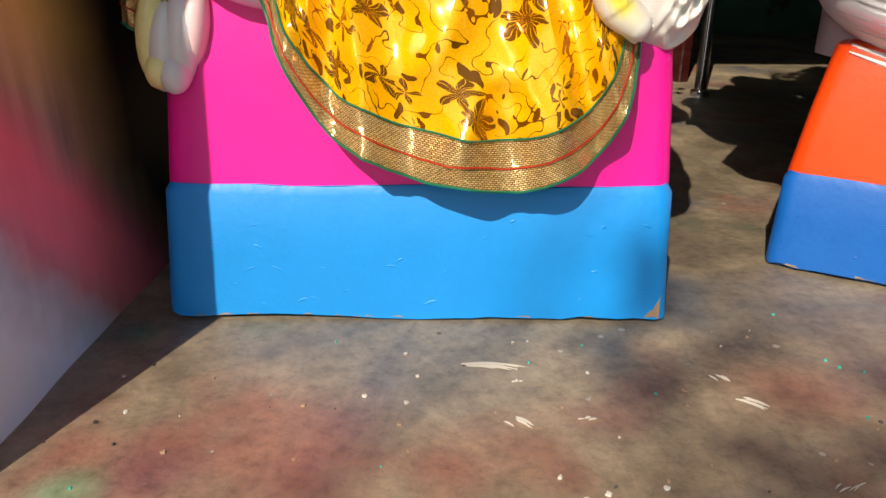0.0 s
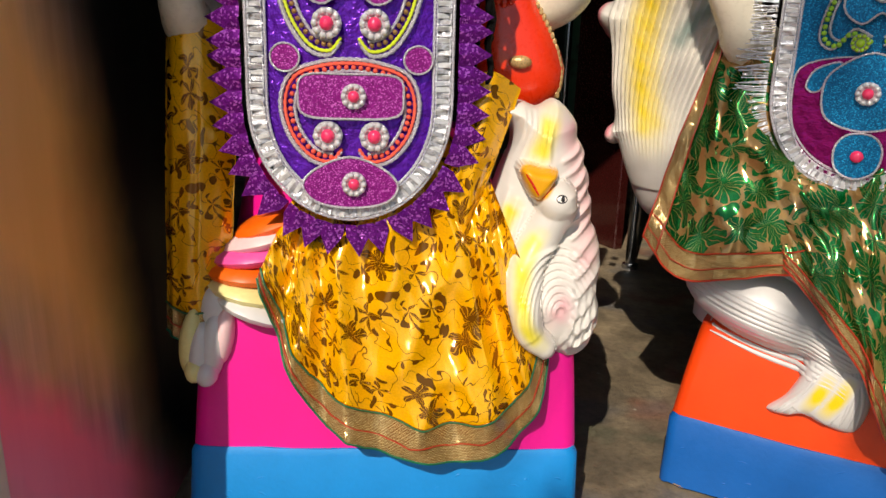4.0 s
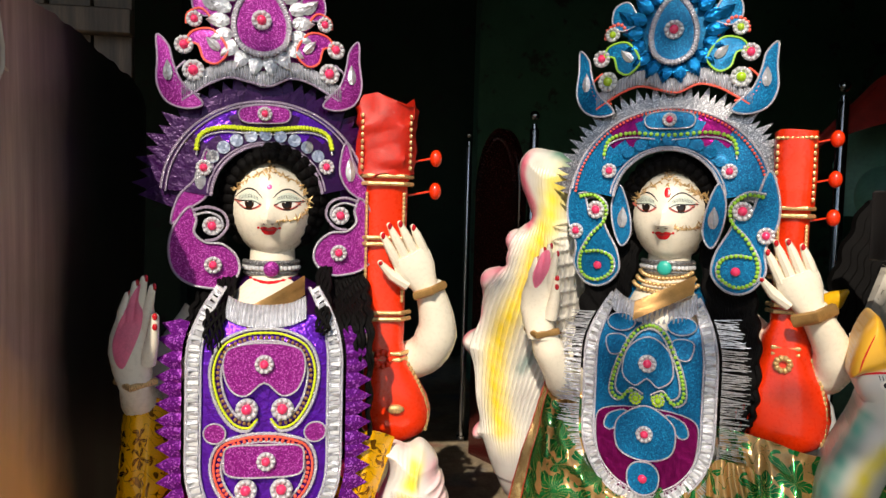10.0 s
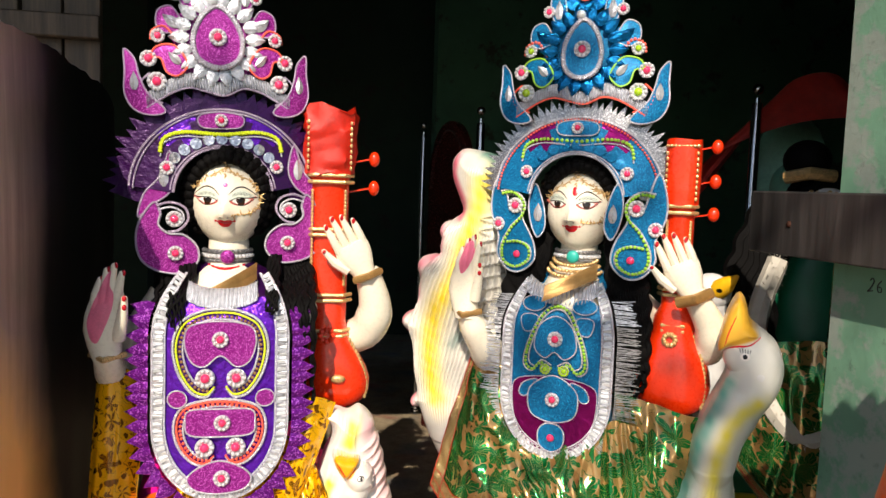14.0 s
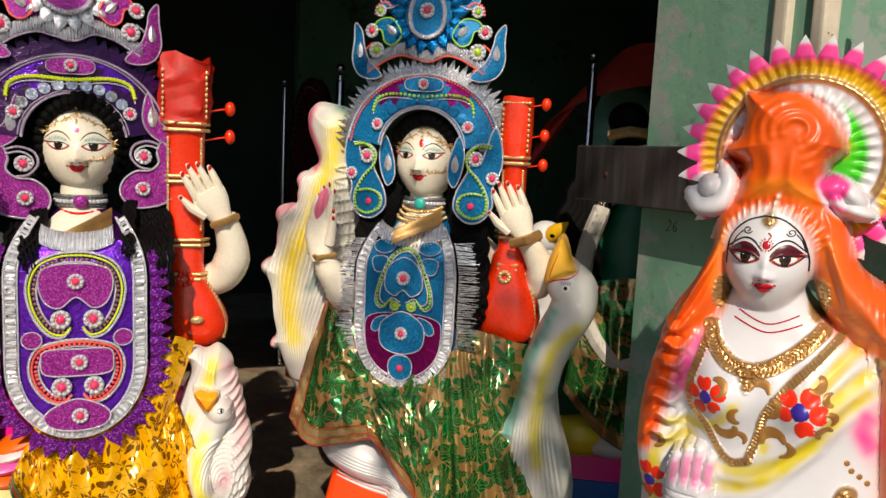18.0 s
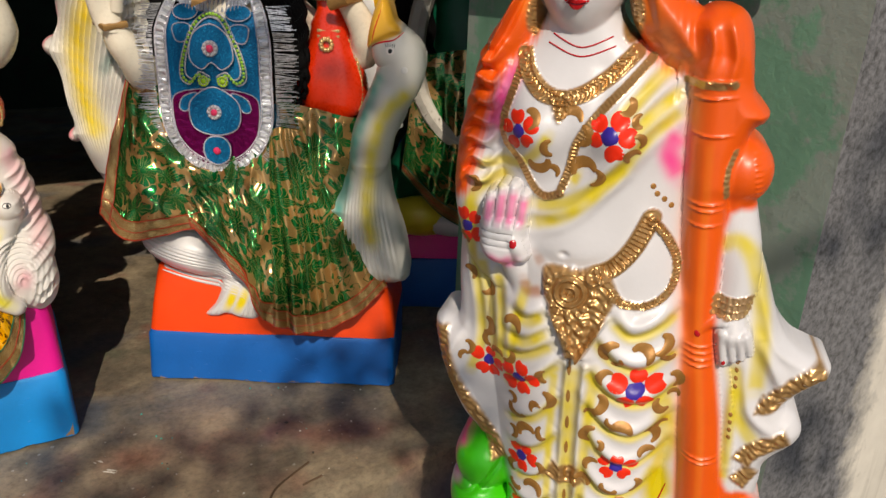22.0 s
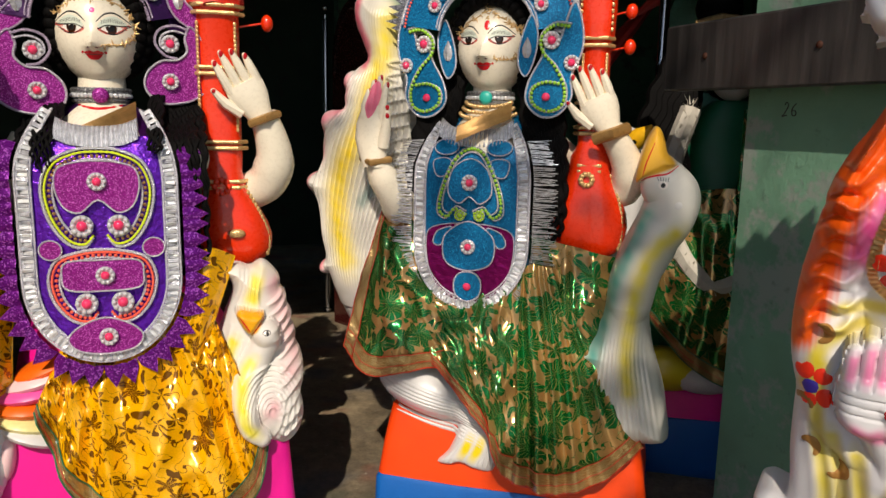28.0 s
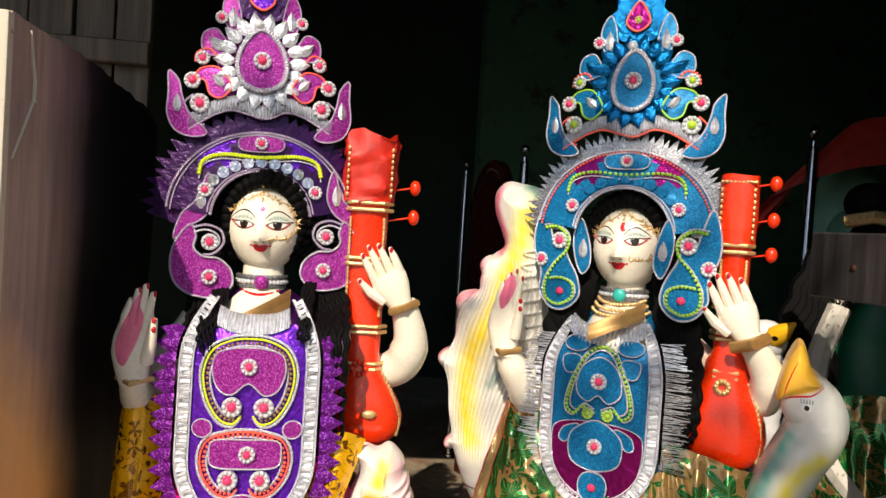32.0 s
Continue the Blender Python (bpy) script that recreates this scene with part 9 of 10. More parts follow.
def build_breastpiece(name, m, style, label):
    """Bib of pasteboard, foil and cord. Local origin at its upper stone."""
    ob = thing(name, m, label, "breast ornament", "bibs of the statues")
    at = lambda u, v, h: Vector((u, 0.8 * u * u - h + 0.05 * v + 0.55 * max(0.0, v - 0.03), v))
    if style == "purple":
        W, top, low, dep, neck = 0.106, 0.100, -0.144, 0.120, (0.056, 0.068, 0.056)
        back, main, cordm = "violet", "purple", ("cordyel", "cordcoral")
    else:
        W, top, low, dep, neck = 0.101, 0.098, -0.110, 0.112, (0.066, 0.086, 0.068)
        back, main, cordm = "blueseq", "blueseq", ("cordlime", "silverflat")
    k = Kit()
    inner = u_band(W - 0.012, top - 0.038, low, dep - 0.012)
    n = len(inner)
    front = [[at(inner[i][0] + (inner[n - 1 - i][0] - inner[i][0]) * j / 12, inner[i][1], -0.002) for j in range(13)] for i in range(n // 2 + 1)]
    k.grid(front, back)
    k.grid([[p + Vector((0, 0.004, 0)) for p in r] for r in front], back)
    part("foil_backing", k, ob)
    k = Kit()              # pleated ribbon along the neck
    nk = curve([(-neck[0], neck[1]), (-neck[0] * 0.6, neck[2] + 0.003), (0.0, neck[2]), (neck[0] * 0.6, neck[2] + 0.003), (neck[0], neck[1])], 11)
    k.grid([[at(p[0] * sc, p[1] + dv, 0.002 + 0.004 * (i % 2) + dh) for i, p in enumerate(nk)] for dv, dh, sc in ((-0.010, -0.004, 1), (-0.009, 0.0, 1), (0.004, 0.002, 1), (0.018, 0.0, 0.97), (0.020, -0.004, 0.97))], "silver")
    part("pleated_neckline", k, ob, "pleated silver ribbon")
    band = u_band(W, top, low, dep)
    fine = curve(band, 4)
    # edge: pointed sequin petals or tinsel fringe
    run, i0 = 0.0, 0
    gap = 0.0205 if style == "purple" else 0.0022
    for i in range(1, len(fine)):
        run += (fine[i] - fine[i - 1]).length
        while run >= gap and style == "purple":
            run -= gap
            if fine[i][1] > 0.045:
                continue
            d = (fine[min(i + 1, len(fine) - 1)] - fine[i - 1]).normalized()
            nrm = Vector((d.y, -d.x))
            nrm = -nrm if nrm.dot(Vector((fine[i][0], fine[i][1] - low)) if fine[i][1] < low else Vector((fine[i][0], 0))) < 0 else nrm
            b = Vector((fine[i][0], fine[i][1])) + nrm * 0.006
            tip = b + nrm * 0.037
            k = Kit()
            q = [b - d.xy * 0.0125, b + nrm * 0.014 - d.xy * 0.0125, tip, b + nrm * 0.014 + d.xy * 0.0125, b + d.xy * 0.0125]
            rows = [[at(*(p + (b - p) * f), -0.001 + 0.006 * f) for p in q] for f in (0.0, 0.5, 0.95)]
            k.grid(rows, "petal")
            part("petal", k, ob)
    if style == "blue":
        rnd = random.Random(9)
        k = Kit()
        L = sum((fine[i + 1] - fine[i]).length for i in range(len(fine) - 1))
        acc, i = 0.0, 0
        for s in range(int(L / 0.0016)):
            while i < len(fine) - 2 and acc + (fine[i + 1] - fine[i]).length < s * 0.0016:
                acc += (fine[i + 1] - fine[i]).length
                i += 1
            f = (s * 0.0016 - acc) / max(1e-6, (fine[i + 1] - fine[i]).length)
            p = fine[i].lerp(fine[i + 1], min(1, max(0, f))).xy
            if p.y > 0.070:
                continue
            out = Vector((math.copysign(1, p.x), 0)) if p.y > low else Vector((p.x / W, (p.y - low) / dep * 1.0)).normalized()
            out = (out + Vector((rnd.uniform(-0.12, 0.12), rnd.uniform(-0.18, 0.10)))).normalized()
            ln = rnd.uniform(0.026, 0.042)
            side = Vector((-out.y, out.x)) * 0.0006
            b0 = p + out * 0.006
            h = rnd.uniform(-0.004, 0.004)
            e = b0 + out * ln
            v = [k.bm.verts.new(x) for x in (at(*(b0 - side), 0), at(*(b0 + side), 0.0004), at(*(e + side), h), at(*(e - side), h - 0.0004))]
            k.face(v, k.mat("silver"))
        tagged(part("tinsel_fringe", k, ob, "silver tinsel fringe"), kind="stuff")
    # silver band with clear stones
    for off, r, mm in ((0.0, 0.0028, "silverflat"), (-0.020, 0.0026, "silverflat"), (-0.003, 0.002, "silver"), (-0.017, 0.002, "silver")):
        ring_cord(ob, u_band(W + off, top, low, dep + off), at, 0.002, r, mm, n=3)
    mid = curve(u_band(W - 0.010, top, low, dep - 0.010), 5)
    for i in range(1, len(mid) - 1):
        d = (mid[i + 1] - mid[i - 1]).normalized()
        nn = Vector((-d.y, d.x))
        p = mid[i].xy
        a, b = d.xy * 0.0031, nn.xy * 0.0075
        k = Kit()
        t1, t2 = 0.5 * math.sin(i * 2.7), 0.35 * math.sin(i * 4.1 + 1)
        k.plate([tuple(p - a - b), tuple(p + a * 0.8 - b), tuple(p + a * 0.8 + b), tuple(p - a + b)], lambda u, v, h: at(u, v, h + (t1 * (u - p.x) + t2 * (v - p.y)) * (h > 0)), -0.002, 0.0030 + 0.0012 * math.sin(i * 1.9), "crystal" if i % 2 else "silver", 0.0010)
        part("band_stone", k, ob)
    if style == "purple":
        heart = [(x * 0.86, y) for x, y in ((-0.064, -0.008), (-0.058, 0.018), (-0.03, 0.027), (0.0, 0.029), (0.03, 0.027), (0.058, 0.018), (0.064, -0.008), (0.052, -0.036), (0.028, -0.044), (0.0, -0.026), (-0.028, -0.044), (-0.052, -0.036))]
        panel(ob, curve(heart, 4, True), at, 0.002, main, "silverflat", 0.0020, thick=0.007)
        for col, cv, half in ((cordm[0], -0.026, [(-0.010, -0.076), (-0.024, -0.089), (-0.048, -0.082), (-0.070, -0.052), (-0.078, -0.012), (-0.064, 0.022), (-0.032, 0.037)]), (cordm[1], -0.152, [(-0.010, -0.188), (-0.024, -0.201), (-0.048, -0.195), (-0.069, -0.172), (-0.076, -0.142), (-0.064, -0.116), (-0.032, -0.105)])):
            half = [(x * 0.87, y) for x, y in half]
            loop = half + [(0.0, half[-1][1] + 0.003)] + [(-x, y) for x, y in reversed(half)]
            ring_cord(ob, [(x * 1.01, (y - cv) * 1.01 + cv) for x, y in loop], at, 0.004, 0.0030, col)
            ring_cord(ob, [(x * 1.085, (y - cv) * 1.085 + cv) for x, y in loop], at, 0.003, 0.0038, "silverflat")
            ring_cord(ob, [(x * 0.86, (y - cv) * 0.86 + cv) for x, y in loop[1:-1]], at, 0.003, 0.0030, "silverflat")
            bead_row(ob, [(x * 0.925, (y - cv) * 0.925 + cv) for x, y in loop[1:-1]], at, 0.004, 0.0027, "oldgold" if cv > -0.1 else "cordcoral", 0.0062)
            for x in (-0.023, 0.025):
                rosette(ob, (x, half[1][1] + 0.026), 0.0155, at, 0.006)
        panel(ob, curve([(-0.053, -0.134), (-0.046, -0.114), (0.0, -0.112), (0.048, -0.114), (0.055, -0.134), (0.048, -0.154), (0.0, -0.157), (-0.046, -0.154)], 4, True), at, 0.002, main, "silverflat", 0.0022, thick=0.007)
        panel(ob, curve([(-0.050, -0.226), (-0.034, -0.208), (0.0, -0.196), (0.034, -0.208), (0.050, -0.226), (0.038, -0.244), (0.0, -0.250), (-0.036, -0.244)], 4, True), at, 0.002, main, "silverflat", 0.0022, thick=0.007)
        for x in (-0.066, 0.070):
            panel(ob, ellipse(x, -0.097, 0.015, 0.014, 18), at, 0.002, main, "silverflat", 0.0018)
        for c in ((0, 0), (0.004, -0.134), (0.004, -0.224)):
            rosette(ob, c, 0.013, at, 0.010)
    else:
        panel(ob, curve([(-0.078, -0.110), (-0.066, -0.080), (0.0, -0.070), (0.066, -0.080), (0.078, -0.110), (0.068, -0.165), (0.040, -0.200), (0.0, -0.208), (-0.040, -0.200), (-0.068, -0.165)], 4, True), at, 0.0, "magenta", "silverflat", 0.0016, thick=0.003)
        panel(ob, curve([(-0.038, -0.018), (-0.030, 0.022), (0.0, 0.040), (0.030, 0.022), (0.038, -0.018), (0.018, -0.036), (0.0, -0.024), (-0.018, -0.036)], 4, True), at, 0.002, main, "silverflat", 0.002, thick=0.006)
        heart = [(-0.006, -0.055), (-0.026, -0.046), (-0.040, -0.060), (-0.054, -0.048), (-0.048, -0.010), (-0.026, 0.040), (0.0, 0.056), (0.026, 0.040), (0.048, -0.010), (0.054, -0.048), (0.040, -0.060), (0.026, -0.046), (0.006, -0.055)]
        bead_row(ob, heart, at, 0.005, 0.0030, "cordlime", 0.0056)
        ring_cord(ob, [(x * 0.90, y * 0.90) for x, y in heart], at, 0.004, 0.0026, "silverflat")
        ring_cord(ob, [(x * 1.08, y * 1.06) for x, y in heart], at, 0.004, 0.0022, "silverflat")
        for x in (-0.016, 0.018):
            rosette(ob, (x, -0.056), 0.010, at, 0.007, "limegem", "limegem")
        panel(ob, curve([(-0.046, -0.108), (-0.036, -0.085), (0.0, -0.066), (0.036, -0.085), (0.046, -0.108), (0.038, -0.140), (0.0, -0.152), (-0.038, -0.140)], 4, True), at, 0.002, main, "silverflat", 0.002, thick=0.006)
        for sg in (-1, 1):
            panel(ob, curve([(sg * 0.030, -0.078), (sg * 0.056, -0.086), (sg * 0.064, -0.106), (sg * 0.050, -0.110)], 4, True), at, 0.001, main, "silverflat", 0.0018)
            panel(ob, curve([(sg * 0.042, 0.012), (sg * 0.060, 0.010), (sg * 0.066, 0.034), (sg * 0.048, 0.040), (sg * 0.034, 0.034)], 4, True), at, 0.001, main, "silverflat", 0.0018)
            panel(ob, ellipse(sg * 0.046, 0.058, 0.022, 0.013, 16), at, 0.001, main, "silverflat", 0.0018)
        panel(ob, curve([(-0.024, -0.172), (-0.012, -0.156), (0.012, -0.156), (0.024, -0.172), (0.020, -0.196), (0.0, -0.206), (-0.020, -0.196)], 4, True), at, 0.002, main, "silverflat", 0.002, thick=0.006)
        for c, r in (((0, 0), 0.014), ((0.0, -0.110), 0.013)):
            rosette(ob, c, r, at, 0.009)
        k = Kit()
        k.ball(at(0, -0.180, 0.010), (0.007, 0.004, 0.007), "gem", seg=10, rows=6)
        part("stone", k, ob)
    return ob


def build_collar(name, m, style, label):
    """Choker, chains and sash. Local origin at the throat."""
    ob = thing(name, m, label, "necklace", "necklaces of the statues")
    k = Kit()
    for z, r in ((0.012, 0.0035), (0.020, 0.0045), (0.004, 0.003)):
        k.tube([(0.040 * math.cos(a), 0.005 + 0.040 * math.sin(a), z) for a in (radians(180 + 180 * i / 20) for i in range(21))], r, "graphite", 7)
    for i in range(17):
        a = radians(190 + 160 * i / 16)
        k.ball((0.042 * math.cos(a), 0.005 + 0.042 * math.sin(a), 0.012), 0.0042, "crystal", seg=7, rows=5)
    ch = part("choker", k, ob, "clear-stone choker")
    k = Kit()
    k.ball((0, -0.042, 0.012), (0.012, 0.006, 0.012), "purple" if style == "purple" else "teal", seg=14, rows=8)
    part("stone", k, ch)
    k = Kit()
    rows = []
    for i in range(13):    # sash of gold thread across the neck opening
        f = i / 12
        p = Vector((0.052 - 0.082 * f, -0.050 - 0.062 * f - 0.012 * math.sin(math.pi * f), -0.010 - 0.040 * f))
        rows.append([p + Vector((-0.003, -0.002 * math.sin(j * 2) - 0.003 * j, 0.014 - 0.007 * j)) for j in range(5)])
    k.grid(rows, "oldgold")
    part("sash", k, ob, "gold thread sash")
    if style == "blue":
        k = Kit()
        for z, r in ((-0.004, 0.042), (-0.014, 0.047), (-0.024, 0.052)):
            for i in range(19):
                a = radians(195 + 150 * i / 18)
                k.ball((r * math.cos(a), -0.004 + r * 1.1 * math.sin(a), z - 0.012 * abs(math.sin(a)) + 0.012), 0.0038, "gold", seg=7, rows=5)
        part("gold_chain", k, ob, "gilt bead chain")
    return ob


# yellow statue's outfit
build_tiara("crown", pose(-0.053, 0.113, 0.964, 0, -2.5, 9), "purple", "tall purple sequin crown with silver leaves and cord")
build_curl("side_curl", pose(-0.128, 0.105, 0.803, 0, 0, 9), "purple", -1, "purple sequin curl hanging beside the statue's face")
build_curl("side_curl", pose(0.056, 0.135, 0.822, 0, 0, 9), "purple", 1, "purple sequin curl hanging beside the statue's face")
build_breastpiece("breast_ornament", pose(-0.040, 0.006, 0.677, 1, 0, 2), "purple", "purple sequin bib edged with pointed foil petals")
build_collar("necklace", pose(-0.047, 0.145, 0.786, 0, 0, 6), "purple", "clear-stone choker with a purple stone and gold sash")
_s = thing("sari", pose(0, 0, 0), "yellow floral foil sari with gold ribbon border", "sari", "saris of the statues")
cloth(_s, "skirt", [(-0.105, 0.055, 0.44), (-0.06, 0.048, 0.50), (0.03, 0.046, 0.51), (0.100, 0.055, 0.48)], [(-0.142, 0.002, 0.345), (-0.124, -0.008, 0.290), (-0.103, -0.018, 0.232), (-0.066, -0.026, 0.182), (-0.020, -0.032, 0.158), (0.046, -0.038, 0.141), (0.107, -0.036, 0.144), (0.154, -0.026, 0.168), (0.176, -0.014, 0.212), (0.188, 0.004, 0.270)], "sari_y", 0.013, 6, 0.042, bulge=0.010, seed=2, crush=0.024)
cloth(_s, "fall", [(-0.238, 0.05, 0.62), (-0.215, 0.03, 0.63), (-0.19, 0.04, 0.62), (-0.165, 0.06, 0.60)], [(-0.258, 0.035, 0.268), (-0.235, 0.015, 0.262), (-0.205, 0.015, 0.262), (-0.182, 0.030, 0.272)], "sari_y", 0.006, 2, 0.036, bulge=0.006, nu=40, seed=6)
cloth(_s, "lap", [(0.085, 0.05, 0.56), (0.11, 0.04, 0.57), (0.146, 0.07, 0.55)], [(0.060, 0.020, 0.40), (0.08, 0.022, 0.39), (0.100, 0.04, 0.42)], "sari_y", 0.004, 2, bulge=0.008, nu=30, seed=8)


def on_b(x, y, z, rz=0.0, rx=0.0, ry=0.0):
    return B0 @ pose(x, y, z, rx, ry, rz)


build_tiara("crown", on_b(-0.071, 0.060, 0.978, 2, 0, 0), "blue", "tall blue sequin crown with silver points and coral beads", 1.02)
build_curl("side_curl", on_b(-0.177, 0.070, 0.812, -4), "blue", -1, "blue sequin curl edged with lime beads")
build_curl("side_curl", on_b(0.037, 0.050, 0.815, 2), "blue", 1, "blue sequin curl edged with lime beads")
build_breastpiece("breast_ornament", on_b(-0.080, 0.006, 0.666, 0, 2), "blue", "blue sequin bib with silver tinsel fringe")
build_collar("necklace", on_b(-0.070, 0.108, 0.797, 0), "blue", "silver choker with gilt chains and teal stone")
_s = thing("sari", B0, "green and gold brocade sari with gold ribbon border", "sari", "saris of the statues")
cloth(_s, "skirt", [(-0.170, 0.05, 0.52), (-0.10, 0.035, 0.53), (-0.03, 0.030, 0.53), (0.030, 0.030, 0.52)], [(-0.135, -0.012, 0.350), (-0.085, -0.028, 0.302), (-0.040, -0.038, 0.250), (-0.014, -0.044, 0.202), (0.006, -0.048, 0.166), (0.050, -0.050, 0.153)], "sari_g", 0.006, 2, 0.036, None, 0.020, seed=12, pipe="pipe_r", crush=0.030)
cloth(_s, "pleats", [(0.012, 0.014, 0.525), (0.035, 0.008, 0.53), (0.062, 0.012, 0.525), (0.085, 0.03, 0.515)], [(0.020, -0.050, 0.162), (0.070, -0.054, 0.150), (0.110, -0.052, 0.154), (0.150, -0.044, 0.170), (0.190, -0.030, 0.194), (0.232, -0.008, 0.234)], "sari_g", 0.016, 6, 0.036, None, 0.016, seed=13, pipe="pipe_r", crush=0.010)
cloth(_s, "shawl", [(-0.252, 0.08, 0.64), (-0.21, 0.05, 0.62), (-0.14, 0.045, 0.57)], [(-0.312, 0.014, 0.356), (-0.255, -0.020, 0.316), (-0.18, -0.026, 0.328), (-0.108, -0.014, 0.348)], "sari_g", 0.006, 2, 0.036, ("low", 0.036), 0.014, seed=15, pipe="pipe_r", crush=0.028)
cloth(_s, "lap", [(0.02, 0.05, 0.57), (0.09, 0.04, 0.56), (0.180, 0.05, 0.54)], [(0.05, 0.01, 0.40), (0.11, -0.005, 0.35), (0.172, 0.01, 0.29)], "sari_g", 0.010, 3, bulge=0.014, nu=80, seed=18, crush=0.024)


# ---- things at the back of the workshop ----
def build_back_statue():
    """Dark-haired figure in a green foil sari, half hidden in the shade."""
    k = Statue()
    k.block(-0.20, 0.20, 0.0, 0.26, [(0, 0), (0.005, 0.004), (0.06, 0.003), (0.125, 0.0), (0.13, -0.002)], "navy", 0.014, 0.003)
    k.block(-0.195, 0.195, 0.005, 0.255, [(0.128, 0), (0.17, -0.004), (0.20, -0.012), (0.21, -0.02)], "pink", 0.014, 0.003)
    k.rings([(-0.02, 0.14, 0.2, 0.17, 0.11), (-0.02, 0.14, 0.34, 0.16, 0.11), (0.0, 0.14, 0.46, 0.12, 0.10), (0.01, 0.14, 0.60, 0.10, 0.08), (0.01, 0.14, 0.72, 0.12, 0.08), (0.01, 0.14, 0.78, 0.09, 0.06), (0.01, 0.14, 0.82, 0.04, 0.04)], "pipe_g", 24, 2.2)
    k.ball((-0.10, 0.03, 0.235), (0.10, 0.05, 0.05), "yellow", seg=16, rows=10)
    k.ball((-0.02, 0.015, 0.225), (0.08, 0.04, 0.035), "white", seg=14, rows=8)
    k.head((0.01, 0.12, 0.89), 0.058, 0.06, 0.072, "white")
    k.ball((0.01, 0.15, 0.91), (0.085, 0.07, 0.09), "hair", seg=20, rows=12)
    k.ball((-0.03, 0.14, 1.015), (0.05, 0.05, 0.045), "hair", seg=16, rows=10)
    for j in range(7):
        x0 = -0.05 - 0.014 * j
        c = curve([(x0 + 0.02, 0.10, 0.93), (x0 - 0.02, 0.07, 0.84), (x0 - 0.045, 0.05, 0.74), (x0 - 0.04, 0.05, 0.62)], 9)
        k.tube([p + Vector((0.004 * math.sin(i * 1.2 + j), 0, 0)) for i, p in enumerate(c)], 0.016, "hair", 7)
    k.tube([(-0.075, 0.11, 0.975), (-0.03, 0.085, 0.985), (0.02, 0.10, 0.98)], 0.014, "gold", 8)
    for i in range(10):
        k.ball((-0.03 + 0.012 * i, 0.055 + 0.001 * i, 0.945 - 0.002 * (i % 3)), 0.005, "gold", seg=7, rows=5)
    k.tube(curve([(-0.19, 0.06, 0.44), (-0.215, 0.06, 0.54), (-0.20, 0.06, 0.64), (-0.215, 0.05, 0.70)], 6), [0.045] * 6 + [0.04] * 6 + [0.036] * 7, "white", 14)
    k.ball((-0.215, 0.045, 0.72), (0.045, 0.04, 0.042), "white")
    k.tube([(-0.20, 0.02, 0.73), (-0.185, 0.0, 0.745), (-0.165, -0.01, 0.765)], [0.022, 0.018, 0.003], "beak", 10)
    k.tube(curve([(0.07, 0.07, 0.74), (0.12, 0.05, 0.60), (0.10, 0.0, 0.45), (0.13, 0.02, 0.30)], 6), 0.036, "white", 12)
    k.settle()
    k.oval(-0.20, 0.73, 0.006, 0.005, "black", 0.001)
    ob = k.done("statue")
    ob.matrix_world = pose(1.13, 0.14, 0, 0, 0, -28)
    tagged(ob, "shaded clay figure with black hair on a pink and blue plinth", "statue", "clay statues")
    s = thing("sari", ob.matrix_world.copy(), "dark green foil sari with gold borders, in shade", "sari", "saris of the statues")
    cloth(s, "skirt", [(-0.12, 0.02, 0.62), (0.0, 0.0, 0.64), (0.10, 0.02, 0.62)], [(-0.15, 0.0, 0.36), (-0.05, -0.03, 0.26), (0.08, -0.03, 0.21), (0.17, 0.0, 0.24)], "sari_g", 0.008, 6, 0.035, None, 0.03, 60, 26, seed=31)
    cloth(s, "fall", [(0.02, 0.04, 0.80), (0.07, 0.02, 0.80), (0.12, 0.05, 0.78)], [(0.0, -0.02, 0.40), (0.07, -0.03, 0.38), (0.14, 0.0, 0.40)], "sari_g", 0.008, 3, 0.03, None, 0.015, 40, 26, seed=33)
    # fluffy garland
    g = thing("garland", ob.matrix_world.copy(), "fluffy white cotton garland hung on the statue", "garland")
    k = Kit()
    rnd = random.Random(21)
    ring = curve([(-0.085, 0.04, 0.80), (-0.12, 0.01, 0.68), (-0.11, -0.01, 0.54), (-0.02, -0.03, 0.44), (0.08, -0.01, 0.52), (0.10, 0.01, 0.66), (0.08, 0.04, 0.79)], 14)
    k.tube(ring, 0.022, "sediment", 8)
    for p in ring:
        for _ in range(14):
            d = Vector((rnd.gauss(0, 1), rnd.gauss(0, 1), rnd.gauss(0, 1))).normalized()
            q = Vector((-d.y, d.x, 0)).normalized() * 0.0016
            v = [k.bm.verts.new(x) for x in (p + d * 0.015 - q, p + d * 0.015 + q, p + d * 0.034)]
            k.face(v, k.mat("sediment"))
    tagged(part("tuft", k, g), kind="stuff")


build_back_statue()


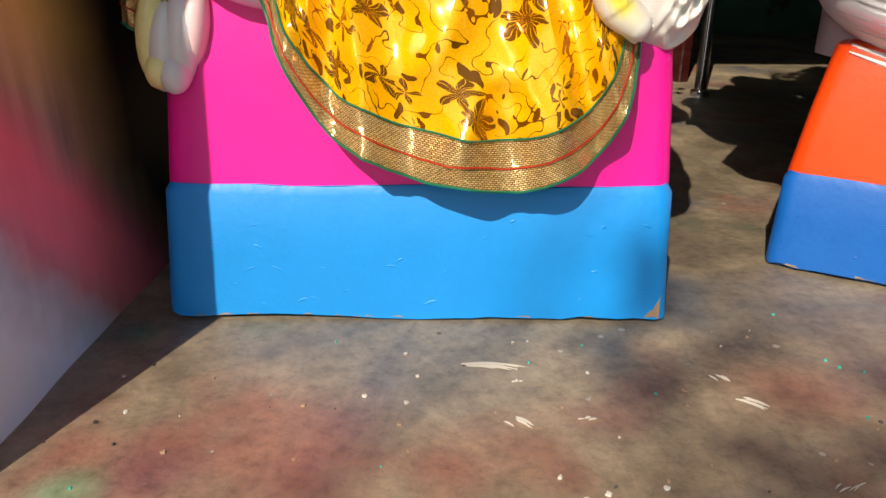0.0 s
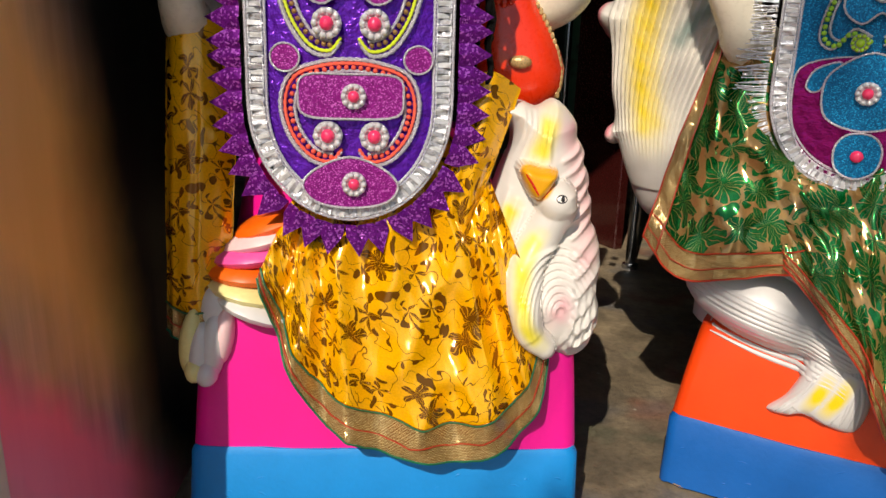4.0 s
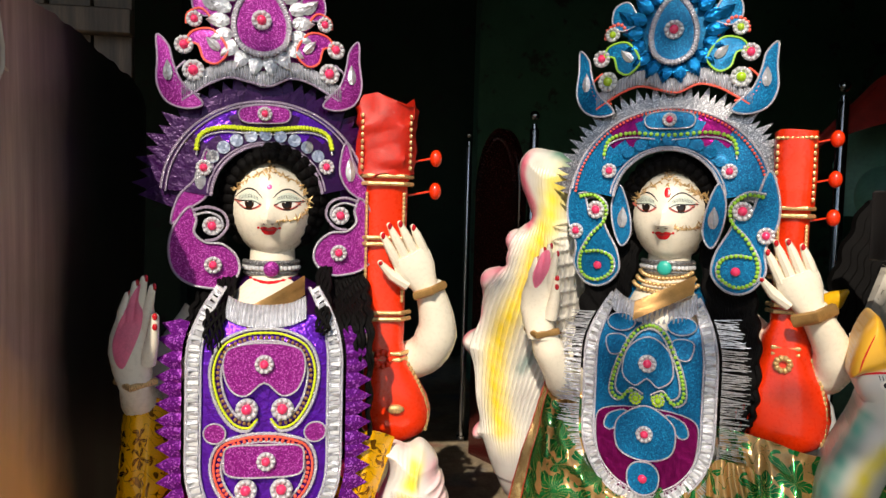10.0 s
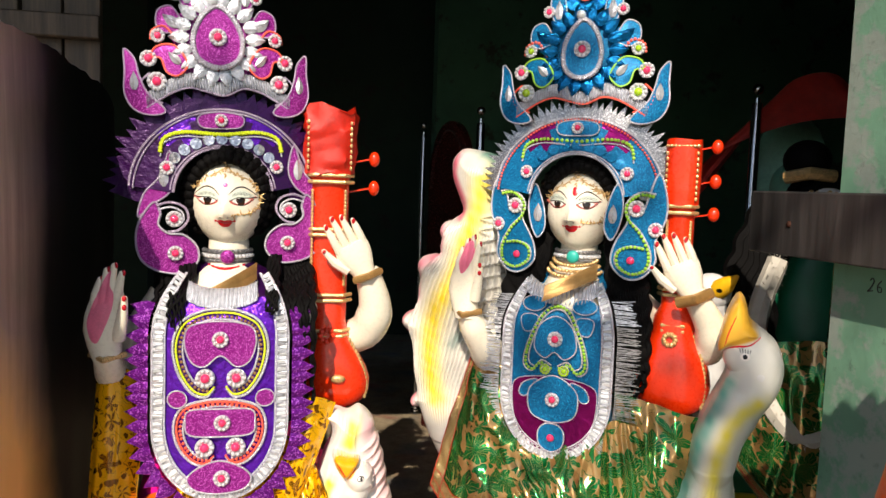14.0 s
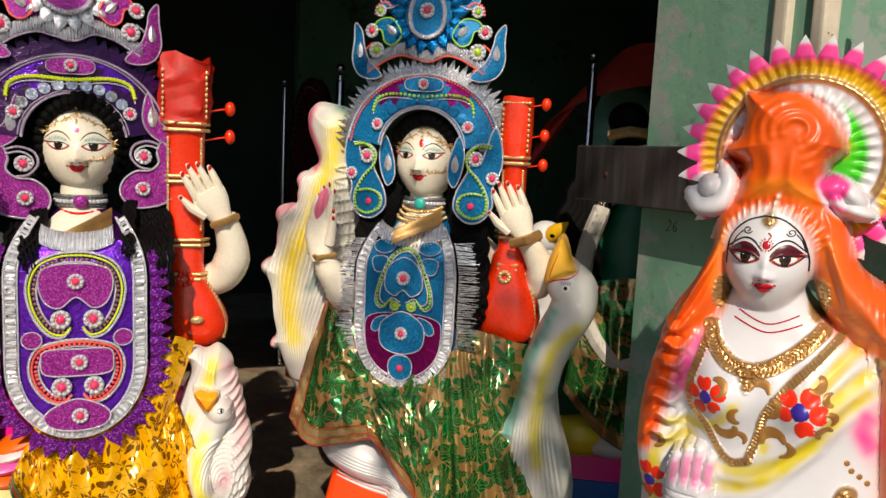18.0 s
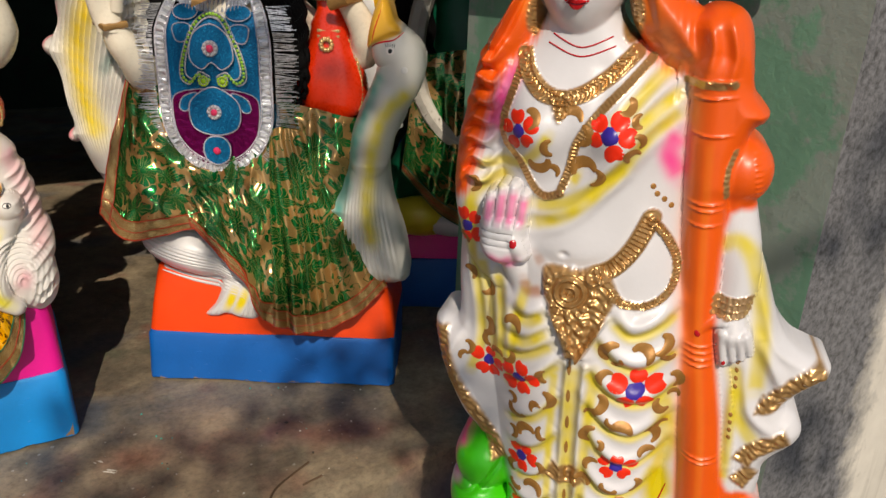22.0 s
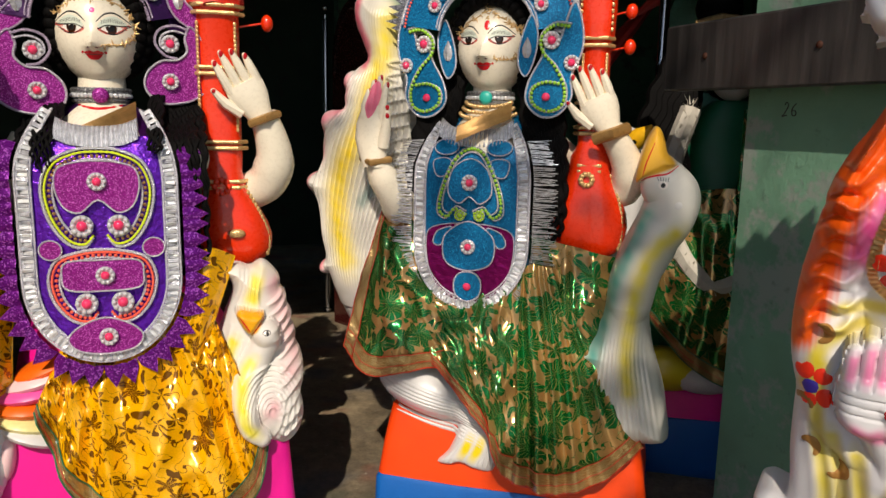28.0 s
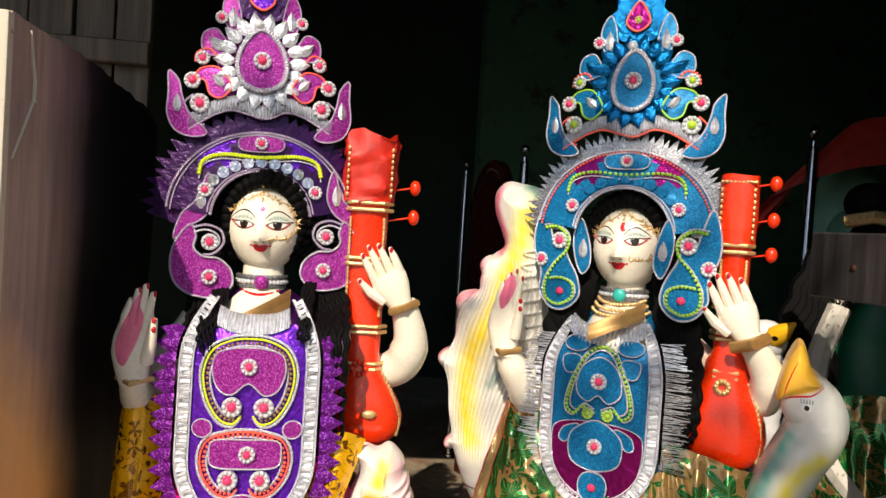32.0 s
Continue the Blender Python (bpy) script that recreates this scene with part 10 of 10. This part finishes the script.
def build_far_statue():
    k = Statue()
    k.block(-0.2, 0.2, 0, 0.25, [(0, 0), (0.15, 0.0), (0.22, -0.02)], "navy", 0.02, 0.003)
    k.rings([(0, 0.12, 0.2, 0.16, 0.1), (0, 0.12, 0.5, 0.13, 0.1), (0, 0.12, 0.75, 0.12, 0.08), (0, 0.12, 0.86, 0.05, 0.05)], "palegreen", 22)
    k.ball((0, 0.12, 0.96), (0.07, 0.07, 0.085), "palegreen", seg=18, rows=12)
    k.rings([(0, 0.16, 0.90, 0.10, 0.03), (0, 0.17, 1.05, 0.12, 0.03), (0, 0.18, 1.15, 0.08, 0.03), (0, 0.18, 1.20, 0.03, 0.02)], "palegreen", 20)
    ob = k.done("statue")
    ob.matrix_world = pose(1.53, 0.78, 0, 0, 0, -20)
    tagged(ob, "pale green unfinished clay figure in deep shade", "statue", "clay statues")
    s = thing("draped_cloth", pose(1.53, 0.74, 0, 0, 0, -20), "dark red cloth hung over a shaded figure", "cloth")
    cloth(s, "hood", [(-0.15, 0.10, 1.16), (-0.06, 0.08, 1.28), (0.06, 0.08, 1.30), (0.16, 0.10, 1.20)], [(-0.36, 0.05, 0.86), (-0.27, 0.02, 1.06), (0.13, 0.03, 1.16), (0.24, 0.06, 0.80)], "redcloth", 0.012, 5, 0, None, 0.02, 50, 24, seed=41)


build_far_statue()


def build_post(x, y, z, r):
    ob = thing("steel_post", pose(x, y, 0), "polished steel post with a ball finial", "post", "steel posts")
    k = Kit()
    k.rings([(0, 0, 0, r * 1.6, r * 1.6), (0, 0, 0.012, r * 1.6, r * 1.6), (0, 0, 0.014, r, r), (0, 0, z - 0.065, r, r), (0, 0, z - 0.06, r * 0.9, r * 0.9)], "steel", 18)
    part("tube", k, ob)
    k = Kit()
    k.rings([(0, 0, z - 0.062, r * 0.55, r * 0.55), (0, 0, z - 0.045, r * 0.5, r * 0.5)], "steel", 14)
    part("neck", k, ob)
    k = Kit()
    k.ball((0, 0, z - 0.02), r * 1.05, "steel", seg=16, rows=10)
    part("ball_finial", k, ob)


for _p in ((0.519, 1.743, 1.19, 0.012), (0.627, 1.175, 1.20, 0.014), (1.352, 0.773, 1.26, 0.015)):
    build_post(*_p)


def build_headboard():
    ob = thing("headboard", pose(0.60, 1.48, 0, 0, 0, -62), "arched dark lacquered headboard in deep shade", "headboard")
    k = Kit()
    o = [(-0.12, 0.0), (-0.12, 0.95)] + [(-0.12 * math.cos(radians(180 * i / 16)), 0.95 + 0.22 * math.sin(radians(180 * i / 16))) for i in range(1, 16)] + [(0.12, 0.95), (0.12, 0.0)]
    k.plate(o, lambda u, v, h: Vector((u, -h, v)), 0.0, 0.03, "lacquer", 0.004)
    part("arched_panel", k, ob)
    k = Kit()
    k.cord([(p[0] * 0.82, p[1] * 0.97) for p in o[1:-1]], lambda u, v, h: Vector((u, -h, v)), 0.031, 0.006, "lacquer", 8)
    part("moulding", k, ob)


build_headboard()


def build_window():
    """Posts and bent cane in the opening over the plank."""
    ob = thing("window_frame", pose(1.015, -0.40, 0.95), "bare pale timber posts in the window opening", "window frame")
    box("post", -0.012, 0.02, 0.020, 0.050, 0.0, 1.0, "cream", ob, 0.003, "pale weathered timber", 0.001)
    box("post", -0.004, 0.03, -0.045, -0.020, 0.0, 1.0, "cream", ob, 0.003, "pale weathered timber", 0.001)
    c = thing("cane_frame", pose(1.06, -0.60, 0.945), "bent pale cane frame tied with cord", "cane frame")
    k = Kit()
    k.tube(curve([(0.0, 0.055, 0.30), (-0.005, 0.045, 0.15), (-0.004, 0.02, 0.08), (0.0, -0.03, 0.048), (0.004, -0.09, 0.044), (0.01, -0.16, 0.046)], 8), 0.0065, "straw", 10)
    part("bent_cane", k, c)
    k = Kit()
    k.tube(curve([(-0.01, 0.03, 0.043), (0.0, -0.06, 0.040), (0.008, -0.18, 0.050)], 8), 0.007, "straw", 10)
    part("rail", k, c)
    k = Kit()
    k.tube(curve([(0.0, 0.0, 0.30), (0.0, -0.03, 0.22), (0.0, -0.075, 0.12), (0.0, -0.09, 0.05)], 8), 0.007, "straw", 10)
    part("bent_cane", k, c)
    k = Kit()
    for i in range(5):
        k.tube([(0.0 + 0.010 * math.cos(a), -0.085 + 0.006 * i - 0.012, 0.047 + 0.010 * math.sin(a)) for a in (2 * math.pi * j / 10 for j in range(11))], 0.0025, "straw", 6)
    part("cord_tie", k, c)


build_window()


def build_rubble():
    rnd = random.Random(17)
    for i, (x, y, z, w, d, h, rz, rx, lab) in enumerate(((1.40, -0.88, -0.34, 0.30, 0.26, 0.05, 35, 6, "grey broken paving slab lying in the ditch"), (1.62, -0.70, -0.36, 0.22, 0.10, 0.06, 70, 18, "dark broken stone under the wall"), (1.20, -0.76, -0.36, 0.10, 0.12, 0.06, 20, -8, "small grey stone beside the white base"), (1.13, -0.98, -0.22, 0.16, 0.12, 0.035, 50, 5, "flat grey stone on the step edge"), (1.98, -0.70, -0.30, 0.30, 0.09, 0.08, 8, 10, "dark broken timber along the wall foot"))):
        ob = thing("stone", pose(x, y, z, rx, 4, rz), lab, "stone", "loose stones")
        k = Kit()
        k.block(-w / 2, w / 2, -d / 2, d / 2, [(-h / 2, -0.01), (-h / 2 + 0.008, 0), (0, 0.004), (h / 2 - 0.008, 0), (h / 2, -0.008)], "stone", 0.012, 0.010, 3, 10)
        part("slab", k, ob)
    # crumpled plastic bag
    b = thing("plastic_bag", pose(1.86, -0.82, -0.34), "crumpled grey plastic bag among the rubble", "bag")
    k = Kit()
    rows = []
    for i in range(1, 22):
        t = math.pi * i / 22
        r = []
        for j in range(36):
            a = 2 * math.pi * j / 36
            p = Vector((0.20 * math.sin(t) * math.cos(a), 0.15 * math.sin(t) * math.sin(a), 0.09 * -math.cos(t)))
            r.append(p * (1 + 0.35 * noise.noise(p * 14) + 0.22 * noise.noise(p * 34)))
        rows.append(r)
    k.grid(rows, "rag", True)
    part("sheet", k, b)
    k = Kit()
    for i in range(60):
        x, y = rnd.uniform(1.15, 2.1), rnd.uniform(-1.1, -0.72)
        a, l = rnd.uniform(0, 6.28), rnd.uniform(0.05, 0.22)
        z = -0.31 + rnd.uniform(0, 0.10)
        p = [Vector((x, y, z)), Vector((x + l * 0.5 * math.cos(a), y + l * 0.5 * math.sin(a), z + rnd.uniform(-0.01, 0.03))), Vector((x + l * math.cos(a + 0.15), y + l * math.sin(a + 0.15), z + rnd.uniform(-0.03, 0.02)))]
        k.tube(curve(p, 3), rnd.uniform(0.0008, 0.0026), "straw", 5)
    tagged(k.done("dry_stalks"), "dry straw and stalks scattered over the rubble", "straw", "", "stuff")
    w = thing("weed", pose(1.62, -0.98, -0.33), "small green weed growing between stones", "weed")
    for i in range(9):
        k = Kit()
        a = i * 2.4
        d = Vector((math.cos(a), math.sin(a), 0.6)) * (0.03 + 0.008 * (i % 4))
        s = Vector((-math.sin(a), math.cos(a), 0)) * 0.016
        rows = [[d * t - s * math.sin(math.pi * t) ** 0.7, d * t + Vector((0, 0, 0.006 * math.sin(math.pi * t))), d * t + s * math.sin(math.pi * t) ** 0.7] for t in (0.02, 0.3, 0.6, 0.85, 1.0)]
        k.grid(rows, "leafm")
        part("leaf", k, w)


build_rubble()


# ---- litter on the floor ----
def build_litter():
    rnd = random.Random(23)
    k = Kit()
    for i in range(110):
        x, y = rnd.gauss(0.50, 0.13), rnd.gauss(-0.455, 0.022)
        a, l = rnd.gauss(0.3, 0.5), rnd.uniform(0.02, 0.10)
        k.tube([(x, y, -0.176), (x + l * 0.5 * math.cos(a), y + l * 0.5 * math.sin(a), -0.172 + rnd.uniform(0, 0.006)), (x + l * math.cos(a), y + l * math.sin(a), -0.176)], rnd.uniform(0.0004, 0.0013), "straw", 5)
    tagged(k.done("straw"), "loose straw blown against the step", "straw", "", "stuff")
    for pts in ([(0.567, -0.274), (0.50, -0.31), (0.475, -0.34), (0.456, -0.373)], [(0.575, -0.318), (0.538, -0.326)]):
        k = Kit()
        k.tube(curve([(x, y, 0.003) for x, y in pts], 6), 0.0018, "bark", 6)
        tagged(k.done("twig"), "thin dry twig on the cement floor", "twig", "twigs on the floor")
    # flakes of plaster and paint
    k = Kit()
    for i in range(150):
        x, y = rnd.uniform(-0.35, 0.75), rnd.uniform(-0.33, 0.05)
        if y > -0.03 and x < 0.27:
            continue
        r = rnd.uniform(0.0006, 0.0022) * (2.0 if rnd.random() < 0.08 else 1)
        n = rnd.randint(5, 7)
        k.plate([(x + r * rnd.uniform(0.6, 1.3) * math.cos(2 * math.pi * j / n), y + r * rnd.uniform(0.6, 1.3) * math.sin(2 * math.pi * j / n)) for j in range(n)], lambda u, v, h: Vector((u, v, h)), 0.0, rnd.uniform(0.0008, 0.0018), rnd.choice(("sediment", "sediment", "clay", "teal", "earth")), 0.0002)
    tagged(k.done("paint_flakes"), "small flakes of plaster and paint on the floor", "flakes", "", "stuff")
    # brush strokes of chalky paint
    for c, ang, ln, n in (((0.045, -0.088), -12, 0.055, 9), ((0.082, -0.112), 0, 0.004, 3), ((0.26, -0.135), -40, 0.02, 5), ((0.075, -0.165), -50, 0.022, 4), ((0.29, -0.24), 30, 0.02, 4), ((0.13, -0.165), 10, 0.008, 3), ((0.25, -0.10), -60, 0.012, 4)):
        k = Kit()
        for j in range(n):
            a = radians(ang + rnd.uniform(-7, 7))
            x, y = c[0] + rnd.uniform(-0.006, 0.006), c[1] + rnd.uniform(-0.003, 0.003)
            l, w = ln * rnd.uniform(0.4, 1.0), rnd.uniform(0.0007, 0.0016)
            p = [Vector((x + l * f * math.cos(a) + 0.1 * l * math.sin(f * 2.5) * -math.sin(a), y + l * f * math.sin(a) + 0.1 * l * math.sin(f * 2.5) * math.cos(a), 0.0008)) for f in (0, 0.25, 0.5, 0.75, 1)]
            k.tube(p, [w * 0.3, w, w, w * 0.8, w * 0.2], "sediment", 5, 0.4)
        tagged(k.done("paint_smear"), "dried white paint smear on the cement floor", "paint smear", "paint smears", "stuff")


build_litter()


# ---- unseen tree, added so that its leaves dapple the front of the workshop ----
def build_tree():
    rnd = random.Random(29)
    ob = thing("tree", pose(-2.4, -5.2, -0.45), "leafy tree out of view, its leaves placed to shade step, floor and figures", "tree")
    k = Kit()
    k.tube(curve([(0, 0, 0), (0.05, 0.02, 1.2), (-0.04, 0.05, 2.4), (0.1, 0.1, 3.6)], 6), [0.17 - 0.005 * i for i in range(19)], "bark", 14)
    part("trunk", k, ob)
    # leaf clusters set on the sun's rays to each spot that is to be shaded
    tgt = []
    for q in DAPPLE:
        tgt.append((Vector(q[:3]), q[3], 32 if q[2] == 0.0 else 90))
    for q in THIN:
        tgt.append((Vector(q[:3]), q[3], 32))
    base = Vector((-2.4, -5.2, -0.45))
    k = Kit()
    for p, r, many in tgt:
        dist = rnd.uniform(4.6, 5.8)
        c = p + SUN_DIR * dist - base
        for _ in range(int(many * (r / 0.12) ** 2)):
            o = Vector((rnd.gauss(0, 0.5), rnd.gauss(0, 0.5), rnd.gauss(0, 0.5))) * r * 1.3
            d = Vector((rnd.gauss(0, 1), rnd.gauss(0, 1), rnd.gauss(0, 0.6))).normalized()
            s = d.cross(Vector((rnd.gauss(0, 1), rnd.gauss(0, 1), 1))).normalized()
            l, w = rnd.uniform(0.05, 0.09), rnd.uniform(0.016, 0.028)
            a = c + o
            v = [k.bm.verts.new(x) for x in (a, a + d * l * 0.5 + s * w, a + d * l, a + d * l * 0.5 - s * w)]
            k.face(v, k.mat("leafm"))
    tagged(part("crown", k, ob), kind="stuff")
    k = Kit()
    for p, r, many in tgt[::9]:
        c = p + SUN_DIR * 5.2 - base
        k.tube(curve([(0.05, 0.05, 2.6), tuple(Vector((0.05, 0.05, 3.0)).lerp(c, 0.5) + Vector((0, 0, 0.25))), tuple(c)], 6), [0.0052 - 0.00032 * i for i in range(13)], "bark", 6)
    part("limbs", k, ob)


# pools of sun on the floor: place and radius; leaves shade the cement between them
POOLS = ((0.62, -0.32, 0.09), (0.54, -0.48, 0.08), (0.54, -0.085, 0.08), (0.38, -0.57, 0.08), (0.37, -0.06, 0.07), (0.30, 0.03, 0.09), (0.46, 0.02, 0.07), (0.72, -0.30, 0.05), (0.44, -0.42, 0.04), (0.64, -0.04, 0.05))
FLOOR = [(0.18 + 0.065 * i + 0.02 * (j % 2), -0.60 + 0.065 * j) for i in range(10) for j in range(3, 10)]
# spots on step, floor, wall, swan and plinth to shade with leaves: place and radius
DAPPLE = [(x, y, 0.0, 0.046) for x, y in FLOOR if all(math.hypot(x - a, y - b) > r + 0.012 for a, b, r in POOLS)] + [(0.6, -0.44, -0.18, 0.04), (0.3, -0.44, -0.1, 0.05), (0.45, -0.62, -0.18, 0.06), (1.14, -0.79, 0.2, 0.06), (1.19, -0.79, 0.55, 0.05), (1.04, -0.66, 0.4, 0.06), (0.76, -0.12, 0.3, 0.07), (0.77, -0.13, 0.45, 0.07), (0.8, -0.14, 0.6, 0.06), (0.74, -0.11, 0.1, 0.06), (0.62, -0.05, 0.17, 0.045)]
# thinner leaf clusters aimed to dim the green figure, both crowns and the wall
THIN = ((1.0, 0.08, 0.68, 0.09), (1.01, -0.25, 0.88, 0.07), (-0.05, 0.11, 1.09, 0.06), (-0.05, 0.11, 1.17, 0.07), (-0.17, 0.13, 0.98, 0.05), (0.80, -0.10, 0.30, 0.07), (0.83, -0.11, 0.60, 0.07), (0.55, 0.08, 1.12, 0.08), (0.66, 0.05, 0.90, 0.06), (0.50, 0.08, 0.78, 0.09), (0.66, -0.02, 0.76, 0.12), (0.55, 0.02, 0.60, 0.12), (0.40, 0.12, 0.50, 0.11), (0.68, -0.05, 0.52, 0.11), (0.38, 0.18, 0.75, 0.10), (0.50, 0.05, 0.40, 0.09), (0.78, -0.06, 0.62, 0.09), (0.52, 0.09, 1.20, 0.09), (0.56, 0.08, 1.02, 0.09))
build_tree()
